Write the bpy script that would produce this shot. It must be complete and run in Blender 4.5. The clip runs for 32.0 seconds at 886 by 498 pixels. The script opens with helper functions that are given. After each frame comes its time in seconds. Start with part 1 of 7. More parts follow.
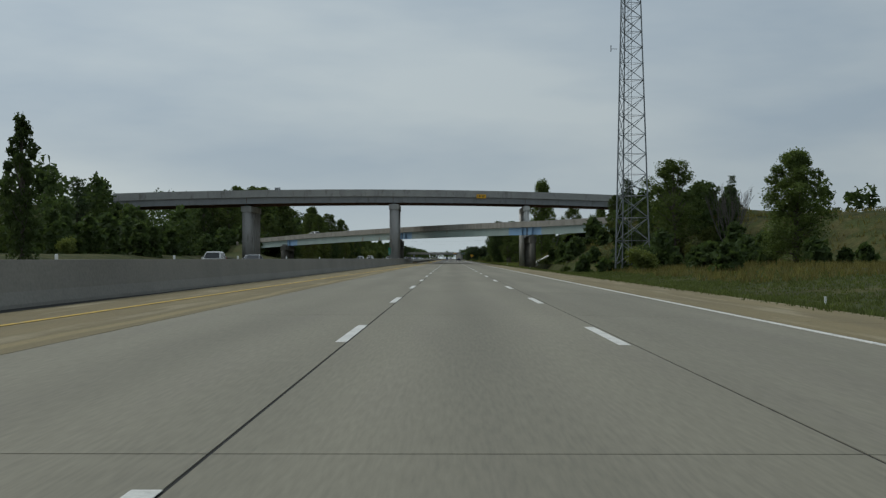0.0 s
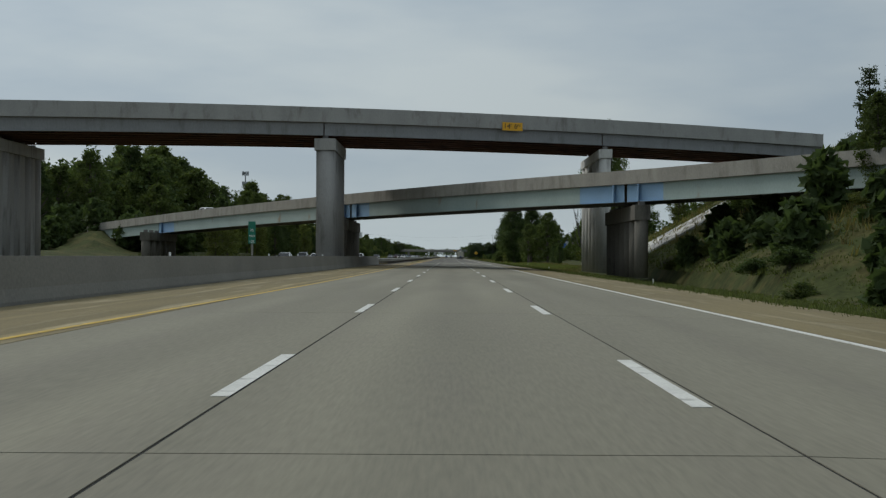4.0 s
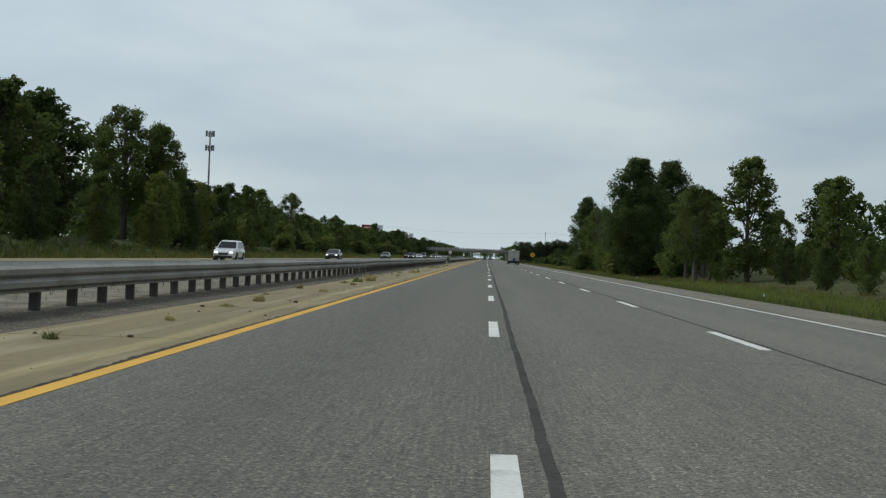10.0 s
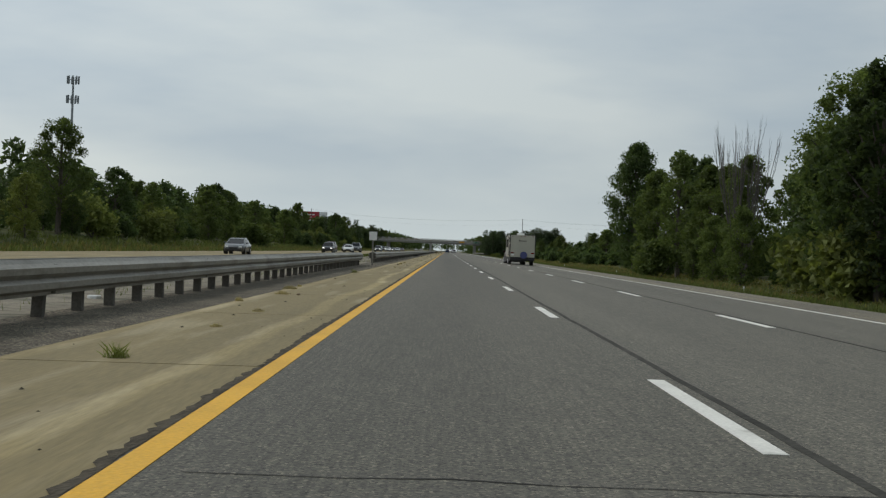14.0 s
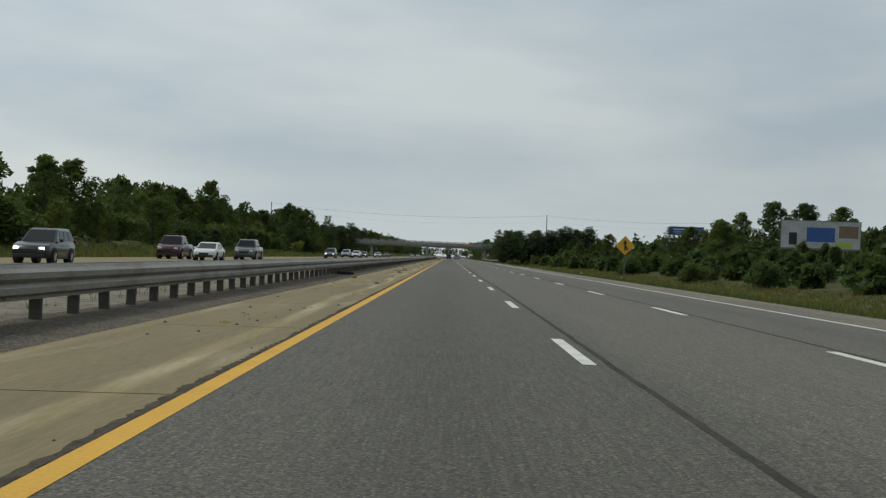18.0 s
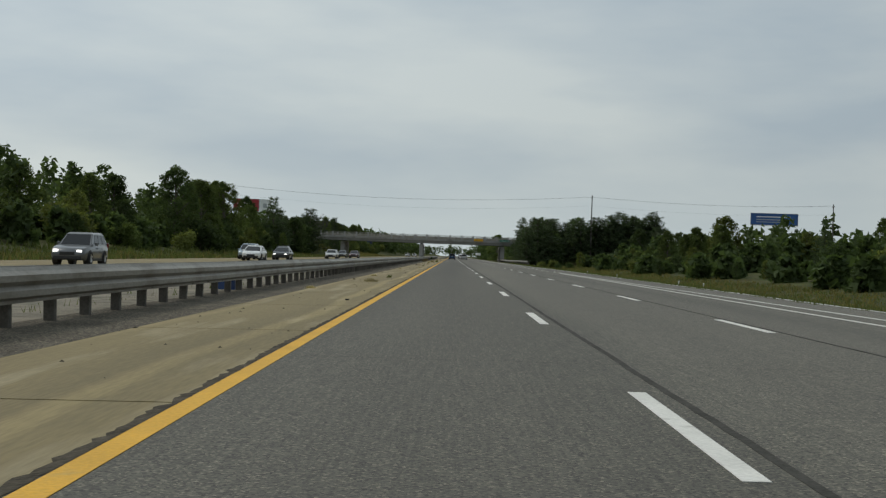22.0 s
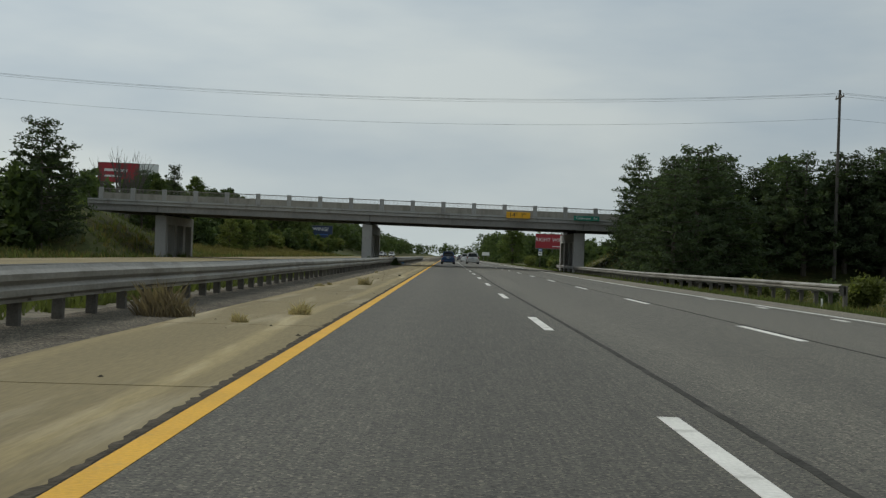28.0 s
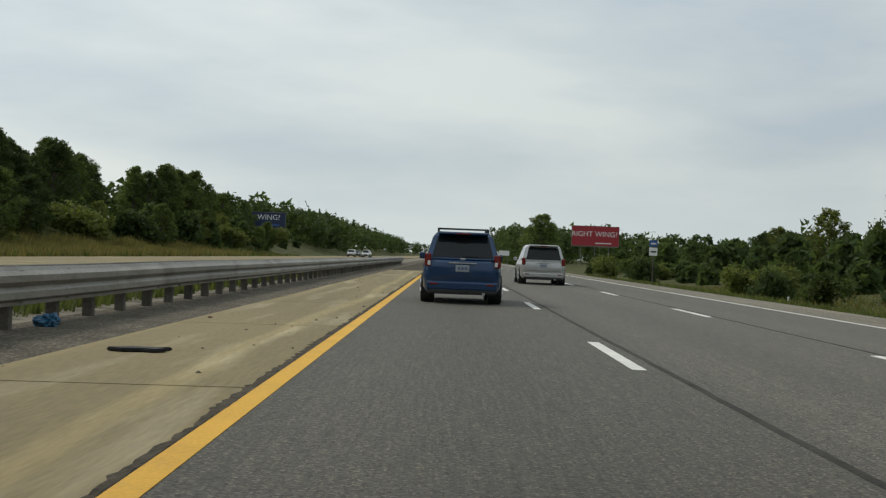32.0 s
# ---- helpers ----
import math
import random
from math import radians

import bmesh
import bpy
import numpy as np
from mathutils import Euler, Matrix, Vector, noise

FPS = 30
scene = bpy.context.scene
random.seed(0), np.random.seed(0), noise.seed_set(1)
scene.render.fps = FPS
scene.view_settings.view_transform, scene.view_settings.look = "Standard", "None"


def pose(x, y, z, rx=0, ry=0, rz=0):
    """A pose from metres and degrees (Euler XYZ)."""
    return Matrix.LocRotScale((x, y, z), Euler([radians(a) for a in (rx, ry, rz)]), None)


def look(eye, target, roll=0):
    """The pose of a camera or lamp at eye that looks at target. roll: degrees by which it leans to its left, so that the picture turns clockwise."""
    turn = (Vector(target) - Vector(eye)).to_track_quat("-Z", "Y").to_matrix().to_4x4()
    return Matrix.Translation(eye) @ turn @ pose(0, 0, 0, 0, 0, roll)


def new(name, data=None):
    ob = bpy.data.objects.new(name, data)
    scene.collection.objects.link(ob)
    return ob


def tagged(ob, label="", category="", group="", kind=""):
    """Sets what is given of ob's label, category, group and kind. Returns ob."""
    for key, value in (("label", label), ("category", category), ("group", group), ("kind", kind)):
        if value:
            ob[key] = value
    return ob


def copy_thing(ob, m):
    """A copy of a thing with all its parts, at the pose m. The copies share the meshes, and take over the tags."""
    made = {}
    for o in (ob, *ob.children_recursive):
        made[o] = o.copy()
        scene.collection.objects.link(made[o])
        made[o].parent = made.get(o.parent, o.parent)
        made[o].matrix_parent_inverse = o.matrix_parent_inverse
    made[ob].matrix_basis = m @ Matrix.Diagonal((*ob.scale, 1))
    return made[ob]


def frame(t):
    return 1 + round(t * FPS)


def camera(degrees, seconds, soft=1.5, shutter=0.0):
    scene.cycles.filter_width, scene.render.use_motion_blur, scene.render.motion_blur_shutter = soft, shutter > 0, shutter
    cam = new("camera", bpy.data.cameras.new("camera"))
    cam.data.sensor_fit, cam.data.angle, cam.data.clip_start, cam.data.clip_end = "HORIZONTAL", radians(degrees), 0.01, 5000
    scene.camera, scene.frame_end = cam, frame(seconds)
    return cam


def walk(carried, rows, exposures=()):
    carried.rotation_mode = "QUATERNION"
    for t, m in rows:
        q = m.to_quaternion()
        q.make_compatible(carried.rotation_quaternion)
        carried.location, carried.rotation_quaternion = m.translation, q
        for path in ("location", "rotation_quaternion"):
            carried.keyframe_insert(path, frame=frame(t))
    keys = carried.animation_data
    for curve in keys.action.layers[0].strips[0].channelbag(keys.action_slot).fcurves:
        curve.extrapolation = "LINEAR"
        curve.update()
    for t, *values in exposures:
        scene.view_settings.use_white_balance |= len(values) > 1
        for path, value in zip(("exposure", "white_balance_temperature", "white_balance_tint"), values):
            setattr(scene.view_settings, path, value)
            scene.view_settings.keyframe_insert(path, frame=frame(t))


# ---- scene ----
# the road runs along +y; x = 0 is the line between the passing lane and the middle lane
cam = camera(37.24, 32.0, soft=1.3)
DRIVE = [  # seconds, x, y, z, yaw, pitch, roll
    (0, 1.424, 13.27, 1.09, 0.322, 0.405, 0.015),
    (1, 1.444, 49.32, 1.09, 0.306, 0.411, -0.298),
    (2, 1.600, 85.22, 1.09, 0.404, 0.396, -0.116),
    (5, 1.791, 193.71, 1.09, 0.309, 0.296, -0.259),
    (6, 1.794, 230.22, 1.09, 0.255, 0.388, -0.175),
    (7, 1.914, 266.84, 1.09, 0.676, 0.329, -0.164),
    (8, 1.594, 303.80, 1.09, 1.235, 0.398, 0.064),
    (9, 0.905, 341.13, 1.09, 1.998, 0.389, -0.732),
    (10, -0.144, 377.90, 1.09, 1.917, 0.319, -2.117),
    (11, -1.061, 414.87, 1.09, 1.576, 0.237, -1.881),
    (12, -1.700, 451.75, 1.09, 0.917, 0.152, -1.988),
    (13, -1.839, 488.58, 1.09, 0.517, 0.284, -1.814),
    (14, -1.889, 525.81, 1.09, 0.170, 0.061, -2.178),
    (17, -1.588, 635.07, 1.09, 0.062, 0.105, -1.882),
    (18, -1.535, 671.82, 1.09, 0.269, 0.307, -2.094),
    (19, -1.567, 708.89, 1.09, -0.006, 0.211, -2.167),
    (20, -1.347, 744.29, 1.09, 0.424, 0.305, -1.520),
    (21, -1.377, 780.84, 1.09, 0.627, 0.208, -1.976),
    (22, -1.577, 816.24, 1.09, 0.408, 0.283, -1.692),
    (23, -1.792, 852.85, 1.09, 0.340, 0.285, -1.796),
    (24, -1.790, 888.71, 1.09, 0.052, 0.258, -1.823),
    (25, -1.664, 923.89, 1.09, 0.196, 0.416, -1.852),
    (28, -1.750, 1031.20, 1.09, 0.200, 0.294, -2.000),
    (29, -1.800, 1067.33, 1.09, 0.012, 0.246, -2.007),
    (30, -1.892, 1103.30, 1.09, 0.187, 0.242, -2.190),
    (31, -1.969, 1139.09, 1.09, 0.190, 0.353, -2.113),
    (32, -2.000, 1175.20, 1.09, 0.220, 0.290, -2.200),
]
EXPOSE = [  # seconds, stops, kelvin, tint
    (0, -0.2, 6150, 9), (5, -0.12, 6350, 9), (6, 0.15, 6450, 9), (7, 0.2, 6200, 9), (8, 0.4, 6150, 8), (9, 0.4, 6100, 7), (10, 0.14, 6150, 8),
    (12, 0.12, 6400, 10), (14, 0.1, 6450, 10), (25, 0.03, 6500, 9), (30, 0.03, 6550, 9), (31, 0.1, 6800, 11), (31.6, 0.33, 6700, 10), (32, 0.33, 6650, 10)]
walk(cam, [(t, pose(x, y, z, 90 + p, r, w)) for t, x, y, z, w, p, r in DRIVE], exposures=EXPOSE)

# ---- light: an overcast day ----
world = bpy.data.worlds.new("overcast_sky")
scene.world = world
world.use_nodes = True
wn, wl = world.node_tree.nodes, world.node_tree.links
for n in list(wn):
    wn.remove(n)
w_out = wn.new("ShaderNodeOutputWorld")
w_bg = wn.new("ShaderNodeBackground")
w_sky = wn.new("ShaderNodeTexSky")
w_sky.sky_type, w_sky.sun_disc = "NISHITA", False
w_sky.sun_elevation, w_sky.sun_rotation = radians(43), radians(302)
w_sky.dust_density = 3.0
w_dim = wn.new("ShaderNodeVectorMath")
w_dim.operation = "SCALE"
w_dim.inputs["Scale"].default_value = 0.09
w_co = wn.new("ShaderNodeTexCoord")
w_map = wn.new("ShaderNodeMapping")
w_map.inputs["Scale"].default_value = (2.4, 2.4, 9.0)
w_n1 = wn.new("ShaderNodeTexNoise")
w_n1.inputs["Scale"].default_value, w_n1.inputs["Detail"].default_value, w_n1.inputs["Roughness"].default_value = 1.3, 5.0, 0.5
w_ramp = wn.new("ShaderNodeValToRGB")
w_ramp.color_ramp.elements[0].position, w_ramp.color_ramp.elements[0].color = 0.36, (0.38, 0.45, 0.50, 1)
w_ramp.color_ramp.elements[1].position, w_ramp.color_ramp.elements[1].color = 0.64, (0.54, 0.59, 0.59, 1)
w_mix = wn.new("ShaderNodeMix")
w_mix.data_type = "RGBA"
w_mix.inputs["Factor"].default_value = 0.88
wl.new(w_sky.outputs[0], w_dim.inputs[0])
wl.new(w_co.outputs["Generated"], w_map.inputs[0])
wl.new(w_map.outputs[0], w_n1.inputs["Vector"])
wl.new(w_n1.outputs[0], w_ramp.inputs[0])
wl.new(w_dim.outputs[0], w_mix.inputs["A"])
wl.new(w_ramp.outputs[0], w_mix.inputs["B"])
# paler towards the horizon
w_sep = wn.new("ShaderNodeSeparateXYZ")
w_hz = wn.new("ShaderNodeMapRange")
w_hz.inputs["From Min"].default_value, w_hz.inputs["From Max"].default_value = 0.0, 0.08
w_hz.inputs["To Min"].default_value, w_hz.inputs["To Max"].default_value = 0.55, 0.0
w_pale = wn.new("ShaderNodeMix")
w_pale.data_type = "RGBA"
w_pale.inputs["B"].default_value = (0.54, 0.605, 0.60, 1)
wl.new(w_co.outputs["Generated"], w_sep.inputs[0])
wl.new(w_sep.outputs["Z"], w_hz.inputs["Value"])
wl.new(w_hz.outputs[0], w_pale.inputs["Factor"])
wl.new(w_mix.outputs["Result"], w_pale.inputs["A"])
# brighter round the veiled sun
w_dot = wn.new("ShaderNodeVectorMath")
w_dot.operation = "DOT_PRODUCT"
w_dot.inputs[1].default_value = Vector((-45, 28, 50)).normalized()
w_gain = wn.new("ShaderNodeMapRange")
w_gain.inputs["From Min"].default_value, w_gain.inputs["From Max"].default_value = 0.0, 1.0
w_gain.inputs["To Min"].default_value, w_gain.inputs["To Max"].default_value = 0.86, 1.24
w_lit = wn.new("ShaderNodeVectorMath")
w_lit.operation = "SCALE"
wl.new(w_co.outputs["Generated"], w_dot.inputs[0])
wl.new(w_dot.outputs["Value"], w_gain.inputs["Value"])
wl.new(w_pale.outputs["Result"], w_lit.inputs[0])
wl.new(w_gain.outputs[0], w_lit.inputs["Scale"])
wl.new(w_lit.outputs[0], w_bg.inputs[0])
w_bg.inputs[1].default_value = 1.0
wl.new(w_bg.outputs[0], w_out.inputs[0])
sun = new("sun", bpy.data.lights.new("sun", "SUN"))
sun.data.energy, sun.data.angle, sun.data.color = 1.15, radians(11), (1.0, 0.95, 0.87)
sun.matrix_world = look((0, 0, 50), (45, -28, 0))


# ---- materials ----
def material(name, colour, rough=0.7, metal=0.0, vary=0.25, scale=3.0, fine=40.0, bump=0.15, stain=None, stain_at=0.62, per_object=0.0, stretch=(1, 1, 1), spec=0.5):
    """A surface with blotches at one scale and grain at another; stain is a second colour that breaks through."""
    m = bpy.data.materials.new(name)
    m.use_nodes = True
    nt = m.node_tree
    b = nt.nodes["Principled BSDF"]
    b.inputs["Roughness"].default_value, b.inputs["Metallic"].default_value = rough, metal
    b.inputs["Specular IOR Level"].default_value = spec
    co = nt.nodes.new("ShaderNodeTexCoord")
    mp = nt.nodes.new("ShaderNodeMapping")
    mp.inputs["Scale"].default_value = stretch
    geo = nt.nodes.new("ShaderNodeNewGeometry")
    nt.links.new(geo.outputs["Position"], mp.inputs[0])
    big = nt.nodes.new("ShaderNodeTexNoise")
    big.inputs["Scale"].default_value, big.inputs["Detail"].default_value = 1.0 / scale, 4.0
    small = nt.nodes.new("ShaderNodeTexNoise")
    small.inputs["Scale"].default_value, small.inputs["Detail"].default_value = fine, 3.0
    for n in (big, small):
        nt.links.new(mp.outputs[0], n.inputs["Vector"])
    add = nt.nodes.new("ShaderNodeMath")
    add.operation = "ADD"
    nt.links.new(big.outputs[0], add.inputs[0])
    nt.links.new(small.outputs[0], add.inputs[1])
    rng = nt.nodes.new("ShaderNodeMapRange")
    rng.inputs["From Min"].default_value, rng.inputs["From Max"].default_value = 0.7, 1.3
    rng.inputs["To Min"].default_value, rng.inputs["To Max"].default_value = 1 - vary, 1 + vary
    nt.links.new(add.outputs[0], rng.inputs["Value"])
    last = rng.outputs[0]
    if per_object:
        info = nt.nodes.new("ShaderNodeObjectInfo")
        r2 = nt.nodes.new("ShaderNodeMapRange")
        r2.inputs["To Min"].default_value, r2.inputs["To Max"].default_value = 1 - per_object, 1 + per_object
        nt.links.new(info.outputs["Random"], r2.inputs["Value"])
        mul = nt.nodes.new("ShaderNodeMath")
        mul.operation = "MULTIPLY"
        nt.links.new(last, mul.inputs[0])
        nt.links.new(r2.outputs[0], mul.inputs[1])
        last = mul.outputs[0]
    base = nt.nodes.new("ShaderNodeRGB")
    base.outputs[0].default_value = (*colour, 1)
    tint = base.outputs[0]
    if stain:
        n3 = nt.nodes.new("ShaderNodeTexNoise")
        n3.inputs["Scale"].default_value, n3.inputs["Detail"].default_value = 2.2 / scale, 6.0
        nt.links.new(mp.outputs[0], n3.inputs["Vector"])
        r3 = nt.nodes.new("ShaderNodeMapRange")
        r3.inputs["From Min"].default_value, r3.inputs["From Max"].default_value = stain_at - 0.06, stain_at + 0.08
        nt.links.new(n3.outputs[0], r3.inputs["Value"])
        mx = nt.nodes.new("ShaderNodeMix")
        mx.data_type = "RGBA"
        mx.inputs["B"].default_value = (*stain, 1)
        nt.links.new(r3.outputs[0], mx.inputs["Factor"])
        nt.links.new(tint, mx.inputs["A"])
        tint = mx.outputs["Result"]
    sc = nt.nodes.new("ShaderNodeVectorMath")
    sc.operation = "SCALE"
    nt.links.new(tint, sc.inputs[0])
    nt.links.new(last, sc.inputs["Scale"])
    nt.links.new(sc.outputs[0], b.inputs["Base Color"])
    if bump:
        bp = nt.nodes.new("ShaderNodeBump")
        bp.inputs["Strength"].default_value, bp.inputs["Distance"].default_value = bump, 0.02
        nt.links.new(small.outputs[0], bp.inputs["Height"])
        nt.links.new(bp.outputs[0], b.inputs["Normal"])
    return m


def leaf_material(name, colour, per_object=0.25):
    """Leaves: tone differs from leaf clump to clump and from tree to tree."""
    m = material(name, colour, 0.75, 0, 0.22, 2.5, 3.0, 0, per_object=per_object, spec=0.2)
    nt = m.node_tree
    b = nt.nodes["Principled BSDF"]
    isl = nt.nodes.new("ShaderNodeNewGeometry")
    rg = nt.nodes.new("ShaderNodeMapRange")
    rg.inputs["To Min"].default_value, rg.inputs["To Max"].default_value = 0.78, 1.25
    nt.links.new(isl.outputs["Random Per Island"], rg.inputs["Value"])
    v = nt.nodes.new("ShaderNodeVectorMath")
    v.operation = "SCALE"
    src = b.inputs["Base Color"].links[0].from_socket
    nt.links.new(src, v.inputs[0])
    nt.links.new(rg.outputs[0], v.inputs["Scale"])
    nt.links.new(v.outputs[0], b.inputs["Base Color"])
    # light comes through the leaves
    tr = nt.nodes.new("ShaderNodeBsdfTranslucent")
    warm = nt.nodes.new("ShaderNodeVectorMath")
    warm.operation = "MULTIPLY"
    warm.inputs[1].default_value = (1.25, 1.3, 0.8)
    mix = nt.nodes.new("ShaderNodeMixShader")
    mix.inputs[0].default_value = 0.42
    nt.links.new(v.outputs[0], warm.inputs[0])
    nt.links.new(warm.outputs[0], tr.inputs["Color"])
    nt.links.new(b.outputs[0], mix.inputs[1])
    nt.links.new(tr.outputs[0], mix.inputs[2])
    nt.links.new(mix.outputs[0], nt.nodes["Material Output"].inputs["Surface"])
    return m


CONCRETE = material("old_concrete", (0.222, 0.204, 0.148), 0.85, 0, 0.16, 1.6, 30, 0.1, stain=(0.215, 0.196, 0.145), stain_at=0.56, per_object=0.05, stretch=(1, 0.07, 1))
SHOULDER = material("shoulder_concrete", (0.204, 0.161, 0.073), 0.9, 0, 0.2, 1.2, 35, 0.2, stain=(0.30, 0.25, 0.145), stain_at=0.6, stretch=(1, 0.08, 1))
MEDIAN_CONC = material("dusty_median_concrete", (0.19, 0.165, 0.12), 0.95, 0, 0.4, 1.5, 20, 0.4, stain=(0.09, 0.085, 0.055), stain_at=0.55)
def speckled(m, low, high, scale):
    """Adds the pale and dark stones of a worn surface to a material."""
    nt = m.node_tree
    b = nt.nodes["Principled BSDF"]
    src = b.inputs["Base Color"].links[0].from_socket
    geo = nt.nodes.new("ShaderNodeNewGeometry")
    vor = nt.nodes.new("ShaderNodeTexVoronoi")
    vor.inputs["Scale"].default_value = scale
    nt.links.new(geo.outputs["Position"], vor.inputs["Vector"])
    sep = nt.nodes.new("ShaderNodeSeparateColor")
    nt.links.new(vor.outputs["Color"], sep.inputs[0])
    ramp = nt.nodes.new("ShaderNodeValToRGB")
    el = ramp.color_ramp.elements
    el[0].position, el[0].color = 0.0, (low, low, low, 1)
    el[1].position, el[1].color = 1.0, (high, high * 0.97, high * 0.9, 1)
    mid = el.new(0.35)
    mid.color = (0.36, 0.36, 0.36, 1)
    up = el.new(0.86)
    up.color = (0.50, 0.50, 0.48, 1)
    nt.links.new(sep.outputs[0], ramp.inputs[0])
    mul = nt.nodes.new("ShaderNodeVectorMath")
    mul.operation = "MULTIPLY"
    nt.links.new(src, mul.inputs[0])
    nt.links.new(ramp.outputs[0], mul.inputs[1])
    dbl = nt.nodes.new("ShaderNodeVectorMath")
    dbl.operation = "SCALE"
    dbl.inputs["Scale"].default_value = 2.4
    nt.links.new(mul.outputs[0], dbl.inputs[0])
    nt.links.new(dbl.outputs[0], b.inputs["Base Color"])
    return m


def tracks(m, stops, along=()):
    """Tone of a road across its lanes (x in metres, factor): polished wheel tracks, oil between them; along: factors by
    y, paving tone with light and shade put in.
    """
    nt = m.node_tree
    b = nt.nodes["Principled BSDF"]
    geo = nt.nodes.new("ShaderNodeNewGeometry")
    sep = nt.nodes.new("ShaderNodeSeparateXYZ")
    wob = nt.nodes.new("ShaderNodeTexNoise")
    wob.inputs["Scale"].default_value, wob.inputs["Detail"].default_value = 0.06, 3.0
    nt.links.new(geo.outputs["Position"], sep.inputs[0])
    nt.links.new(geo.outputs["Position"], wob.inputs["Vector"])
    for axis, pts in (("X", stops), ("Y", along)):
        if not pts:
            continue
        lo, hi = pts[0][0], pts[-1][0]
        rng = nt.nodes.new("ShaderNodeMapRange")
        rng.inputs["From Min"].default_value, rng.inputs["From Max"].default_value = lo, hi
        src = sep.outputs[axis]
        if axis == "X":
            add = nt.nodes.new("ShaderNodeMath")
            add.operation = "ADD"
            nt.links.new(src, add.inputs[0])
            nt.links.new(wob.outputs[0], add.inputs[1])
            src = add.outputs[0]
        nt.links.new(src, rng.inputs["Value"])
        ramp = nt.nodes.new("ShaderNodeValToRGB")
        ramp.color_ramp.interpolation = "EASE"
        el = ramp.color_ramp.elements
        for k, (q, f) in enumerate(pts):
            e = el[0] if k == 0 else el[-1] if k == len(pts) - 1 else el.new((q - lo) / (hi - lo))
            e.color = (f * 0.5, f * 0.5, f * 0.5, 1)
        nt.links.new(rng.outputs[0], ramp.inputs[0])
        base = b.inputs["Base Color"].links[0].from_socket
        mul = nt.nodes.new("ShaderNodeVectorMath")
        mul.operation = "MULTIPLY"
        nt.links.new(base, mul.inputs[0])
        nt.links.new(ramp.outputs[0], mul.inputs[1])
        dbl = nt.nodes.new("ShaderNodeVectorMath")
        dbl.operation = "SCALE"
        dbl.inputs["Scale"].default_value = 2.0
        nt.links.new(mul.outputs[0], dbl.inputs[0])
        nt.links.new(dbl.outputs[0], b.inputs["Base Color"])
    return m


tracks(SHOULDER, [(-6.0, 1.0), (-5.5, 1.0), (-5.34, 1.25), (-5.1, 0.98), (-3.8, 0.95), (-3.64, 1.36), (-3.54, 1.36), (-3.38, 0.95), (-2.5, 1.0)])
tracks(CONCRETE, [(-3.1, 1.0), (-2.2, 1.05), (-1.2, 0.93), (-0.2, 1.05), (0.6, 0.96), (1.4, 1.06), (2.3, 0.89), (3.2, 1.05), (4.2, 0.97), (5.1, 1.05), (6.0, 0.93), (7.0, 1.04)])
ASPHALT = speckled(material("aged_asphalt", (0.112, 0.104, 0.083), 0.85, 0, 0.3, 3.5, 30, 0.2, stain=(0.108, 0.101, 0.08), stretch=(1, 0.03, 1)), 0.12, 1.0, 62)
ASPHALT_EDGE = material("crumbled_asphalt_edge", (0.078, 0.068, 0.052), 0.95, 0, 0.5, 0.3, 24, 0.6, spec=0.05)
# y factors: paving tone, with shade and brightness near the bridges painted in
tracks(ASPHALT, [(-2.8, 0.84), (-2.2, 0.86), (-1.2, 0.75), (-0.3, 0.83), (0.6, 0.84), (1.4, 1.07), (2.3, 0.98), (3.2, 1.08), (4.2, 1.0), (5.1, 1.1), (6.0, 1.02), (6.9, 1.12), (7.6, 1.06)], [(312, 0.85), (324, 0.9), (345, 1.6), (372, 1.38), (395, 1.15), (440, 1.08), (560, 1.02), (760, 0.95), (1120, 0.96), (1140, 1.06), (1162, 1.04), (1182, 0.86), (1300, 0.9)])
SEAM = material("worn_tar_seam", (0.058, 0.056, 0.049), 0.9, 0, 0.4, 0.5, 25, 0.2, spec=0.1)
TAR = material("tar_joint", (0.028, 0.027, 0.024), 0.85, 0, 0.3, 0.8, 15, 0.2, spec=0.15)
WHITE_PAINT = material("worn_white_road_paint", (0.70, 0.69, 0.64), 0.85, 0, 0.14, 0.8, 30, 0.3, stain=(0.42, 0.41, 0.37), stain_at=0.64, spec=0.2)
FADED_YELLOW = material("faded_yellow_road_paint", (0.60, 0.40, 0.07), 0.8, 0, 0.2, 0.9, 30, 0.3, stain=(0.38, 0.30, 0.14), stain_at=0.62)
OUTER = speckled(material("worn_outer_shoulder", (0.155, 0.138, 0.103), 0.9, 0, 0.35, 1.5, 25, 0.3, stain=(0.19, 0.165, 0.115), stain_at=0.55, stretch=(1, 0.1, 1)), 0.2, 0.8, 50)
YELLOW_PAINT = material("worn_yellow_road_paint", (0.67, 0.36, 0.013), 0.7, 0, 0.14, 0.9, 30, 0.3, stain=(0.48, 0.31, 0.08), stain_at=0.70)
BRIDGE_CONC = material("bridge_concrete", (0.36, 0.355, 0.34), 0.85, 0, 0.16, 1.8, 20, 0.2, stain=(0.25, 0.24, 0.22), stretch=(1, 1, 0.35))
PIER_CONC = material("pier_concrete", (0.36, 0.35, 0.335), 0.85, 0, 0.14, 1.5, 20, 0.2, stain=(0.24, 0.235, 0.22), stretch=(1, 1, 0.2))
# darker concrete tone for the columns under the low ramp
DARK_CONC = material("dark_pier_concrete", (0.15, 0.14, 0.12), 0.9, 0, 0.2, 1.5, 20, 0.2, stain=(0.09, 0.085, 0.075), stretch=(1, 1, 0.2), spec=0.2)
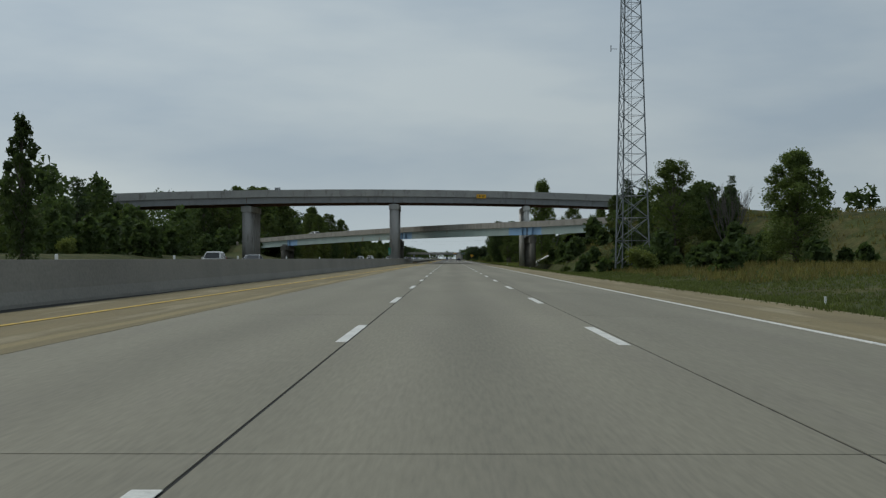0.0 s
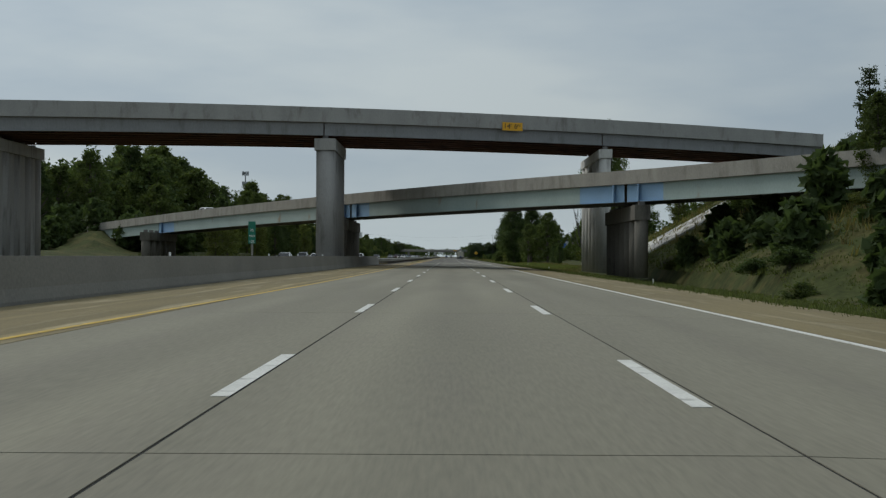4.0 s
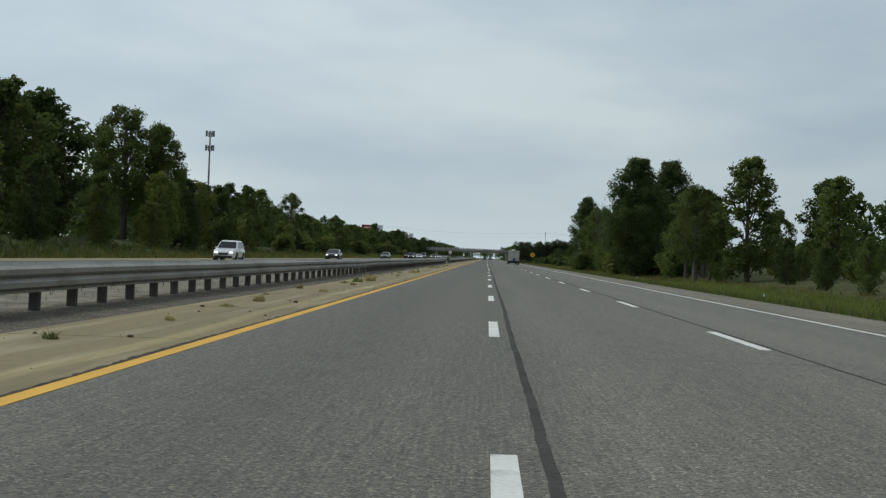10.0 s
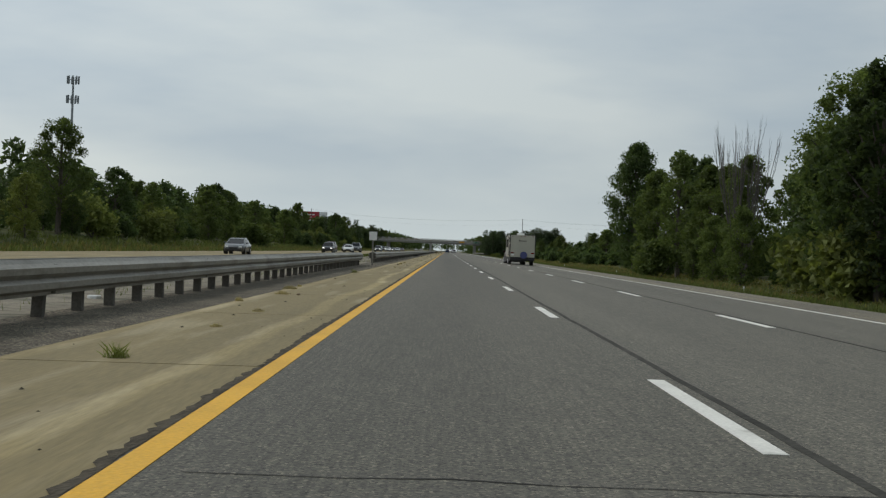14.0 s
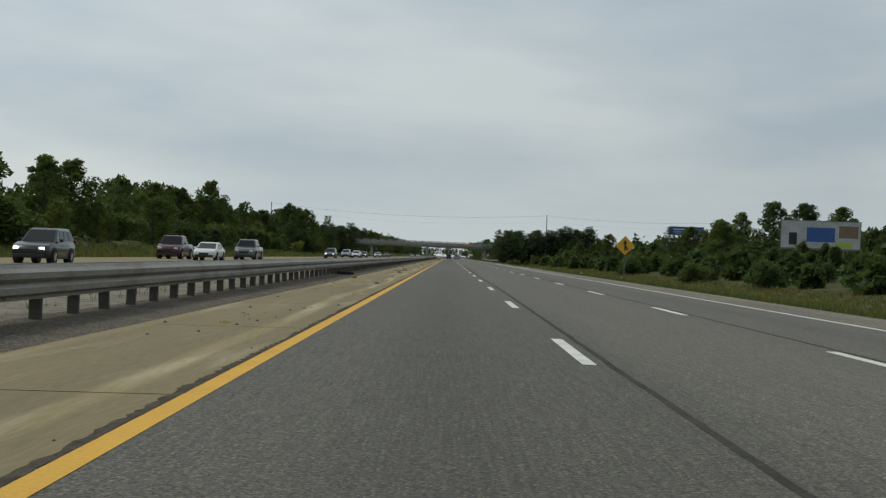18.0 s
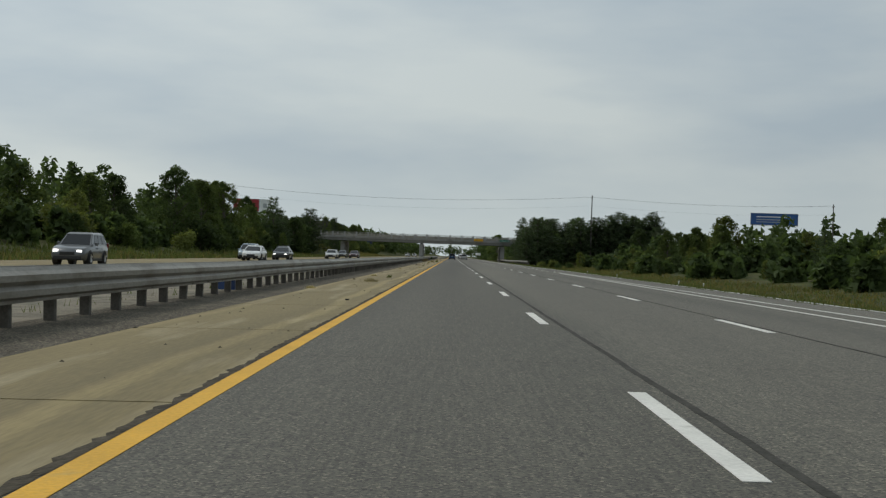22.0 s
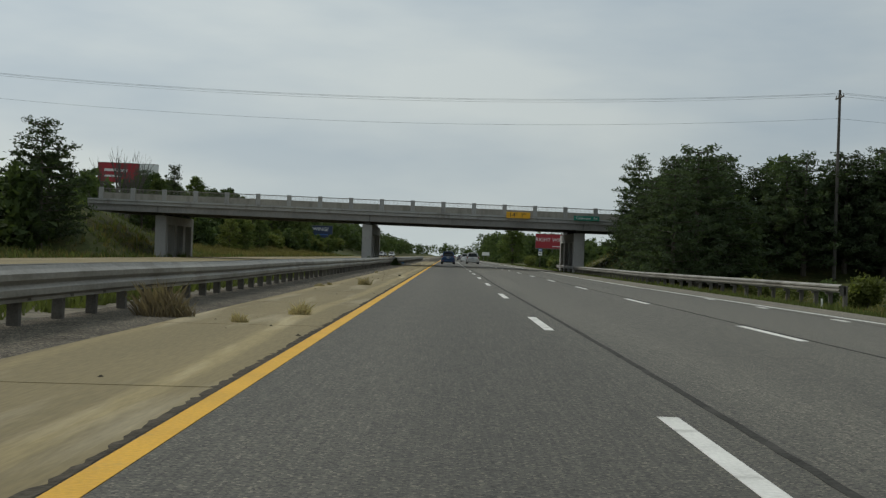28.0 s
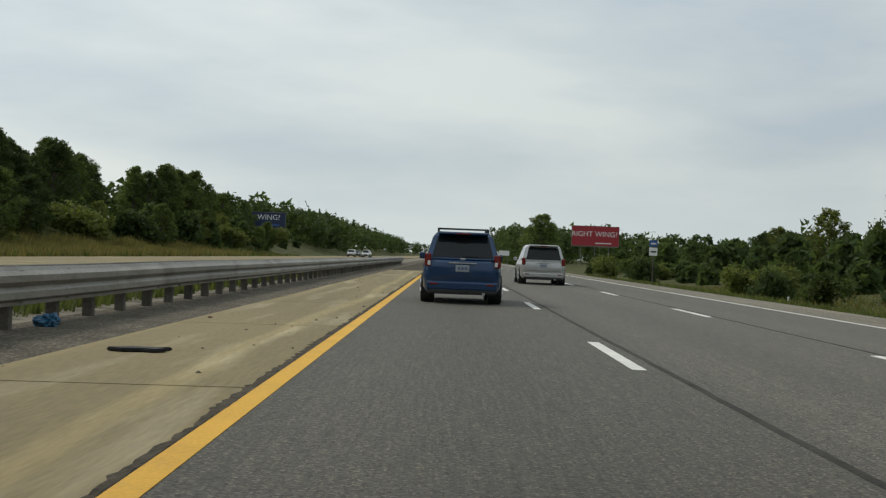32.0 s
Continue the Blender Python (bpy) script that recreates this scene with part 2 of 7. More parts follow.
PALE_CONC = material("pale_column_concrete", (0.60, 0.59, 0.55), 0.85, 0, 0.12, 1.5, 20, 0.2, stain=(0.38, 0.37, 0.34), stretch=(1, 1, 0.2))
PARAPET_OLD = material("weathered_parapet_concrete", (0.32, 0.30, 0.26), 0.9, 0, 0.2, 1.5, 22, 0.25, stain=(0.25, 0.235, 0.20), stain_at=0.58, stretch=(1, 1, 0.3))
GIRDER_GREEN = material("faded_green_girder_paint", (0.34, 0.41, 0.38), 0.6, 0, 0.12, 3, 12, 0.1, stain=(0.28, 0.20, 0.12), stain_at=0.70, stretch=(1, 1, 0.4))
GIRDER_BLUE = material("fresh_blue_girder_paint", (0.24, 0.38, 0.55), 0.5, 0, 0.1, 2, 12, 0.1)
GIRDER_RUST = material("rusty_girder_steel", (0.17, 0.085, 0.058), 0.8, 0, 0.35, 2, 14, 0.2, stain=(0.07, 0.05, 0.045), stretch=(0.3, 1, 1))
GIRDER_WARM = material("warm_grey_girder_paint", (0.235, 0.225, 0.21), 0.7, 0, 0.2, 2, 12, 0.1, stretch=(1, 1, 0.3))
GIRDER_GREY = material("grey_painted_girder", (0.25, 0.255, 0.26), 0.65, 0, 0.14, 2, 12, 0.1, stain=(0.19, 0.19, 0.185), stretch=(1, 1, 0.3))
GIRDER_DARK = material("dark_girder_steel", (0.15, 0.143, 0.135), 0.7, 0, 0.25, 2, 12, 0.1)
SLAB_UNDER = material("deck_underside", (0.22, 0.20, 0.18), 0.9, 0, 0.3, 2, 10, 0.2)
GALV = material("weathered_galvanised_steel", (0.27, 0.255, 0.222), 0.58, 0.35, 0.2, 1.2, 20, 0.08, stain=(0.19, 0.175, 0.145), stain_at=0.56, per_object=0.1, stretch=(1, 0.35, 1))
POST_WOOD = material("weathered_post", (0.11, 0.10, 0.085), 0.9, 0, 0.3, 0.5, 30, 0.3, per_object=0.2)
TOWER_STEEL = material("tower_galvanised_steel", (0.22, 0.235, 0.245), 0.5, 0.6, 0.1, 2, 10, 0)
GRASS_GROUND = material("mown_grass_ground", (0.058, 0.068, 0.024), 0.95, 0, 0.4, 5, 2.5, 0.5, stain=(0.085, 0.080, 0.031), stain_at=0.52, spec=0.1)
GRAVEL = speckled(material("shoulder_gravel", (0.118, 0.104, 0.083), 0.95, 0, 0.4, 1.2, 22, 0.7, spec=0.1), 0.1, 1.0, 40)
GRASS_BLADE = leaf_material("grass_blades", (0.105, 0.125, 0.042), 0.1)
DRY_GRASS = leaf_material("dry_yellow_grass", (0.155, 0.135, 0.052), 0.1)
LEAF_A = leaf_material("leaves_mid_green", (0.098, 0.128, 0.041))
LEAF_B = leaf_material("leaves_dark_green", (0.064, 0.091, 0.034))
LEAF_C = leaf_material("leaves_yellow_green", (0.13, 0.15, 0.045))
NEEDLE = leaf_material("pine_needles", (0.064, 0.088, 0.046))
BARK = material("bark", (0.10, 0.085, 0.07), 0.95, 0, 0.3, 0.5, 14, 0.5, stretch=(1, 1, 0.2))
DEAD_WOOD = material("bare_grey_wood", (0.10, 0.09, 0.078), 0.9, 0, 0.2, 0.8, 14, 0.2)


# ---- building blocks ----
def finish(name, bm, mat, parent=None, label="", smooth=False, category="", group="", kind=""):
    me = bpy.data.meshes.new(name)
    bm.to_mesh(me)
    bm.free()
    for m in mat if isinstance(mat, (list, tuple)) else [mat]:
        me.materials.append(m)
    if smooth:
        me.polygons.foreach_set("use_smooth", [True] * len(me.polygons))
    ob = new(name, me)
    ob.parent = parent
    return tagged(ob, label, category, group, kind)


def part(name, bm, mat, parent, label="", smooth=False):
    return finish(name, bm, mat, parent, label, smooth)


def mesh_part(name, me, parent, m=None, label=""):
    """Another part on a mesh that already exists."""
    ob = new(name, me)
    ob.parent = parent
    if m is not None:
        ob.matrix_basis = m
    return tagged(ob, label)


def empty(name, m, label, category, group="", kind=""):
    ob = new(name)
    ob.empty_display_size = 0.2
    ob.matrix_basis = m
    return tagged(ob, label, category, group, kind)


def box(bm, x0, x1, y0, y1, z0, z1, bevel=0.0, mi=0):
    vs = [bm.verts.new((x, y, z)) for z in (z0, z1) for y in (y0, y1) for x in (x0, x1)]
    fs = [bm.faces.new([vs[i] for i in q]) for q in ((0, 2, 3, 1), (4, 5, 7, 6), (0, 1, 5, 4), (1, 3, 7, 5), (3, 2, 6, 7), (2, 0, 4, 6))]
    for f in fs:
        f.material_index = mi
    if bevel:
        bmesh.ops.bevel(bm, geom=list({e for f in fs for e in f.edges}), offset=bevel, segments=2, affect="EDGES", profile=0.5)
    return vs


def boxm(*a, **k):
    bm = bmesh.new()
    box(bm, *a, **k)
    return bm


def tube(bm, p0, p1, r0, r1=None, seg=8, cap=True, mi=0):
    r1 = r0 if r1 is None else r1
    p0, p1 = Vector(p0), Vector(p1)
    q = (p1 - p0).to_track_quat("Z", "Y")
    a, b = [], []
    for i in range(seg):
        u = 2 * math.pi * i / seg
        d = q @ Vector((math.cos(u), math.sin(u), 0))
        a.append(bm.verts.new(p0 + d * r0))
        b.append(bm.verts.new(p1 + d * r1))
    for i in range(seg):
        j = (i + 1) % seg
        bm.faces.new((a[i], a[j], b[j], b[i])).material_index = mi
    if cap:
        bm.faces.new(a[::-1]).material_index = mi
        bm.faces.new(b).material_index = mi


def prism(bm, pts, a, b, axis="y", mi=0):
    """A polygon of 2D points drawn out from a to b along an axis: pts are (x, z) for y, (y, z) for x, (x, y) for z."""
    def at(p, s):
        return {"y": (p[0], s, p[1]), "x": (s, p[0], p[1]), "z": (p[0], p[1], s)}[axis]
    u = [bm.verts.new(at(p, a)) for p in pts]
    v = [bm.verts.new(at(p, b)) for p in pts]
    n = len(pts)
    bm.faces.new(u).material_index = mi
    bm.faces.new(v[::-1]).material_index = mi
    for i in range(n):
        j = (i + 1) % n
        bm.faces.new((u[j], u[i], v[i], v[j])).material_index = mi
    bmesh.ops.recalc_face_normals(bm, faces=bm.faces)


def sweep(bm, sect, path, mi=0, cap=True):
    """Sections in the plane across a path. sect: (offset to the side, height) pairs; path: (x, y, z, side vector x, side vector y)."""
    rows = []
    for x, y, z, sx, sy in path:
        rows.append([bm.verts.new((x + sx * o, y + sy * o, z + h)) for o, h in sect])
    n = len(sect)
    for a, b in zip(rows, rows[1:]):
        for i in range(n):
            j = (i + 1) % n
            bm.faces.new((a[i], b[i], b[j], a[j])).material_index = mi
    if cap:
        bm.faces.new(rows[0]).material_index = mi
        bm.faces.new(rows[-1][::-1]).material_index = mi
    bmesh.ops.recalc_face_normals(bm, faces=bm.faces)


def smoothstep(a, b, x):
    t = min(1.0, max(0.0, (x - a) / (b - a)))
    return t * t * (3 - 2 * t)


# ---- the ground: one sheet to the horizon ----
def a_front(x):
    return 285.5 + 0.41 * x


def a_top(x):
    return 15.25 - 0.0004 * (x - 8) ** 2


def b_front(x):
    return 287.2 - 1.405 * x


def b_top(x):
    return 8.15 - 0.00042 * (x - 18) ** 2 if x < 18 else 8.15 + 0.02 * (x - 18)


def bank(d, top, half, slope=2.0):
    """Height of an embankment at a distance from its middle line."""
    return top - max(0.0, abs(d) - half) / slope


def road_z(x):
    """Cross fall of the carriageway."""
    if x < 3.66:
        return 0.0
    return -0.027 * (x - 3.66)


def ground_z(x, y):
    if x > -7.0:
        z = -0.06 if x < 3.66 else road_z(min(x, 11.0)) - 0.06
        if x > 10.6:
            z = -0.26 - 0.85 * smoothstep(10.6, 17.5, x) + 1.3 * smoothstep(19, 40, x)
    else:
        z = -0.06
        if x < -28:
            z = -0.06 - 0.2 * smoothstep(-28.8, -31, x) + 1.9 * smoothstep(-32, -48, x)
    if abs(x) > 11:
        z += 0.18 * noise.noise((x * 0.12, y * 0.05, 0)) * (min(1, (x - 11) / 6) if x > 0 else smoothstep(-29.5, -34, x))
    far = smoothstep(60, 160, abs(x))
    z += far * (1.0 + 2.0 * noise.noise((x * 0.01, y * 0.006, 3)))
    if 120 < y < 480:
        # the banks that carry the two ramps
        s = 1 / math.hypot(1, 0.41)
        d = (y - a_front(x) - 7.5) * s
        if x > 20:
            z = max(z, min(bank(d, a_top(x) - 1.5, 9), (x - 20) * 0.55 - 0.6))
        elif x < -52:
            z = max(z, min(bank(d, a_top(x) - 1.5, 9), (-52 - x) * 0.75))
        s = 1 / math.hypot(1, 1.405)
        d = (y - b_front(x) - 9.5) * s
        if x > 20:
            z = max(z, min(bank(d, b_top(x) - 1.2, 7.5), (x - 20) * 0.55))
        elif x < -44:
            z = max(z, min(bank(d, b_top(x) - 1.2, 7.5), (-44 - x) * 0.6))
    if 1120 < y < 1230:
        d = y - 1170.5
        if x > 13.5:
            z = max(z, min(bank(d, 5.1, 8.5), (x - 13.8) * 0.62))
        elif x < -32:
            z = max(z, min(bank(d, 5.1, 8.5), (-32.5 - x) * 0.62))
    if x < -24 and y > 1195:
        z += 3.0 * smoothstep(-30, -60, x) * smoothstep(1195, 1240, y)
    return z


def spread(parts):
    out = []
    for a, b, step in parts:
        n = max(1, round((b - a) / step))
        out += [a + (b - a) * i / n for i in range(n)]
    return out + [parts[-1][1]]


gx = spread([(-2400, -400, 400), (-400, -120, 40), (-120, -60, 6), (-60, -28, 2), (-28, -12, 4), (-12, -6, 1.0), (-6, 10.5, 5.5), (10.5, 24, 1.35), (24, 64, 3), (64, 120, 7), (120, 400, 40), (400, 2400, 400)])
gy = spread([(-300, -40, 50), (-40, 140, 10), (140, 380, 4), (380, 1120, 12), (1120, 1230, 3), (1230, 1500, 15), (1500, 2000, 50), (2000, 4600, 400)])
verts = [(x, y, ground_z(x, y)) for y in gy for x in gx]
nx = len(gx)
faces = [(j * nx + i, j * nx + i + 1, (j + 1) * nx + i + 1, (j + 1) * nx + i) for j in range(len(gy) - 1) for i in range(nx - 1)]
me = bpy.data.meshes.new("ground")
me.from_pydata(verts, [], faces)
me.materials.append(GRASS_GROUND)
me.polygons.foreach_set("use_smooth", [True] * len(me.polygons))
ground = tagged(new("ground", me), "grassy verge and ditch beside the motorway", "ground", kind="structure")

# ---- carriageways ----
Y_START, Y_CHANGE, Y_END = -60.0, 312.4, 2300.0
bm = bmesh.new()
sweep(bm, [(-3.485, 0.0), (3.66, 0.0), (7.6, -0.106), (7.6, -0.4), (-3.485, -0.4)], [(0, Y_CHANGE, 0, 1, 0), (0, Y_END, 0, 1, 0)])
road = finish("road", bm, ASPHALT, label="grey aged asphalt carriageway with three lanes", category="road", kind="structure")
bm = bmesh.new()
sweep(bm, [(-8.2, -0.022), (-3.8, -0.006), (3.7, -0.006), (7.5, -0.110), (10.9, -0.204), (10.9, -0.5), (-8.2, -0.5)], [(0, Y_START, 0, 1, 0), (0, Y_CHANGE - 0.01, 0, 1, 0)])
road_slabs = finish("road_concrete", bm, TAR, label="older concrete carriageway of jointed slabs", category="road", kind="structure")
bm = bmesh.new()
sweep(bm, [(-28.8, 0.02), (-18.0, 0.08), (-13.2, 0.02), (-13.2, -0.4), (-28.8, -0.4)], [(0, Y_START, 0, 1, 0), (0, Y_END, 0, 1, 0)])
finish("road_opposite", bm, SHOULDER, label="pale carriageway of the opposite direction", category="road", kind="structure")
# shoulders beyond the change of surface
bm = bmesh.new()
sweep(bm, [(-5.95, -0.055), (-3.495, -0.032), (-3.495, -0.3), (-5.95, -0.3)], [(0, Y_CHANGE, 0, 1, 0), (0, Y_END, 0, 1, 0)])
finish("shoulder_inner", bm, ASPHALT_EDGE, label="sandy concrete inner shoulder with cracks and weeds", category="shoulder", kind="structure")
bm = bmesh.new()
sweep(bm, [(7.7, -0.113), (10.3, -0.19), (10.3, -0.5), (7.7, -0.5)], [(0, Y_CHANGE, 0, 1, 0), (0, Y_END, 0, 1, 0)])
finish("shoulder_outer", bm, OUTER, label="worn grey outer shoulder", category="shoulder", kind="structure")
bm = bmesh.new()
sweep(bm, [(-7.7, -0.03), (-5.9, -0.045), (-5.9, -0.3), (-7.7, -0.3)], [(0, Y_CHANGE, 0, 1, 0), (0, Y_END, 0, 1, 0)])
finish("median_gravel", bm, GRAVEL, label="dusty dark gravel strip under the median guardrail", category="gravel", kind="structure")
bm = bmesh.new()
sweep(bm, [(-12.0, -0.03), (-7.72, -0.032), (-7.72, -0.3), (-12.0, -0.3)], [(0, Y_CHANGE, 0, 1, 0), (0, Y_END, 0, 1, 0)])
finish("median_concrete", bm, MEDIAN_CONC, label="pale dusty concrete behind the median guardrail", category="median", kind="structure")

# crumbled edge where the asphalt meets the inner shoulder
bm = bmesh.new()
rows = []
erg = np.random.default_rng(3)
for y in spread([(Y_CHANGE + 0.1, 1260, 0.12), (1260, Y_END, 20)]):
    w = 0.07 + 0.05 * noise.noise((0, y * 0.2, 5)) + 0.025 * noise.noise((0, y * 0.8, 9)) + 0.016 * erg.normal()
    rows.append((bm.verts.new((-3.468 + 0.006 * erg.normal(), y, 0.0045)), bm.verts.new((-3.495 - max(0.012, w), y, -0.007))))
for (a, b), (c, d) in zip(rows, rows[1:]):
    bm.faces.new((a, c, d, b))
finish("crumbled_edge", bm, ASPHALT_EDGE, label="dark crumbled asphalt edge beside the yellow line", category="road edge", kind="structure")

# road paint
bm = bmesh.new()
sweep(bm, [(-3.46, 0.004), (-3.285, 0.004), (-3.285, 0.001), (-3.46, 0.001)], [(0, Y_CHANGE, 0, 1, 0), (0, Y_END, 0, 1, 0)])
finish("edge_line_yellow", bm, YELLOW_PAINT, label="solid yellow edge line beside the inner shoulder", category="road marking", kind="structure")
bm = bmesh.new()
ypath = [(-6.1, -60), (-5.85, 34), (-5.2, 100), (-4.2, 160), (-3.5, 209), (-3.38, 245), (-3.32, Y_CHANGE)]
sweep(bm, [(-0.07, 0.006), (0.07, 0.006), (0.07, 0.002), (-0.07, 0.002)], [(x, y, 0, 1, 0) for x, y in ypath])
finish("edge_line_yellow", bm, FADED_YELLOW, label="thin faded yellow edge line on the concrete", category="road marking", kind="structure")
bm = bmesh.new()
for ya, yb in ((Y_START, 921.0), (1092.0, Y_END)):
    sweep(bm, [(7.28, -0.089), (7.41, -0.0925), (7.41, -0.105), (7.28, -0.101)], [(0, ya, 0, 1, 0), (0, yb, 0, 1, 0)])
finish("edge_line_white", bm, WHITE_PAINT, label="solid white edge line of the outer lane", category="road marking", kind="structure")
dash_me = bpy.data.meshes.new("dash")
bm = boxm(-0.075, 0.075, -0.12, 4.2, 0.001, 0.005)
bm.to_mesh(dash_me)
bm.free()
dash_me.materials.append(WHITE_PAINT)
def stray(y):
    """How far the repainted lane line strays from its seam."""
    return float(np.interp(y, (276, 350, 400, 470, 505, 535, 760, 900, 985, 1040, 1080, 1115, 1200), (0, -0.03, 0.0, 0.04, 0.1, 0.02, -0.03, 0.0, -0.06, -0.16, -0.1, -0.04, 0.0)))


for lane_x, off in ((0.0, 0.0), (3.61, -0.6)):
    line = empty("lane_line", pose(lane_x, 0, 0), "broken white lane line on the road", "road marking", kind="structure")
    for k in range(-3, 100):
        y = 15.24 * k + off
        mesh_part("dash", dash_me, line, pose(stray(y) if lane_x == 0 else 0, y, 0))
# the slip road that joins and ends before the road bridge
def merge_x(y):
    """Where the outer edge line of the slip road runs."""
    if y < 972:
        return 11.2 - 0.7 * (y - 836) / 136
    return 10.5 - 3.05 * (y - 972) / 120


def outer_z(x):
    return -0.1 - 0.027 * (x - 7.5)


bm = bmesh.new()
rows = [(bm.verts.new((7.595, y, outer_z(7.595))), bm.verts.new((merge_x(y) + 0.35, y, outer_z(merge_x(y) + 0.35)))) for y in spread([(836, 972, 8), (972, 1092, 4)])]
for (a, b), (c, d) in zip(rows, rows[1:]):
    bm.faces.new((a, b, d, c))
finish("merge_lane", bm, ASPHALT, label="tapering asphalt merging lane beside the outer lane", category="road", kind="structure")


def flat_line(fx, y0, y1, label):
    bm = bmesh.new()
    rows = [(bm.verts.new((fx(y) - 0.08, y, outer_z(fx(y)) + 0.006)), bm.verts.new((fx(y) + 0.08, y, outer_z(fx(y)) + 0.006))) for y in spread([(y0, y1, 4)])]
    for (a, b), (c, d) in zip(rows, rows[1:]):
        bm.faces.new((a, b, d, c))
    finish("edge_line_white", bm, WHITE_PAINT, label=label, category="road marking", kind="structure")


flat_line(merge_x, 838, 1092, "white edge line of the merging lane")
flat_line(lambda y: 8.75 - 1.25 * (y - 838) / 90, 838, 928, "white line that closes the gore of the slip road")
dot_me = bpy.data.meshes.new("dash")
bm = boxm(-0.07, 0.07, 0, 1.2, -0.100, -0.088)
bm.to_mesh(dot_me)
bm.free()
dot_me.materials.append(WHITE_PAINT)
dots = empty("dotted_line", pose(7.42, 0, 0), "short white dashes beside the merging lane", "road marking", kind="structure")
for k in range(21):
    mesh_part("dash", dot_me, dots, pose(0, 924.0 + 7.62 * k, 0))
# seams of tar beside the lane lines
jit = np.random.default_rng(31)
for lane_x, wob, w0 in ((0.0, 0.07, 0.036), (3.55, 0.05, 0.016)):
    bm = bmesh.new()
    pth = [(lane_x + 0.245 + wob * noise.noise((lane_x, y * 0.03, 1)) + 0.018 * noise.noise((lane_x, y * 0.3, 2)) + 0.004 * jit.normal(), y, 0, 1, 0) for y in spread([(Y_CHANGE, 1300, 0.35), (1300, Y_END, 50)])]
    sweep(bm, [(-w0, 0.0035), (w0, 0.0035), (w0, -0.01), (-w0, -0.01)], pth)
    finish("tar_seam", bm, SEAM, label="dark sealed seam between lanes", category="road joint", kind="structure")

# ---- bridges ----
def skew_path(front, top, x0, x1, step, back=0.0):
    """Points along a bridge edge; the side vector points along the traffic below."""
    n = max(1, round((x1 - x0) / step))
    return [(x0 + (x1 - x0) * i / n, front(x0 + (x1 - x0) * i / n) + back, top(x0 + (x1 - x0) * i / n), 0, 1) for i in range(n + 1)]


def bevel_all(bm, w):
    bmesh.ops.bevel(bm, geom=[e for e in bm.edges if e.is_manifold and e.calc_face_angle(0) > 0.5], offset=w, segments=2, affect="EDGES")


def column(r, z0, z1, cap_r=0, cap_h=0, seg=20):
    bm = bmesh.new()
    if cap_r:
        tube(bm, (0, 0, z0), (0, 0, z1 - cap_h), r, r, seg)
        tube(bm, (0, 0, z1 - cap_h), (0, 0, z1), cap_r, cap_r, seg)
    else:
        tube(bm, (0, 0, z0), (0, 0, z1), r, r, seg)
    return bm


def clearance_sign(words, m, w, h, mat, text_mat, label, size):
    sign = empty("clearance_sign", m, label, "sign")
    part("panel", boxm(-w / 2, w / 2, -0.02, 0.02, -h / 2, h / 2, bevel=0.008), mat, sign)
    for s in (-1, 1):
        part("bracket", boxm(s * w * 0.35 - 0.03, s * w * 0.35 + 0.03, 0.02, 0.3, -0.03, 0.03), GALV, sign)
    for txt, tx, tz, ts in words:
        lettering(txt, sign, pose(tx, -0.026, tz, 90, 0, 0), ts * size, text_mat)
    return sign


def lettering(txt, parent, m, size, mat):
    cu = bpy.data.curves.new("lettering", "FONT")
    cu.body, cu.size, cu.extrude, cu.align_x, cu.align_y, cu.resolution_u = txt, size, 0.004, "CENTER", "CENTER", 3
    tmp = bpy.data.objects.new("tmp", cu)
    scene.collection.objects.link(tmp)
    dg = bpy.context.evaluated_depsgraph_get()
    me = bpy.data.meshes.new_from_object(tmp.evaluated_get(dg))
    bpy.data.objects.remove(tmp)
    me.materials.clear()
    me.materials.append(mat)
    ob = new("lettering", me)
    ob.parent = parent
    ob.matrix_basis = m
    return ob


SIGN_YELLOW = material("sign_yellow", (0.80, 0.42, 0.02), 0.5, 0, 0.06, 1, 20, 0)
SIGN_GREEN = material("sign_green", (0.01, 0.18, 0.12), 0.5, 0, 0.08, 1, 20, 0)
SIGN_BLUE = material("sign_blue", (0.03, 0.10, 0.30), 0.5, 0, 0.08, 1, 20, 0)
SIGN_RED = material("sign_red", (0.36, 0.025, 0.035), 0.5, 0, 0.06, 1, 20, 0)
SIGN_WHITE = material("sign_white", (0.78, 0.78, 0.76), 0.5, 0, 0.05, 1, 20, 0)
BLACK = material("black_paint", (0.02, 0.02, 0.02), 0.5, 0, 0.1, 1, 20, 0)

# high ramp: a long gently arched deck on two wall piers
AX0, AX1, A_DEEP = -62.0, 43.0, 15.0
ramp_high = empty("overpass", pose(0, 0, 0), "high grey concrete ramp bridge on steel girders", "bridge", kind="structure")
path = skew_path(a_front, a_top, AX0, AX1, 3.5)
bm = bmesh.new()
sweep(bm, [(0.0, 0.0), (0.28, 0.0), (0.45, -0.95), (0.45, -1.42), (-0.02, -1.42)], path)
part("parapet", bm, BRIDGE_CONC, ramp_high, "pale concrete parapet")
bm = bmesh.new()
sweep(bm, [(A_DEEP, 0.0), (A_DEEP - 0.28, 0.0), (A_DEEP - 0.45, -0.95), (A_DEEP - 0.45, -1.42), (A_DEEP, -1.42)], path)
part("parapet", bm, BRIDGE_CONC, ramp_high, "pale concrete parapet")
bm = bmesh.new()
sweep(bm, [(0.3, -1.1), (A_DEEP - 0.3, -1.1), (A_DEEP - 0.3, -1.46), (0.3, -1.46)], path)
part("deck", bm, SLAB_UNDER, ramp_high, "deck slab")
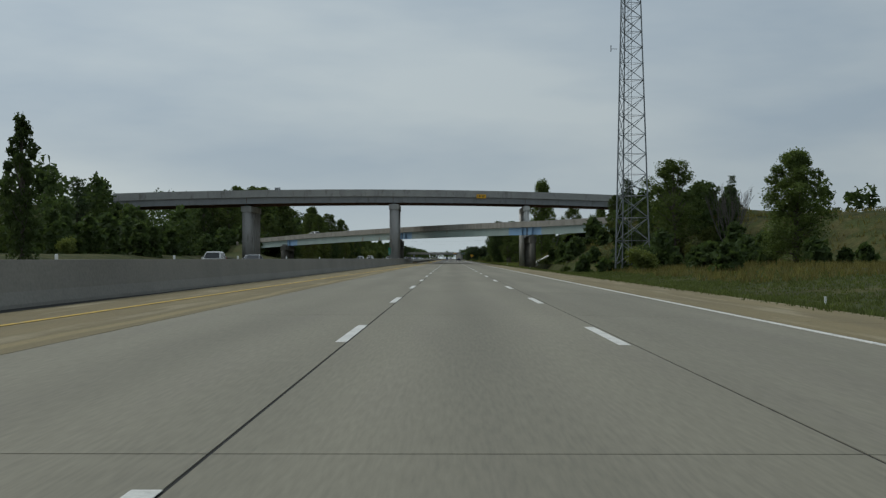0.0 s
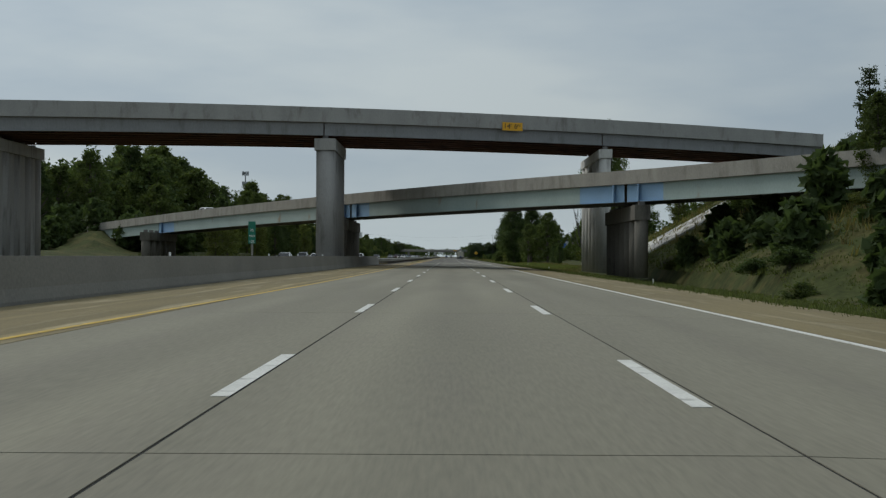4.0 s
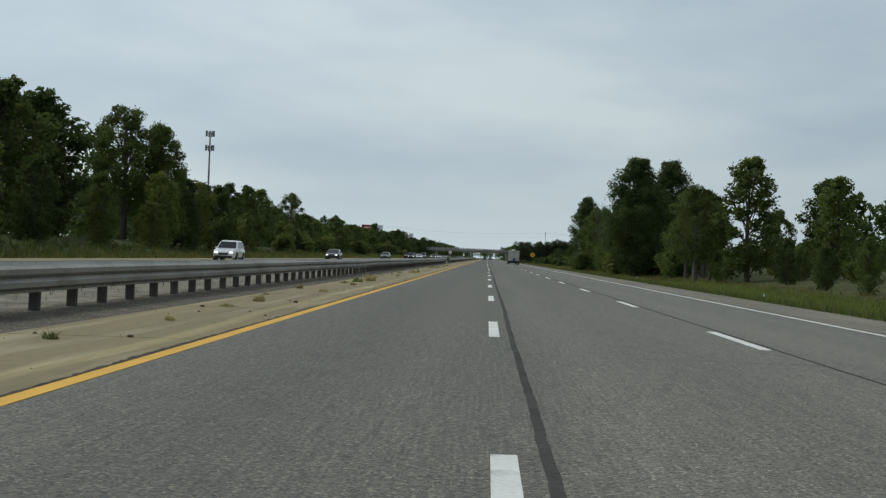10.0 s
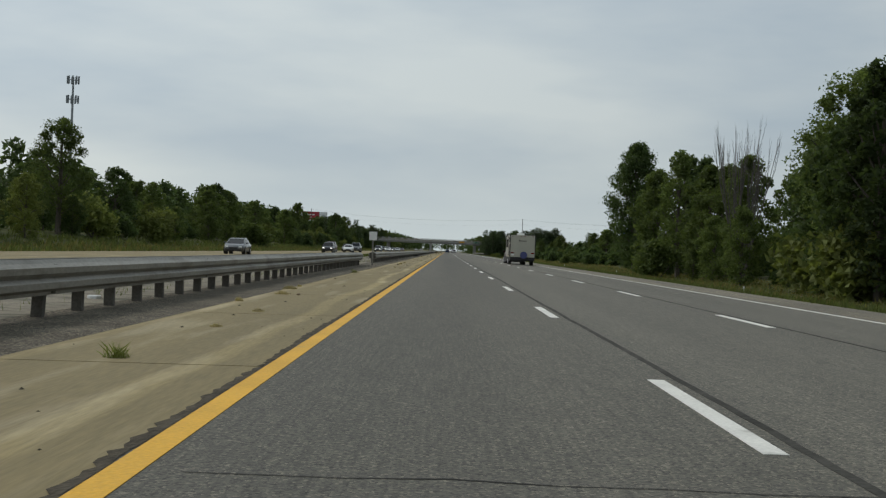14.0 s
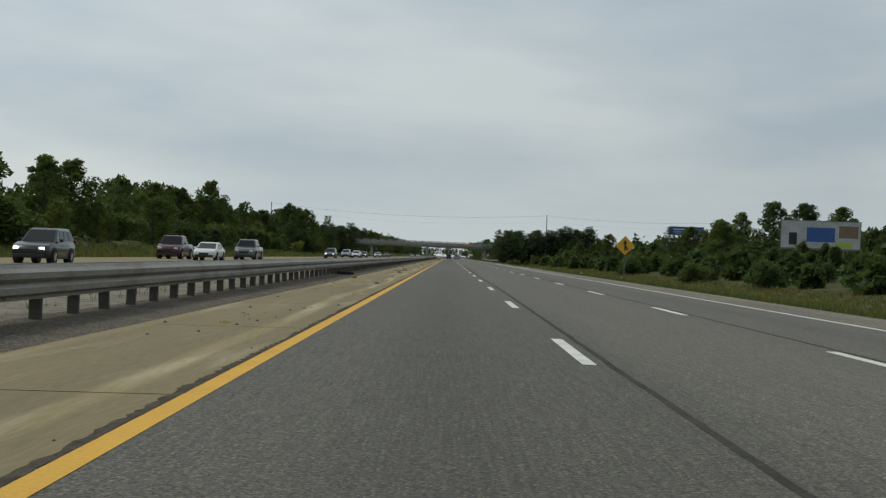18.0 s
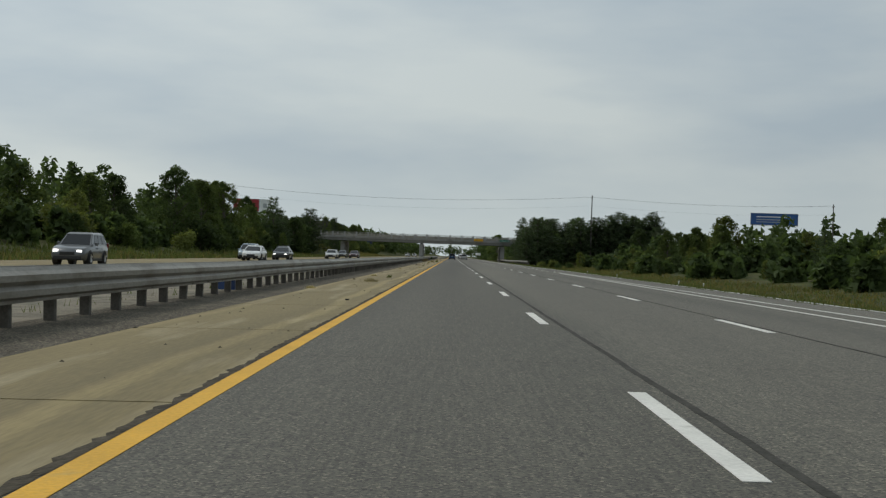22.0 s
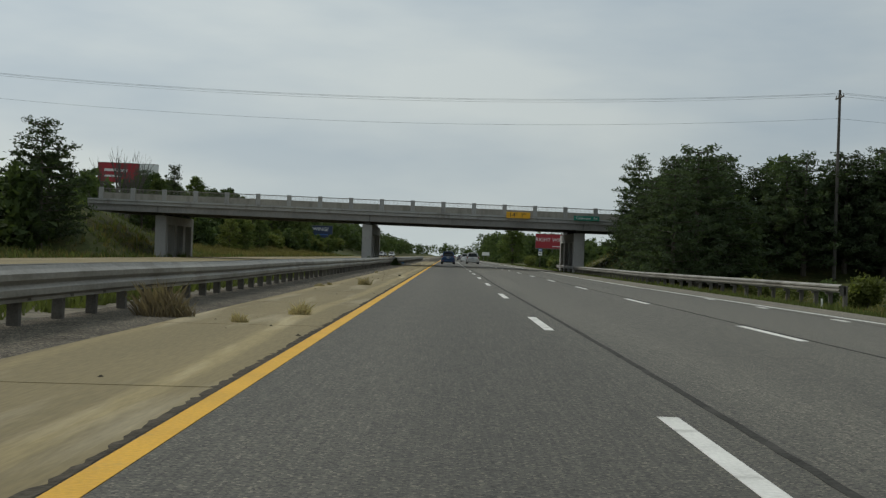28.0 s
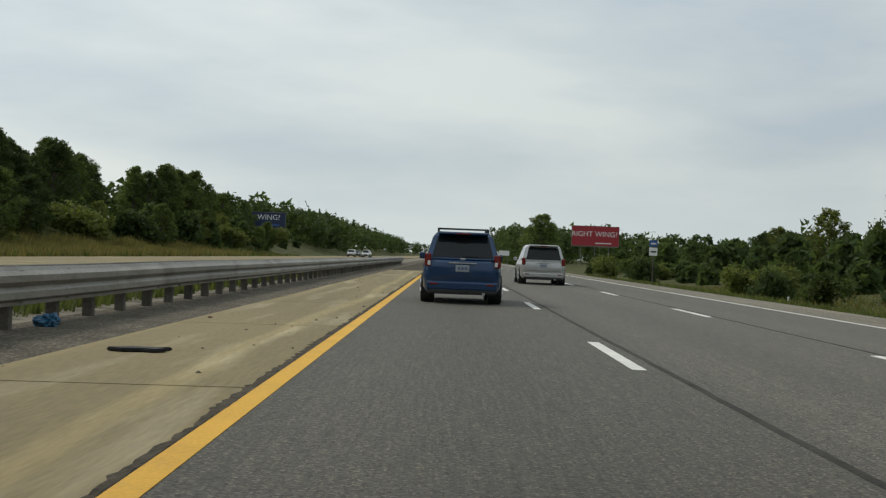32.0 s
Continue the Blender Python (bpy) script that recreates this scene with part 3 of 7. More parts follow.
for k in range(7):
    o = 0.35 + k * (A_DEEP - 0.7) / 6
    for x0, x1 in ((AX0, -38.5), (-38.4, -10.3), (-10.2, 17.3), (17.4, AX1)):
        bm = bmesh.new()
        p2 = skew_path(a_front, a_top, x0, x1, 4.5)
        sweep(bm, [(o - 0.02, -1.46), (o + 0.02, -1.46), (o + 0.02, -2.60), (o + 0.2, -2.60), (o + 0.2, -2.66), (o - 0.2, -2.66), (o - 0.2, -2.60), (o - 0.02, -2.60)], p2)
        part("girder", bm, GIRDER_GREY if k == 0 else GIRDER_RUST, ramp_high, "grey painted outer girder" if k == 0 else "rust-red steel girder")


def wall_pier(name, x, y0, y1, top, n, r, wall, label, mat=PIER_CONC, cap=1.3, foot=0.0, square=False):
    """A row of round columns joined by a thin wall under a cap beam; y1 is the far end."""
    pier = empty(name, pose(x, y0, 0), label, "bridge pier", kind="structure")
    me = bpy.data.meshes.new("column")
    bm = boxm(-r, r, -r, r, -0.6, top - cap * 0.4, bevel=0.04) if square else column(r, -0.6, top - cap * 0.4, 0, 0, 18)
    bm.to_mesh(me)
    bm.free()
    me.materials.append(mat)
    if not square:
        me.polygons.foreach_set("use_smooth", [len(p.vertices) == 4 for p in me.polygons])
    for i in range(n):
        mesh_part("column", me, pier, pose(0, r + (y1 - y0 - 2 * r) * i / (n - 1), 0))
    if wall:
        part("wall", boxm(-wall, wall, r, y1 - y0 - r, -0.6, top - cap), mat, pier)
    o = 0.004 if square else 0.08
    bm = boxm(-r - o, r + o, -o, y1 - y0 + o, top - cap, top, bevel=0.03)
    part("cap", bm, mat, pier, "cap beam")
    k = max(3, n)
    for i in range(k):
        yy = 0.6 + (y1 - y0 - 1.2) * i / (k - 1)
        part("bearing", boxm(-0.25, 0.25, yy - 0.2, yy + 0.2, top, top + 0.32), GIRDER_DARK, pier)
    if foot:
        part("footing", boxm(-r - 0.35, r + 0.35, -0.4, y1 - y0 + 0.4, -0.6, foot, bevel=0.05), mat, pier)
    return pier


wall_pier("pier_median_high", -10.1, 281.2, 293.4, 12.15, 5, 0.92, 0.62, "tall fluted concrete pier in the median", cap=1.1, foot=1.05)
wall_pier("pier_outer_high", 17.6, 292.0, 310.6, 12.1, 6, 0.62, 0.0, "row of tall pale round concrete columns", mat=PALE_CONC, cap=0.9)
wall_pier("pier_far_high", -38.6, 270.5, 284.5, 11.3, 5, 0.9, 0.6, "tall concrete pier beyond the opposite lanes", cap=1.1)
clearance_sign([("14", -0.62, 0, 1), ("FT", -0.25, 0.1, 0.5), ("6", 0.35, 0, 1), ("IN", 0.66, 0.1, 0.5)], pose(7.9, a_front(7.9) - 0.2, 14.05, 0, 0, 22), 2.2, 0.82, SIGN_YELLOW, BLACK, "orange-yellow clearance plate fixed to the parapet", 0.75)

# low ramp: crosses under the high one at a sharp skew
BX0, BX1, B_DEEP = -56.0, 36.0, 19.0
ramp_low = empty("overpass", pose(0, 0, 0), "lower skewed ramp bridge with faded green and blue girders", "bridge", kind="structure")


def b_path(x0, x1, step=3.0):
    return skew_path(b_front, b_top, x0, x1, step)


bm = bmesh.new()
sweep(bm, [(0.0, 0.0), (0.45, 0.0), (0.7, -0.8), (0.7, -1.12), (-0.04, -1.12)], b_path(BX0, BX1))
part("parapet", bm, PARAPET_OLD, ramp_low, "weathered stained concrete parapet")
bm = bmesh.new()
sweep(bm, [(B_DEEP, 0.25), (B_DEEP - 0.45, 0.25), (B_DEEP - 0.7, -0.8), (B_DEEP - 0.7, -1.12), (B_DEEP, -1.12)], b_path(BX0, BX1))
part("parapet", bm, PARAPET_OLD, ramp_low, "weathered stained concrete parapet")
bm = bmesh.new()
sweep(bm, [(0.5, -0.85), (B_DEEP - 0.5, -0.62), (B_DEEP - 0.5, -0.95), (0.5, -1.16)], b_path(BX0, BX1))
part("deck", bm, SLAB_UNDER, ramp_low, "deck slab")
for k in range(7):
    o = 0.5 + k * (B_DEEP - 1.0) / 6
    lift = 0.25 * k / 6
    for x0, x1 in ((BX0, -39.6), (-39.5, -9.2), (-9.0, 16.0), (16.2, BX1)):
        cuts = [(x0, x1, GIRDER_GREEN)]
        if k == 0 and x1 == 16.0:
            cuts = [(x0, -6.9, GIRDER_BLUE), (-6.9, 12.8, GIRDER_GREEN), (12.8, x1, GIRDER_BLUE)]
        elif k == 0 and x0 == 16.2:
            cuts = [(x0, 18.6, GIRDER_BLUE), (18.6, x1, GIRDER_GREEN)]
        elif k == 0 and x0 == -39.5:
            cuts = [(x0, -36.5, GIRDER_BLUE), (-36.5, -10.6, GIRDER_GREEN), (-10.6, x1, GIRDER_BLUE)]
        for c0, c1, gm in cuts:
            bm = bmesh.new()
            sweep(bm, [(o - 0.03, -1.14 + lift), (o + 0.03, -1.14 + lift), (o + 0.03, -2.52 + lift), (o + 0.3, -2.52 + lift), (o + 0.3, -2.58 + lift), (o - 0.3, -2.58 + lift), (o - 0.3, -2.52 + lift), (o - 0.03, -2.52 + lift)], b_path(c0, c1, 5))
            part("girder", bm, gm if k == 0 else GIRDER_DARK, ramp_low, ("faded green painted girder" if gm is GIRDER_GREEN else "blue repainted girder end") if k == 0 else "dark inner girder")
for xs in (-8.4, -9.9, 15.2, 16.9, -38.9):
    part("stiffener", boxm(xs - 0.05, xs + 0.05, b_front(xs) - 0.02, b_front(xs) + 0.5, b_top(xs) - 2.52, b_top(xs) - 1.14), GIRDER_BLUE, ramp_low)
wall_pier("pier_median_low", -10.0, 300.4, 318.6, 5.05, 6, 0.6, 0.0, "dark round-column pier under the low ramp in the median", mat=DARK_CONC, cap=1.15, foot=1.0)
wall_pier("pier_outer_low", 17.1, 262.6, 282.6, 5.25, 7, 0.55, 0.0, "row of dark round concrete columns beside the verge", mat=DARK_CONC, cap=1.2)
wall_pier("pier_far_low", -39.4, 334.0, 352.0, 4.2, 6, 0.55, 0.0, "column pier beyond the opposite lanes", mat=DARK_CONC, cap=1.1)

# local road bridge near the end
CX0, CX1, CF, C_DEEP = -37.5, 21.0, 1163.2, 15.2
bridge_c = empty("overpass", pose(0, 0, 0), "concrete road bridge with post and rail parapet", "bridge", kind="structure")


def c_front(x):
    return CF + 0.06 * x


def c_top(x):
    return 5.42 - 0.0065 * (x + 8)


def c_path(x0, x1, step=6):
    return skew_path(c_front, c_top, x0, x1, step)


for o0, o1 in ((0.0, 0.5), (C_DEEP - 0.5, C_DEEP)):
    bm = bmesh.new()
    s = -0.1 if o0 == 0 else 0.0
    sweep(bm, [(o0 + s, 0.0), (o1, 0.0), (o1, -0.5), (o0, -0.5), (o0, -0.22), (o0 + s, -0.18)], c_path(CX0, CX1))
    part("kerb_beam", bm, BRIDGE_CONC, bridge_c, "stained concrete edge beam")
bm = bmesh.new()
sweep(bm, [(0.5, -0.12), (C_DEEP - 0.5, -0.12), (C_DEEP - 0.5, -0.42), (0.5, -0.42)], c_path(CX0, CX1))
part("deck", bm, SLAB_UNDER, bridge_c, "deck slab")
for k in range(8):
    o = 0.2 + k * (C_DEEP - 0.4) / 7
    for x0, x1 in ((CX0, -30.7), (-30.6, -9.72), (-9.62, 11.8), (11.9, CX1)):
        bm = bmesh.new()
        sweep(bm, [(o - 0.02, -0.44), (o + 0.02, -0.44), (o + 0.02, -1.10), (o + 0.18, -1.10), (o + 0.18, -1.16), (o - 0.18, -1.16), (o - 0.18, -1.10), (o - 0.02, -1.10)], c_path(x0, x1, 8))
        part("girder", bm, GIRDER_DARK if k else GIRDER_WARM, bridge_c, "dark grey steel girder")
post_me = bpy.data.meshes.new("parapet_post")
bm = boxm(-0.22, 0.22, -0.02, 0.36, 0.0, 1.12, bevel=0.03)
bm.to_mesh(post_me)
bm.free()
post_me.materials.append(BRIDGE_CONC)
xs = [-2.34 + 3.08 * k for k in range(-11, 8)]
for back in (0.05, C_DEEP - 0.4):
    for x in xs:
        mesh_part("parapet_post", post_me, bridge_c, pose(x, c_front(x) + back, c_top(x)))
    for x in xs[:-1]:
        a, b = x + 0.22, x + 2.86
        for z0, z1, nm in ((0.004, 0.6, "parapet_panel"), (0.98, 1.05, "handrail")):
            bm = bmesh.new()
            w = (0.08, 0.26) if z1 < 0.7 else (0.12, 0.2)
            sweep(bm, [(back + w[0], z0), (back + w[1], z0), (back + w[1], z1), (back + w[0], z1)], c_path(a, b, 3))
            part(nm, bm, PARAPET_OLD if z1 < 0.7 else GALV, bridge_c, "" if z1 < 0.7 else "thin steel handrail")
        bm = bmesh.new()
        for i in range(1, 20):
            xx = a + (b - a) * i / 20
            box(bm, xx - 0.012, xx + 0.012, c_front(xx) + back + 0.145, c_front(xx) + back + 0.17, c_top(xx) + 0.58, c_top(xx) + 0.99)
        part("railing_bars", bm, GALV, bridge_c, "thin upright railing bars")
wall_pier("pier_median_road", -9.9, 1163.1, 1179.0, 3.95, 4, 0.5, 0.0, "square-ended concrete pier of the road bridge in the median", cap=0.9, square=True)
wall_pier("pier_outer_road", 11.6, 1165.2, 1181.6, 3.85, 4, 0.55, 0.0, "concrete pier of the road bridge beside the verge", cap=0.9, square=True)
wall_pier("pier_far_road", -30.6, 1162.9, 1177.0, 4.15, 4, 0.55, 0.0, "concrete pier of the road bridge beyond the opposite lanes", cap=0.9, square=True)
clearance_sign([("14", -0.62, 0, 1), ("FT", -0.22, 0.12, 0.5), ("1", 0.38, 0, 1), ("IN", 0.66, 0.12, 0.5)], pose(5.2, c_front(5.2) - 0.35, 5.42, 0, 0, 3), 2.4, 0.62, SIGN_YELLOW, BLACK, "orange-yellow clearance plate on the road bridge", 0.62)
road_sign = empty("road_name_sign", pose(12.1, c_front(12.1) - 0.35, 5.34, 0, 0, 3), "green road name plate on the road bridge", "sign")
part("panel", boxm(-1.3, 1.3, -0.02, 0.02, -0.24, 0.24, bevel=0.008), SIGN_GREEN, road_sign)
part("bracket", boxm(-0.9, -0.84, 0.02, 0.3, -0.03, 0.03), GALV, road_sign)
part("bracket", boxm(0.84, 0.9, 0.02, 0.3, -0.03, 0.03), GALV, road_sign)
lettering("Coldwater", road_sign, pose(-0.3, -0.026, 0, 90, 0, 0), 0.36, SIGN_WHITE)
lettering("Rd", road_sign, pose(0.9, -0.026, 0, 90, 0, 0), 0.36, SIGN_WHITE)

# ---- median barrier ----
bm = bmesh.new()
bpath = [(-8.7, -60), (-8.5, 30), (-8.1, 56), (-7.9, 90), (-7.75, 235), (-7.75, 331)]
sweep(bm, [(0.3, -0.1), (0.29, 0.06), (0.2, 0.34), (0.1, 1.06), (-0.9, 1.06), (-1.0, 0.32), (-1.2, 0.08), (-1.2, -0.1)], [(x - 0.2, y, 0, 1, 0) for x, y in bpath])
BARRIER_CONC = material("grimy_barrier_concrete", (0.215, 0.205, 0.18), 0.9, 0, 0.16, 2, 20, 0.2, stain=(0.2, 0.19, 0.17), stretch=(1, 0.4, 0.6))
barrier = finish("median_barrier", bm, BARRIER_CONC, label="long grey concrete median barrier", category="barrier", kind="structure")
delin = bpy.data.meshes.new("delineator")
bm = boxm(-0.04, 0.04, -0.02, 0.02, 0, 0.14, bevel=0.01)
bm.to_mesh(delin)
bm.free()
delin.materials.append(SIGN_WHITE)
for y in (46, 60, 74, 92, 112, 134, 156, 178, 205, 231, 245, 262):
    ob = tagged(new("delineator", delin), "small white reflector post on the barrier top", "reflector", "barrier reflectors")
    ob.matrix_basis = pose(-8.4, y, 1.06)

# ---- median guardrail: two W-beams on posts ----
def rail_x(y):
    return -7.45 - 1.3 * smoothstep(362, 328, y)


W_SECT = [(o, 1.5 * h) for o, h in [(0.0, 0.0), (0.0, 0.03), (0.085, 0.06), (0.085, 0.115), (0.02, 0.155), (0.085, 0.195), (0.085, 0.25), (0.0, 0.285), (-0.05, 0.32), (-0.056, 0.312), (-0.006, 0.278), (0.076, 0.246), (0.076, 0.2), (0.01, 0.155), (0.076, 0.112), (0.076, 0.064), (-0.006, 0.034), (-0.006, 0.0)]]


def beam_run(parent, y0, y1, fx, z_of, mirror=1, seg=7.62, label="", tall=1.0):
    y = y0
    while y < y1 - 0.5:
        e = min(y + seg, y1)
        bm = bmesh.new()
        sweep(bm, [(o * mirror, h * tall) for o, h in W_SECT], [(fx(t), t, z_of(t), 1, 0) for t in (y + 0.002, (y + e) / 2, e)])
        part("beam", bm, GALV, parent, label)
        y = e


def guardrail(y0, y1, fx, gz, both, label, post_dx, toward=1):
    rail = empty("guardrail", pose(0, 0, 0), label, "guardrail", kind="structure")
    low = 0.34 if both else 0.47
    wob = lambda t: gz + low + 0.03 * noise.noise((t * 0.07, y0, 4))
    beam_run(rail, y0, y1, lambda t: fx(t) + 0.2 * toward, wob, toward, tall=1.0 if both else 0.68)
    if both:
        beam_run(rail, y0, y1, lambda t: fx(t) - 0.2 * toward, wob, -toward)
    pm = bpy.data.meshes.new("post")
    bm = boxm(-0.08, 0.08, -0.075, 0.075, -0.6, 0.74, bevel=0.012)
    bm.to_mesh(pm)
    bm.free()
    pm.materials.append(POST_WOOD)
    bl = bpy.data.meshes.new("spacer_block")
    bm = boxm(-0.2, 0.2, -0.075, 0.075, 0.36, 0.76) if both else boxm(min(0, 0.2 * toward), max(0, 0.2 * toward), -0.075, 0.075, 0.36, 0.76)
    bm.to_mesh(bl)
    bm.free()
    bl.materials.append(POST_WOOD)
    n = int((y1 - y0) / 1.905)
    for i in range(n + 1):
        y = y0 + 1.905 * i + random.uniform(-0.05, 0.05)
        p = mesh_part("post", pm, rail, pose(fx(y), y, gz, random.uniform(-2, 2), random.uniform(-2, 2), 0))
        mesh_part("spacer_block", bl, p)
    return rail


guardrail(328.5, 609.0, rail_x, -0.05, True, "double-sided galvanised guardrail on dark posts in the median", 0)
guardrail(624.0, 940.0, rail_x, -0.05, True, "double-sided galvanised guardrail on dark posts in the median", 0)
guardrail(940.0, 1330.0, rail_x, -0.05, True, "double-sided galvanised guardrail with weeds at its posts", 0)
guardrail(1083.0, 1186.0, lambda y: 11.35 + 2.6 * smoothstep(1118, 1083, y), -0.3, False, "galvanised guardrail before the road bridge pier", 0, -1)

# concrete paving on the slope under the high ramp
paving = empty("slope_paving", pose(0, 0, 0), "pale concrete paving on the slope under the high ramp", "paving", kind="structure")
for k in range(7):
    for j in range(4):
        xa, ya = 20.4 + 2.2 * k, 303.5 + 3.6 * j
        bm = bmesh.new()
        sweep(bm, [(xa, 0.55 * (xa - 20) - 0.35), (xa + 2.17, 0.55 * (xa - 17.83) - 0.35), (xa + 2.17, 0.55 * (xa - 17.83) - 0.9), (xa, 0.55 * (xa - 20) - 0.9)], [(0, ya, 0, 1, 0), (0, ya + 3.57, 0, 1, 0)])
        part("paving_slab", bm, PALE_CONC if (k + j) % 3 else BRIDGE_CONC, paving)

# ---- lattice tower ----
def lattice_tower(x, y, z, height, half0, half1):
    t = empty("lattice_tower", pose(x, y, z, 0, 0, 12), "tall galvanised lattice radio tower with cross bracing", "tower")
    f = lambda h: half0 + (half1 - half0) * h / height
    legs = [(math.cos(a), math.sin(a)) for a in (radians(90), radians(210), radians(330))]
    for cx, cy in legs:
        bm = bmesh.new()
        tube(bm, (cx * half0, cy * half0, -0.5), (cx * half1, cy * half1, height), 0.11, 0.08, 8)
        part("leg", bm, TOWER_STEEL, t)
    h, k = 0.0, 0
    while h < height - 1:
        step = max(1.6, f(h) * 1.15)
        h2 = min(height, h + step)
        for i in range(3):
            (ax, ay), (bx, by) = legs[i], legs[(i + 1) % 3]
            bm = bmesh.new()
            tube(bm, (ax * f(h), ay * f(h), h), (bx * f(h2), by * f(h2), h2), 0.045, seg=5)
            tube(bm, (bx * f(h), by * f(h), h), (ax * f(h2), ay * f(h2), h2), 0.045, seg=5)
            tube(bm, (ax * f(h2), ay * f(h2), h2), (bx * f(h2), by * f(h2), h2), 0.035, seg=5)
            part("brace", bm, TOWER_STEEL, t)
        h = h2
    bm = bmesh.new()
    for s in (-0.25, 0.25):
        tube(bm, (s, -0.3, 0), (s, -0.3, height), 0.03, seg=5)
    for i in range(int(height / 0.6)):
        tube(bm, (-0.25, -0.3, 0.6 * i), (0.25, -0.3, 0.6 * i), 0.015, seg=4)
    part("ladder", bm, TOWER_STEEL, t)
    for zz in (30.0,):
        bm = bmesh.new()
        tube(bm, (-f(zz), -0.4, zz), (-f(zz) - 0.9, -0.4, zz), 0.04, seg=6)
        tube(bm, (-f(zz) - 0.9, -0.4, zz - 0.4), (-f(zz) - 0.9, -0.4, zz + 0.5), 0.07, seg=8)
        part("antenna", bm, TOWER_STEEL, t)
    return t


lattice_tower(26.4, 197.0, 0.2, 62.0, 2.9, 0.8)

# ---- plants ----
def leaf_mesh(name, pts, size, mat, seed, squash=0.8):
    """Leaf sprays at the given points, most of them turned to the sky; size: one number, or one for each point."""
    rg = np.random.default_rng(seed)
    n = len(pts)
    p = np.asarray(pts, dtype=float)
    up = rg.normal(size=(n, 3)) + np.array([0, 0, 0.75])
    up /= np.linalg.norm(up, axis=1)[:, None]
    a = np.cross(up, rg.normal(size=(n, 3)))
    a /= np.linalg.norm(a, axis=1)[:, None]
    b = np.cross(up, a)
    s = np.broadcast_to(np.asarray(size, dtype=float).reshape(-1, 1), (n, 1)) * rg.uniform(0.6, 1.35, (n, 1))
    v = np.empty((n, 3, 3))
    v[:, 0] = p - a * s
    v[:, 1] = p + b * s * squash * 1.3 + a * s * rg.uniform(-0.6, 0.6, (n, 1))
    v[:, 2] = p + a * s * 0.9 - b * s * squash * rg.uniform(0.0, 0.5, (n, 1))
    me = bpy.data.meshes.new(name)
    me.from_pydata(v.reshape(-1, 3).tolist(), [], np.arange(3 * n).reshape(-1, 3).tolist())
    me.materials.append(mat)
    return me


def blob_points(rg, blobs, per):
    """Points in the outer shell of each clump, with a few stray sprays beyond it."""
    out = []
    for x, y, z, r, rz in blobs:
        d = rg.normal(size=(per, 3))
        d /= np.linalg.norm(d, axis=1)[:, None]
        k = rg.uniform(0.35, 1.0, (per, 1)) ** 0.6 + 0.45 * (rg.uniform(size=(per, 1)) ** 6)
        out.append(np.array([x, y, z]) + d * k * np.array([r, r, rz]))
    return np.concatenate(out)


def crown_points(rg, blobs, per, size, core=7):
    """Small sprays round each clump and a few large shaded ones inside it, with their sizes."""
    fine = blob_points(rg, blobs, per)
    heart = blob_points(rg, [(x, y, z, r * 0.5, rz * 0.5) for x, y, z, r, rz in blobs], core)
    mean = float(np.mean([q[3] for q in blobs]))
    return np.concatenate([fine, heart]), np.concatenate([np.full(len(fine), size), np.full(len(heart), mean * 0.42)])


def limb_tree(bm, rg, p, d, length, r, depth, spread_by, up=0.25):
    q = p + d * length
    tube(bm, p, q, r, r * 0.62, 6 if depth > 1 else 4, cap=False)
    tips = [q]
    if depth > 0:
        for _ in range(3 if depth > 1 else 2):
            e = (d + Vector(rg.normal(size=3)) * spread_by + Vector((0, 0, up))).normalized()
            tips += limb_tree(bm, rg, p + d * length * float(rg.uniform(0.55, 1.0)), e, length * float(rg.uniform(0.55, 0.8)), r * 0.55, depth - 1, spread_by, up)
    return tips


def tree_kind(name, seed, mat, height, wide, base, nblob, per, size, label, category="tree", shape="egg", trunk_r=0.22):
    """A broad-leaved tree: trunk with limbs, and a crown of leaf clumps gathered round the limb tips."""
    rg = np.random.default_rng(seed)
    t = empty(name, pose(0, 0, 0), label, category, "roadside trees")
    bm = bmesh.new()
    tube(bm, (0, 0, -0.5), (0.1, 0.05, height * 0.45), trunk_r, trunk_r * 0.6, 8, cap=False)
    tube(bm, (0.1, 0.05, height * 0.45), (0, 0.1, height * 0.85), trunk_r * 0.6, trunk_r * 0.2, 6, cap=False)
    blobs = []
    for i in range(nblob):
        u = (i + 0.5) / nblob
        z = base + (height - base) * (u ** 0.85)
        if shape == "egg":
            w = wide * math.sin(math.pi * min(1, 0.18 + 0.8 * u)) ** 0.7
        elif shape == "cone":
            w = wide * (1.05 - u) ** 0.8
        else:
            w = wide * (0.75 + 0.25 * math.sin(math.pi * u))
        a = i * 2.4 + rg.uniform(-0.4, 0.4)
        rr = w * rg.uniform(0.1, 1.0) ** 0.6 * 0.86
        br = wide * rg.uniform(0.22, 0.40) * (1.1 - 0.4 * u)
        x, y = rr * math.cos(a), rr * math.sin(a)
        blobs.append((x, y, z - br * 0.5, br, br * 0.8))
        if i % 2 == 0:
            tube(bm, (0.05, 0.05, max(base * 0.6, z * 0.62)), (x, y, z - br * 0.5), trunk_r * 0.3, 0.03, 4, cap=False)
    part("trunk", bm, BARK, t, "brown-grey trunk and limbs")
    pts, sizes = crown_points(rg, blobs, per, size)
    mesh_part("crown", leaf_mesh("crown", pts, sizes, mat, seed + 9), t)
    return t


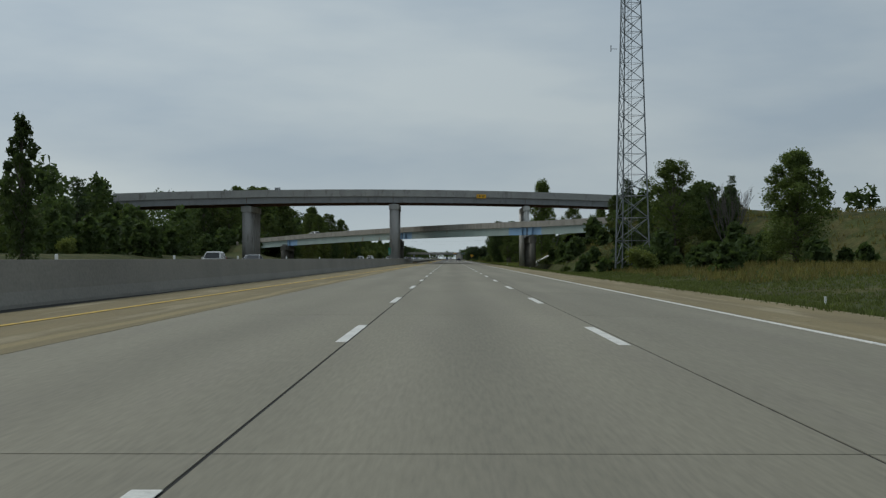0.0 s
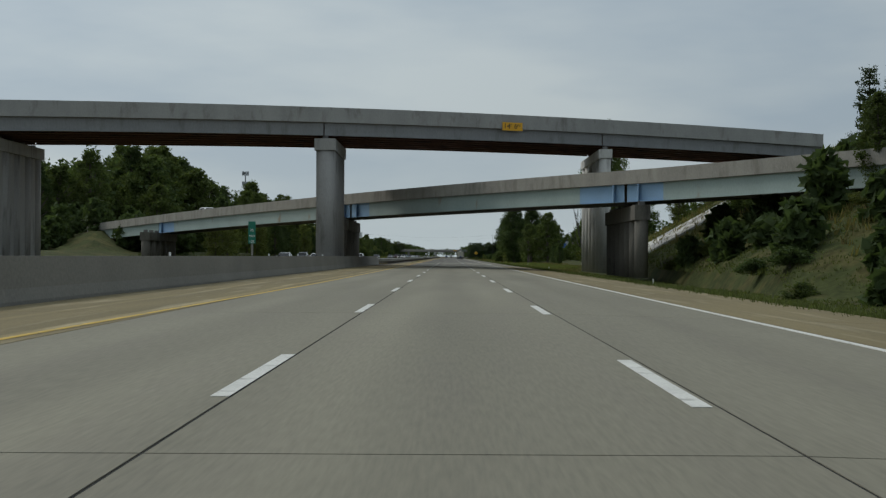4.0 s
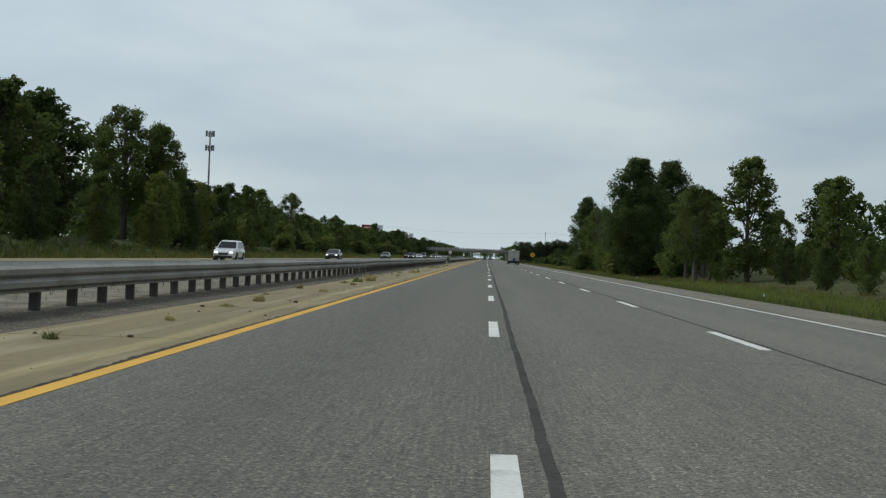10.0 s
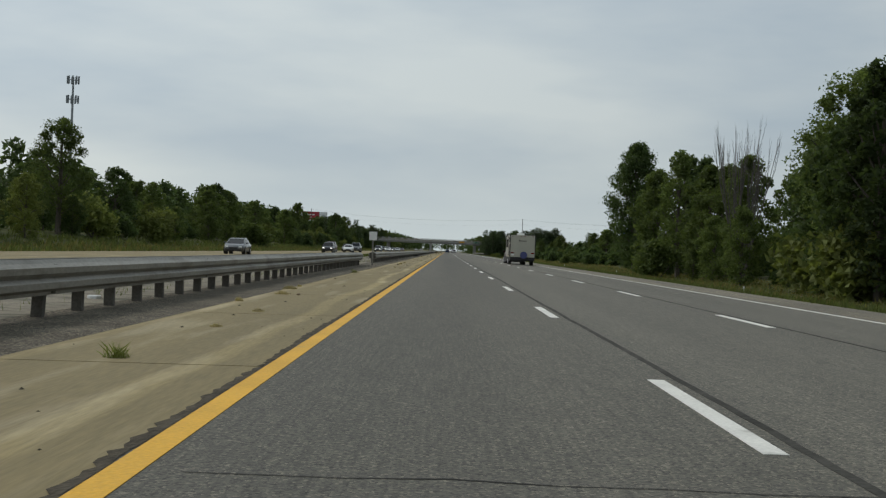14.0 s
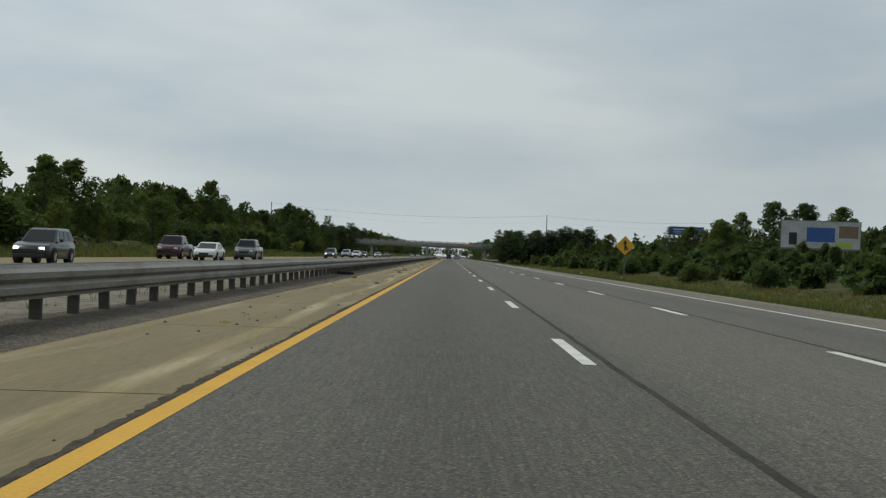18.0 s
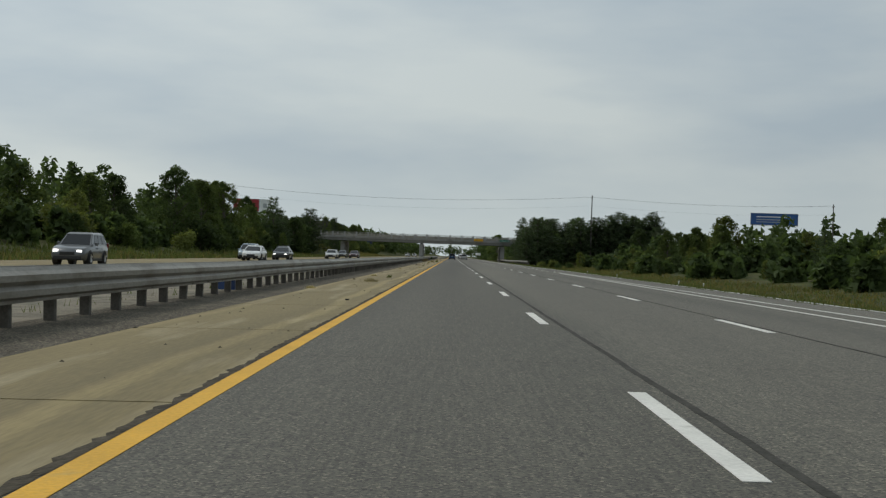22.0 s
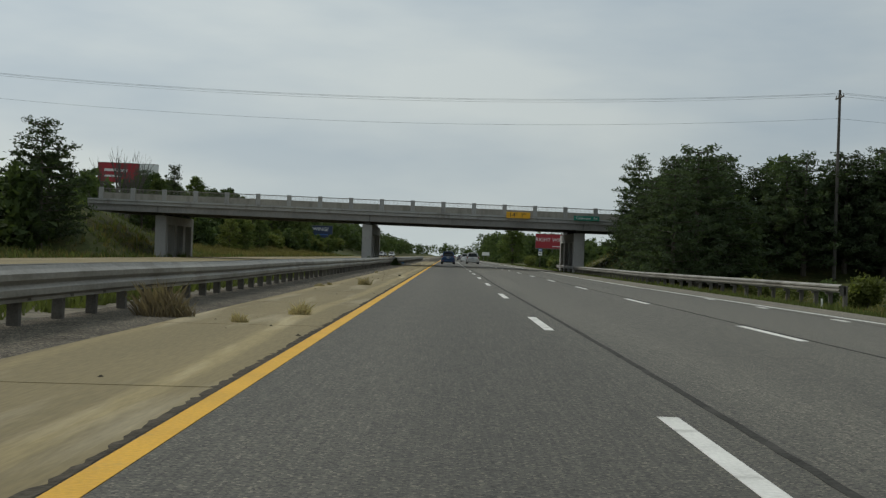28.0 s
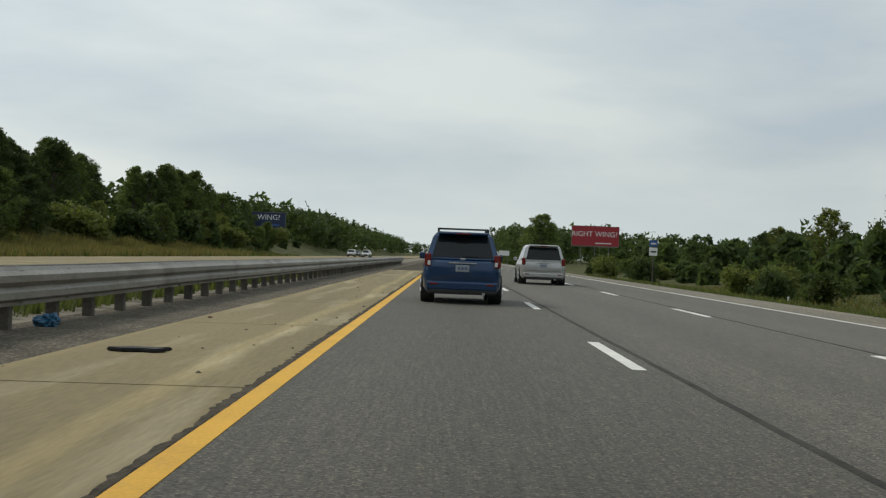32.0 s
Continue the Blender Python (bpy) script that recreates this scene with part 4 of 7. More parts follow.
def pine_kind(name, seed, height, wide, base, label, dense=1.0):
    """A pine or spruce: whorls of drooping boughs with tufts."""
    rg = np.random.default_rng(seed)
    t = empty(name, pose(0, 0, 0), label, "conifer", "roadside trees")
    bm = bmesh.new()
    tube(bm, (0, 0, -0.5), (0, 0, height * 0.97), 0.2, 0.03, 7, cap=False)
    pts = []
    z = base
    while z < height:
        u = (z - base) / (height - base)
        reach = wide * (1 - u) ** 0.42 * rg.uniform(0.6, 1.15) + 0.12
        nb = 6
        for i in range(nb):
            a = 2 * math.pi * i / nb + rg.uniform(-0.4, 0.4)
            l = reach * rg.uniform(0.6, 1.15)
            tip = np.array([l * math.cos(a), l * math.sin(a), z + 0.12 * l])
            tube(bm, (0, 0, z), tuple(tip), 0.04, 0.012, 4, cap=False)
            k = max(4, int(l * 38 * dense))
            for j in range(k):
                f = 0.2 + 0.85 * ((j + 1) / k) ** 0.7
                pts.append([tip[0] * f, tip[1] * f, z + (tip[2] - z) * f] + rg.normal(size=3) * np.array([0.15, 0.15, 0.15]) + np.array([0, 0, 0.16 * f * f]))
        z += 0.5 + 0.3 * rg.uniform()
    pts += [[0, 0, height - 0.2 * i] for i in range(4)]
    part("trunk", bm, BARK, t, "straight dark trunk")
    sizes = [0.38 if q % 9 == 0 and math.hypot(*p[:2]) < wide * 0.5 and p[2] < height * 0.8 else 0.145 for q, p in enumerate(pts)]
    mesh_part("crown", leaf_mesh("crown", pts, sizes, NEEDLE, seed, 0.55), t)
    return t


def bare_kind(name, seed, height, label):
    rg = np.random.default_rng(seed)
    t = empty(name, pose(0, 0, 0), label, "bare tree", "roadside trees")
    bm = bmesh.new()
    for i in range(7):
        a = 2 * math.pi * i / 7
        k = 0.18 + 0.22 * (i % 3)
        limb_tree(bm, rg, Vector((0.2 * math.cos(a), 0.2 * math.sin(a), -0.4)), Vector((k * math.cos(a), k * math.sin(a), 1)).normalized(), height * 0.36, 0.13, 4, 0.22, 0.38)
    part("trunk", bm, DEAD_WOOD, t, "grey forking trunk with bare twigs")
    return t


def bush_kind(name, seed, mat, label, wide=1.6, height=2.2):
    rg = np.random.default_rng(seed)
    t = empty(name, pose(0, 0, 0), label, "bush", "roadside bushes")
    bm = bmesh.new()
    blobs = []
    for i in range(9):
        a, r = rg.uniform(0, 6.28), wide * rg.uniform(0, 0.75)
        z = height * rg.uniform(0.2, 0.75)
        blobs.append((r * math.cos(a), r * math.sin(a), z, wide * 0.42, height * 0.3))
        tube(bm, (0, 0, -0.2), (r * math.cos(a), r * math.sin(a), z), 0.035, 0.012, 4, cap=False)
    part("stem", bm, BARK, t)
    pts, sizes = crown_points(rg, blobs, 230, 0.11, 16)
    mesh_part("leaves", leaf_mesh("leaves", pts, sizes, mat, seed + 3), t)
    return t


KINDS = {
    "round": [tree_kind("tree", 11, LEAF_A, 10, 3.2, 1.2, 44, 135, 0.165, "full-crowned green broad-leaved roadside tree"),
              tree_kind("tree", 12, LEAF_B, 10, 3.0, 0.9, 44, 135, 0.165, "dense dark green broad-leaved roadside tree"),
              tree_kind("tree", 13, LEAF_A, 10, 2.6, 1.3, 42, 130, 0.155, "upright green tree with an uneven crown")],
    "tall": [tree_kind("tree", 21, LEAF_B, 10, 1.9, 1.0, 42, 130, 0.14, "tall narrow dark green roadside tree", shape="egg"),
             tree_kind("tree", 22, LEAF_A, 10, 2.1, 1.6, 40, 130, 0.14, "tall open-crowned tree with gaps", shape="egg")],
    "airy": [tree_kind("tree", 31, LEAF_A, 10, 2.8, 3.0, 26, 150, 0.14, "thin open tree with bare limbs showing", trunk_r=0.26)],
    "hero": [tree_kind("tree", 91, LEAF_A, 10, 2.5, 1.2, 70, 400, 0.082, "large leafy green tree beside the verge", trunk_r=0.24), tree_kind("tree", 92, LEAF_B, 10, 2.6, 1.2, 74, 400, 0.085, "large dark green tree with a full crown", trunk_r=0.24), tree_kind("tree", 93, LEAF_A, 10, 2.9, 2.6, 36, 380, 0.078, "large open tree with limbs showing between leaves", trunk_r=0.26)],
    "yellow": [tree_kind("tree", 41, LEAF_C, 10, 3.2, 0.7, 40, 130, 0.165, "yellowish green young broad-leaved tree")],
    "pine": [pine_kind("pine_tree", 51, 10, 3.3, 1.2, "dark green pine tree with ragged boughs"), pine_kind("pine_tree", 52, 10, 2.8, 0.8, "dark dense pine tree with low boughs")],
    "spruce": [pine_kind("spruce_tree", 61, 10, 1.9, 0.4, "pointed dark green spruce tree", 1.2)],
    "bare": [bare_kind("bare_tree", 71, 10, "leafless grey tree with many thin upright branches")],
    "bush": [bush_kind("bush", 81, LEAF_A, "rounded green bush beside the road"), bush_kind("bush", 82, LEAF_B, "dark green bush beside the road"), bush_kind("bush", 83, LEAF_C, "yellow-green bush beside the road")],
}
used_kinds = set()
prng = random.Random(5)


def plant(kind, x, y, top=None, size=None, wide=1.0, which=None):
    """top: height of its tip above the road; size: its own height."""
    z = ground_z(x, y)
    h = size if size else max(1.0, top - z)
    k = prng.randrange(len(KINDS[kind])) if which is None else which
    src = KINDS[kind][k]
    s = h / (2.6 if kind == "bush" else 10.0)
    w = s * wide * prng.uniform(0.9, 1.15)
    m = pose(x, y, z - 0.1, 0, 0, prng.uniform(0, 360)) @ Matrix.Diagonal((w, w, s, 1))
    if (kind, k) not in used_kinds:
        used_kinds.add((kind, k))
        src.matrix_basis = m
        return src
    sx, sy, sz = src.scale
    return copy_thing(src, m @ Matrix.Diagonal((1 / sx, 1 / sy, 1 / sz, 1)))


deep = []
deep_rg = np.random.default_rng(404)


def thicket(n, x0, x1, y0, y1, h0, h1, wide=1.0):
    """Deeper rows of a wood, which only show between the trees in front."""
    for i in range(n):
        y = y0 + (y1 - y0) * (i + prng.uniform(0.1, 0.9)) / n
        x, h = prng.uniform(x0, x1), prng.uniform(h0, h1)
        z = ground_z(x, y)
        w = 0.3 * h * wide
        blobs = []
        for k in range(16):
            u = (k + 0.5) / 16
            ww = w * math.sin(math.pi * min(1, 0.2 + 0.78 * u)) ** 0.7
            a, r = k * 2.4, ww * prng.uniform(0.2, 0.85)
            br = w * prng.uniform(0.3, 0.5) * (1.1 - 0.4 * u)
            blobs.append((x + r * math.cos(a), y + r * math.sin(a), z + h * (0.1 + 0.9 * u) - br * 0.5, br, br * 0.8))
        deep.append(blob_points(deep_rg, blobs, 29))


def stand(n, x0, x1, y0, y1, h0, h1, kinds, wide=1.0):
    """A stand of trees over a stretch, spread evenly with some chance."""
    for i in range(n):
        y = y0 + (y1 - y0) * (i + prng.uniform(0.1, 0.9)) / n
        plant(prng.choice(kinds), prng.uniform(x0, x1), y, size=prng.uniform(h0, h1), wide=wide)


# single trees that stand out
plant("hero", 40.4, 162, top=13.4, wide=1.2, which=0)
plant("hero", 35.2, 213, top=16.2, wide=1.15, which=2)
plant("bare", 42.5, 207, top=13.4, wide=0.75)
plant("tall", -36.2, 128.4, top=13.8, wide=0.8, which=0)
plant("spruce", -59, 226, top=14.5, wide=1.5)
plant("hero", 25.6, 359.4, top=21.7, wide=0.74, which=0)
plant("hero", 39.8, 425, top=17.5, wide=0.9, which=2)
plant("bare", 36.3, 479.6, top=18.5, wide=0.72)
plant("round", 29.0, 526, top=13.6, which=2)
plant("round", 38.9, 526, top=11.7, which=2)
plant("hero", 21.9, 575, top=16.9, wide=1.05, which=1)
plant("hero", 28.0, 583, top=17.2, wide=1.1, which=1)
plant("hero", -48.8, 490, top=19.9, wide=1.1, which=0)
plant("hero", -48.0, 549, top=19.4, which=2)
plant("hero", -43.0, 547, top=16.9, wide=1.1, which=0)
plant("hero", -43.8, 667, top=13.9, wide=1.1, which=2)
plant("hero", 24.9, 714, top=17.6, wide=0.85, which=1)
plant("bare", 27.5, 722, top=15.0, wide=0.6)
plant("hero", 41.6, 1050, top=7.5, wide=1.3, which=0)
plant("round", -47.4, 1068, top=14.2, which=2)
plant("round", -52.8, 1141, top=14.3, which=1)
plant("spruce", -35.5, 1192, top=11.4, wide=0.8)
plant("pine", -37.5, 1146, top=11.8, wide=1.35)
plant("hero", -43.5, 1056, top=13.4, wide=1.2, which=2)
plant("bare", -39.5, 1183, top=13.2)
plant("airy", 33.0, 1276, top=8.5)
plant("round", 22.5, 1522, top=13.2, wide=1.6)

for x, y, top in ((-56, 410, 20.5), (-58, 425, 23.5), (-62, 440, 24.5), (-66, 430, 24), (-59, 452, 23)):
    plant("round", x, y, top=top, wide=1.15)
plant("hero", 24.8, 612, top=14.2, wide=1.05, which=2)
plant("tall", 22.8, 601, top=13.0)
# left of the opposite lanes
thicket(34, -80, -46, 60, 262, 6, 10, 1.3)
thicket(26, -62, -43, 195, 262, 3.5, 6, 1.4)
thicket(26, 26, 46, 192, 258, 3, 6.5, 1.5)
thicket(10, 21, 36, 225, 262, 2.2, 4, 1.5)
thicket(14, 30, 52, 150, 188, 1.6, 3.2, 1.7)
thicket(10, 50, 80, 240, 300, 4, 6, 1.4)
thicket(16, 62, 90, 20, 160, 4, 7, 1.4)
thicket(16, -62, -36, 1118, 1160, 4, 8, 1.4)
stand(6, 15.8, 21, 1138, 1161, 8, 10, ["pine"], 1.2)
thicket(8, 20, 40, 1186, 1215, 4, 7, 1.4)
stand(7, 23, 30, 526, 568, 10.5, 13, ["round", "tall", "airy"])
stand(7, -75, -46, 110, 260, 5, 9, ["round", "tall"])
thicket(18, -89, -60.5, 110, 260, 6, 11, 1.15)
stand(10, -70, -48, 150, 260, 2.5, 4.5, ["bush"])
stand(5, -78, -52, 372, 408, 12.5, 15.5, ["round", "tall"], 1.2)
stand(11, -74, -52, 408, 475, 18, 22, ["round", "round", "tall"], 1.15)
thicket(12, -92, -64, 372, 408, 12, 15, 1.2)
thicket(24, -92, -64, 408, 475, 17, 21, 1.15)
stand(12, -62, -44, 395, 560, 14, 18, ["round", "round", "tall"], 0.9)
thicket(31, -76, -53, 395, 560, 14, 18, 1.15)
stand(22, -44, -38, 380, 570, 5, 10, ["round", "yellow", "round"])
stand(9, -56, -44, 562, 690, 9.5, 12.5, ["round", "tall"], 1.1)
thicket(20, -70, -50, 562, 690, 9, 12.5, 1.15)
stand(14, -45, -39, 570, 700, 4, 7, ["round", "yellow", "bush"])
stand(5, -58, -42, 690, 765, 7.2, 9.2, ["round", "round", "tall"], 1.3)
stand(9, -58, -42, 765, 880, 8.5, 11, ["round", "round", "tall"], 1.25)
thicket(33, -74, -51, 690, 880, 8, 11, 1.15)
stand(20, -46, -40, 690, 880, 3, 5.5, ["round", "bush", "yellow"], 1.2)
stand(13, -58, -43, 880, 1010, 8.5, 11.8, ["round", "tall", "round"], 1.1)
thicket(28, -74, -51.5, 880, 1010, 9, 12, 1.15)
stand(14, -46, -40, 880, 1010, 3.5, 6.5, ["round", "yellow", "bush"])
stand(12, -60, -43, 1010, 1130, 9.5, 12.6, ["round", "round", "pine"], 1.1)
thicket(23, -76, -53, 1010, 1130, 9.5, 12.5, 1.15)
stand(14, -46, -39, 1010, 1125, 3, 6, ["round", "bush", "yellow"])
stand(6, -47, -39, 1124, 1158, 7, 10.5, ["round", "pine"], 1.2)
for i in range(44):
    plant(prng.choice(["round", "round", "round", "tall", "pine"]), prng.uniform(-52, -42), 1225 + 215 * (i + prng.random()) / 44, top=prng.uniform(10.8, 13.4), wide=1.1)
for i in range(26):
    plant(prng.choice(["round", "yellow", "bush"]), prng.uniform(-42, -36), 1225 + 215 * (i + prng.random()) / 26, top=prng.uniform(4.5, 7.0), wide=1.3)
thicket(34, -62, -46, 1225, 1440, 6.5, 9, 1.2)
thicket(30, -64, -52, 1440, 1516, 7.5, 10, 1.2)
thicket(36, -58, -40, 1524, 1700, 8, 11.5, 1.2)
thicket(10, -46, -40, 1440, 1515, 2, 3, 1.5)
thicket(30, -45, -38, 1225, 1440, 3.0, 5.0, 1.6)
# right of the road
stand(12, 62, 95, 60, 180, 4, 8, ["round", "tall"])
stand(16, 26, 42, 185, 250, 2.2, 4.5, ["bush", "bush", "round"])
stand(8, 30, 46, 208, 262, 5, 9, ["round", "spruce"])
stand(5, 24, 40, 255, 292, 2.0, 3.5, ["bush"])
stand(7, 32, 50, 335, 425, 8, 13, ["round", "tall", "round"])
thicket(18, 40, 64, 335, 425, 8, 13, 1.15)
thicket(14, 34, 60, 430, 478, 2.5, 4.5, 1.5)
stand(12, 26, 36, 330, 480, 3, 5.5, ["bush", "round", "yellow"])
stand(6, 34, 52, 470, 570, 9, 13, ["round", "tall"])
thicket(15, 43, 66, 470, 570, 9, 13, 1.15)
stand(10, 25, 36, 480, 565, 2.5, 5, ["bush", "round"])
stand(22, 24, 40, 585, 692, 10.5, 14.5, ["round", "tall", "round"])
plant("bare", 23.6, 640, top=15.2, wide=0.5)
stand(14, 21, 25, 570, 700, 3, 7, ["round", "bush"])
stand(11, 34, 62, 725, 930, 4.2, 6.5, ["round", "round", "yellow", "pine"], 1.15)
thicket(28, 48, 76, 725, 930, 4.5, 6.5, 1.15)
thicket(46, 25.5, 33, 588, 930, 1.2, 2.6, 2.2)
thicket(30, 26, 33, 935, 1100, 1.3, 2.8, 2.2)
thicket(22, 23, 30, 1236, 1400, 1.2, 2.4, 2.2)
thicket(24, -80, -50, 225, 290, 2.0, 3.6, 1.9)
thicket(30, -49, -41, 1000, 1125, 2.2, 4.2, 1.7)
thicket(24, -49, -41, 880, 1000, 2.0, 4.0, 1.7)
stand(5, 38, 50, 868, 905, 7, 8.5, ["round"], 1.2)
thicket(30, 34, 60, 935, 1104, 3.5, 6, 1.6)
thicket(30, 29, 48, 730, 930, 2.2, 3.8, 1.9)
stand(22, 24, 36, 730, 930, 2, 4, ["bush", "bush", "yellow"])
stand(22, 32, 60, 930, 1110, 5.5, 8.5, ["pine", "round", "round", "yellow"], 1.1)
stand(16, 24, 34, 935, 1100, 2, 4.2, ["bush", "round", "yellow"])
for i in range(24):
    x = 17.5 + 34 * (i + prng.random()) / 24
    plant("pine", x, prng.uniform(1152.5, 1159), top=prng.uniform(0.88, 1.06) * float(np.interp(x, (17, 21, 27, 34, 45), (9.0, 11.6, 11.6, 12.6, 13.0))), wide=1.3)
for x, y, top in ((19.5, 1144, 11.2), (22.0, 1148, 10.8), (16.5, 1150, 8.6)):
    plant("pine", x, y, top=top, wide=1.35)
for x, y, top, kind in ((88, 1036, 19.5, "round"), (95, 1031, 19.0, "round"), (80, 1040, 16.5, "tall"), (99, 1010, 17.5, "round"), (84, 1000, 13.5, "round")):
    plant(kind, x, y, top=top, wide=1.15)
thicket(20, 20, 52, 1150, 1162, 5, 8, 1.5)
stand(8, 22, 50, 1184, 1225, 8, 11, ["pine", "round"])
for x, y, s in ((-7.2, 1162.6, 0.8), (-7.1, 1166.0, 1.0), (-7.2, 1169.0, 0.8), (-9.4, 1159.5, 1.1)):
    plant("bush", x, y, size=s, wide=0.7, which=1)
for x, y, top in ((16.0, 1160.3, 7.2), (17.8, 1158.5, 8.2), (19.6, 1156.5, 9.2)):
    plant("pine", x, y, top=top, wide=1.5)
stand(14, 19.5, 32, 222, 268, 0.9, 1.7, ["bush"], 1.6)
thicket(26, 21, 40, 190, 270, 1.6, 3.0, 1.9)
thicket(30, -70, -41, 352, 392, 3, 6, 1.6)
stand(6, 17, 24, 1084, 1122, 1.5, 2.6, ["bush"])
stand(12, 34, 64, 1235, 1415, 5, 8, ["round", "yellow", "round"], 1.2)
thicket(34, 27, 48, 1235, 1405, 3.4, 5.2, 1.7)
thicket(16, 46, 70, 1405, 1535, 5, 8, 1.5)
thicket(44, 14, 44, 1552, 1700, 10.5, 13.5, 1.3)
thicket(31, 49, 78, 1235, 1500, 5, 8, 1.15)
stand(9, 18, 32, 1240, 1390, 2, 4.2, ["bush", "round"])
stand(5, 15.5, 19, 1246, 1262, 2.0, 3.2, ["bush"])
plant("round", -50.5, 512, top=18.0, wide=1.1, which=0)
plant("round", -51, 525, top=18.4, wide=1.1, which=1)
plant("round", -47, 920, top=13.8, wide=0.95, which=0)
# the kinds that were not set stay out of the scene
for kind, lst in KINDS.items():
    for k, src in enumerate(lst):
        if (kind, k) not in used_kinds:
            plant(kind, -70 - 4 * k, 520 + 5 * k, size=10, which=k)

tagged(new("woods", leaf_mesh("woods", np.concatenate(deep), 0.5, LEAF_B, 79)), "dense dark green wood behind the roadside trees", "woods", kind="stuff")
# far woods: nobody could count these
rg = np.random.default_rng(77)
cloud = []
for x0, x1, y0, y1, n, h0, h1 in ((-130, -66, 380, 1500, 420, 7, 11), (66, 150, 380, 1500, 420, 7, 11), (-75, -34, 1530, 2300, 300, 8, 13), (26, 75, 1556, 2300, 280, 8, 13), (-160, -75, -60, 380, 160, 8, 13), (80, 170, -60, 380, 160, 6, 11), (-330, 330, 2300, 2420, 200, 10, 15), (-300, -130, 600, 2300, 250, 10, 16), (150, 300, 600, 2300, 250, 10, 15)):
    for _ in range(n):
        x, y, h = rg.uniform(x0, x1), rg.uniform(y0, y1), rg.uniform(h0, h1)
        z = ground_z(x, y)
        w = h * rg.uniform(0.22, 0.34)
        d = rg.normal(size=(70, 3))
        d /= np.linalg.norm(d, axis=1)[:, None]
        cloud.append(np.array([x, y, z + h * 0.55]) + d * rg.uniform(0.35, 1.0, (70, 1)) * np.array([w, w, h * 0.46]))
woods = new("far_woods", leaf_mesh("far_woods", np.concatenate(cloud), 1.05, LEAF_B, 78))
tagged(woods, "dark green woods in the distance", "woods", kind="stuff")


# grass on the verges
def blades(name, label, mat, n, area, h0, h1, seed, wide=0.02):
    rg = np.random.default_rng(seed)
    v, f = [], []
    for _ in range(n):
        x, y = area(rg)
        z = ground_z(x, y) - 0.03
        h = rg.uniform(h0, h1)
        a = rg.uniform(0, 6.283)
        c, s = math.cos(a), math.sin(a)
        for j in range(3):
            ox, oy = rg.normal() * 0.12, rg.normal() * 0.12
            lx, ly = rg.normal() * 0.3 * h, rg.normal() * 0.3 * h
            k = len(v)
            w = wide * rg.uniform(1, 2.2)
            v += [(x + ox - c * w, y + oy - s * w, z), (x + ox + c * w, y + oy + s * w, z), (x + ox + lx, y + oy + ly, z + h)]
            f.append((k, k + 1, k + 2))
    me = bpy.data.meshes.new(name)
    me.from_pydata(v, [], f)
    me.materials.append(mat)
    return tagged(new(name, me), label, "grass", kind="stuff")


blades("grass", "short green grass on the outer verge", GRASS_BLADE, 46000, lambda g: (11.2 + 24 * g.uniform() ** 1.2, g.uniform(20, 330)), 0.07, 0.26, 1, 0.03)
blades("grass", "long green grass on the outer verge", GRASS_BLADE, 34000, lambda g: (11.2 + 15 * g.uniform() ** 1.2, g.uniform(330, 1300)), 0.1, 0.34, 21, 0.03)
blades("grass", "dry yellow grass and weeds in the ditch", DRY_GRASS, 30000, lambda g: (12.5 + 15 * g.uniform(), g.uniform(330, 1300)), 0.12, 0.45, 2, 0.022)
blades("grass", "short roadside grass at the edge of the shoulder", GRASS_BLADE, 9000, lambda g: (10.45 + 0.9 * g.uniform(), g.uniform(20, 1250)), 0.08, 0.25, 3, 0.02)
blades("grass", "tall dry grass beyond the opposite lanes", DRY_GRASS, 5500, lambda g: (-29.4 - 8 * g.uniform(), g.uniform(330, 1420)), 0.3, 0.8, 4, 0.05)
blades("grass", "golden dry grass on the bank beyond the opposite lanes", DRY_GRASS, 9000, lambda g: (-29.6 - 9 * g.uniform(), g.uniform(1215, 1360)), 0.5, 1.2, 14, 0.035)
blades("grass", "green grass beyond the opposite lanes", GRASS_BLADE, 14000, lambda g: (-29.2 - 12 * g.uniform(), g.uniform(330, 1420)), 0.3, 0.8, 5, 0.05)
blades("grass", "dry grass on the bank of the high ramp", DRY_GRASS, 9000, lambda g: (24 + 46 * g.uniform(), g.uniform(110, 330)), 0.4, 0.9, 23, 0.04)
blades("grass", "dark weeds behind the guardrail posts", GRASS_BLADE, 11000, lambda g: (-8.1 - 2.6 * g.uniform(), g.uniform(1045, 1262)), 0.25, 0.55, 24, 0.03)
blades("grass", "weeds growing along the median", GRASS_BLADE, 3000, lambda g: (-8.3 - 3 * g.uniform() ** 2, g.uniform(332, 1300)), 0.08, 0.24, 6, 0.007)
blades("grass", "dense strip of grass between the carriageways", GRASS_BLADE, 16000, lambda g: (-12.1 - 0.9 * g.uniform(), g.uniform(335, 1300)), 0.15, 0.38, 7, 0.04)
blades("grass", "flowering yellow weeds on the outer verge", LEAF_C, 7000, lambda g: (14.5 + 9 * g.uniform(), g.uniform(380, 520)), 0.3, 0.7, 17, 0.04)

# ---- vehicles ----
def paint(name, colour, metal=0.25, rough=0.28):
    m = material(name, colour, rough, metal, 0.06, 1.0, 8, 0)
    m.node_tree.nodes["Principled BSDF"].inputs["Coat Weight"].default_value = 0.5
    return m


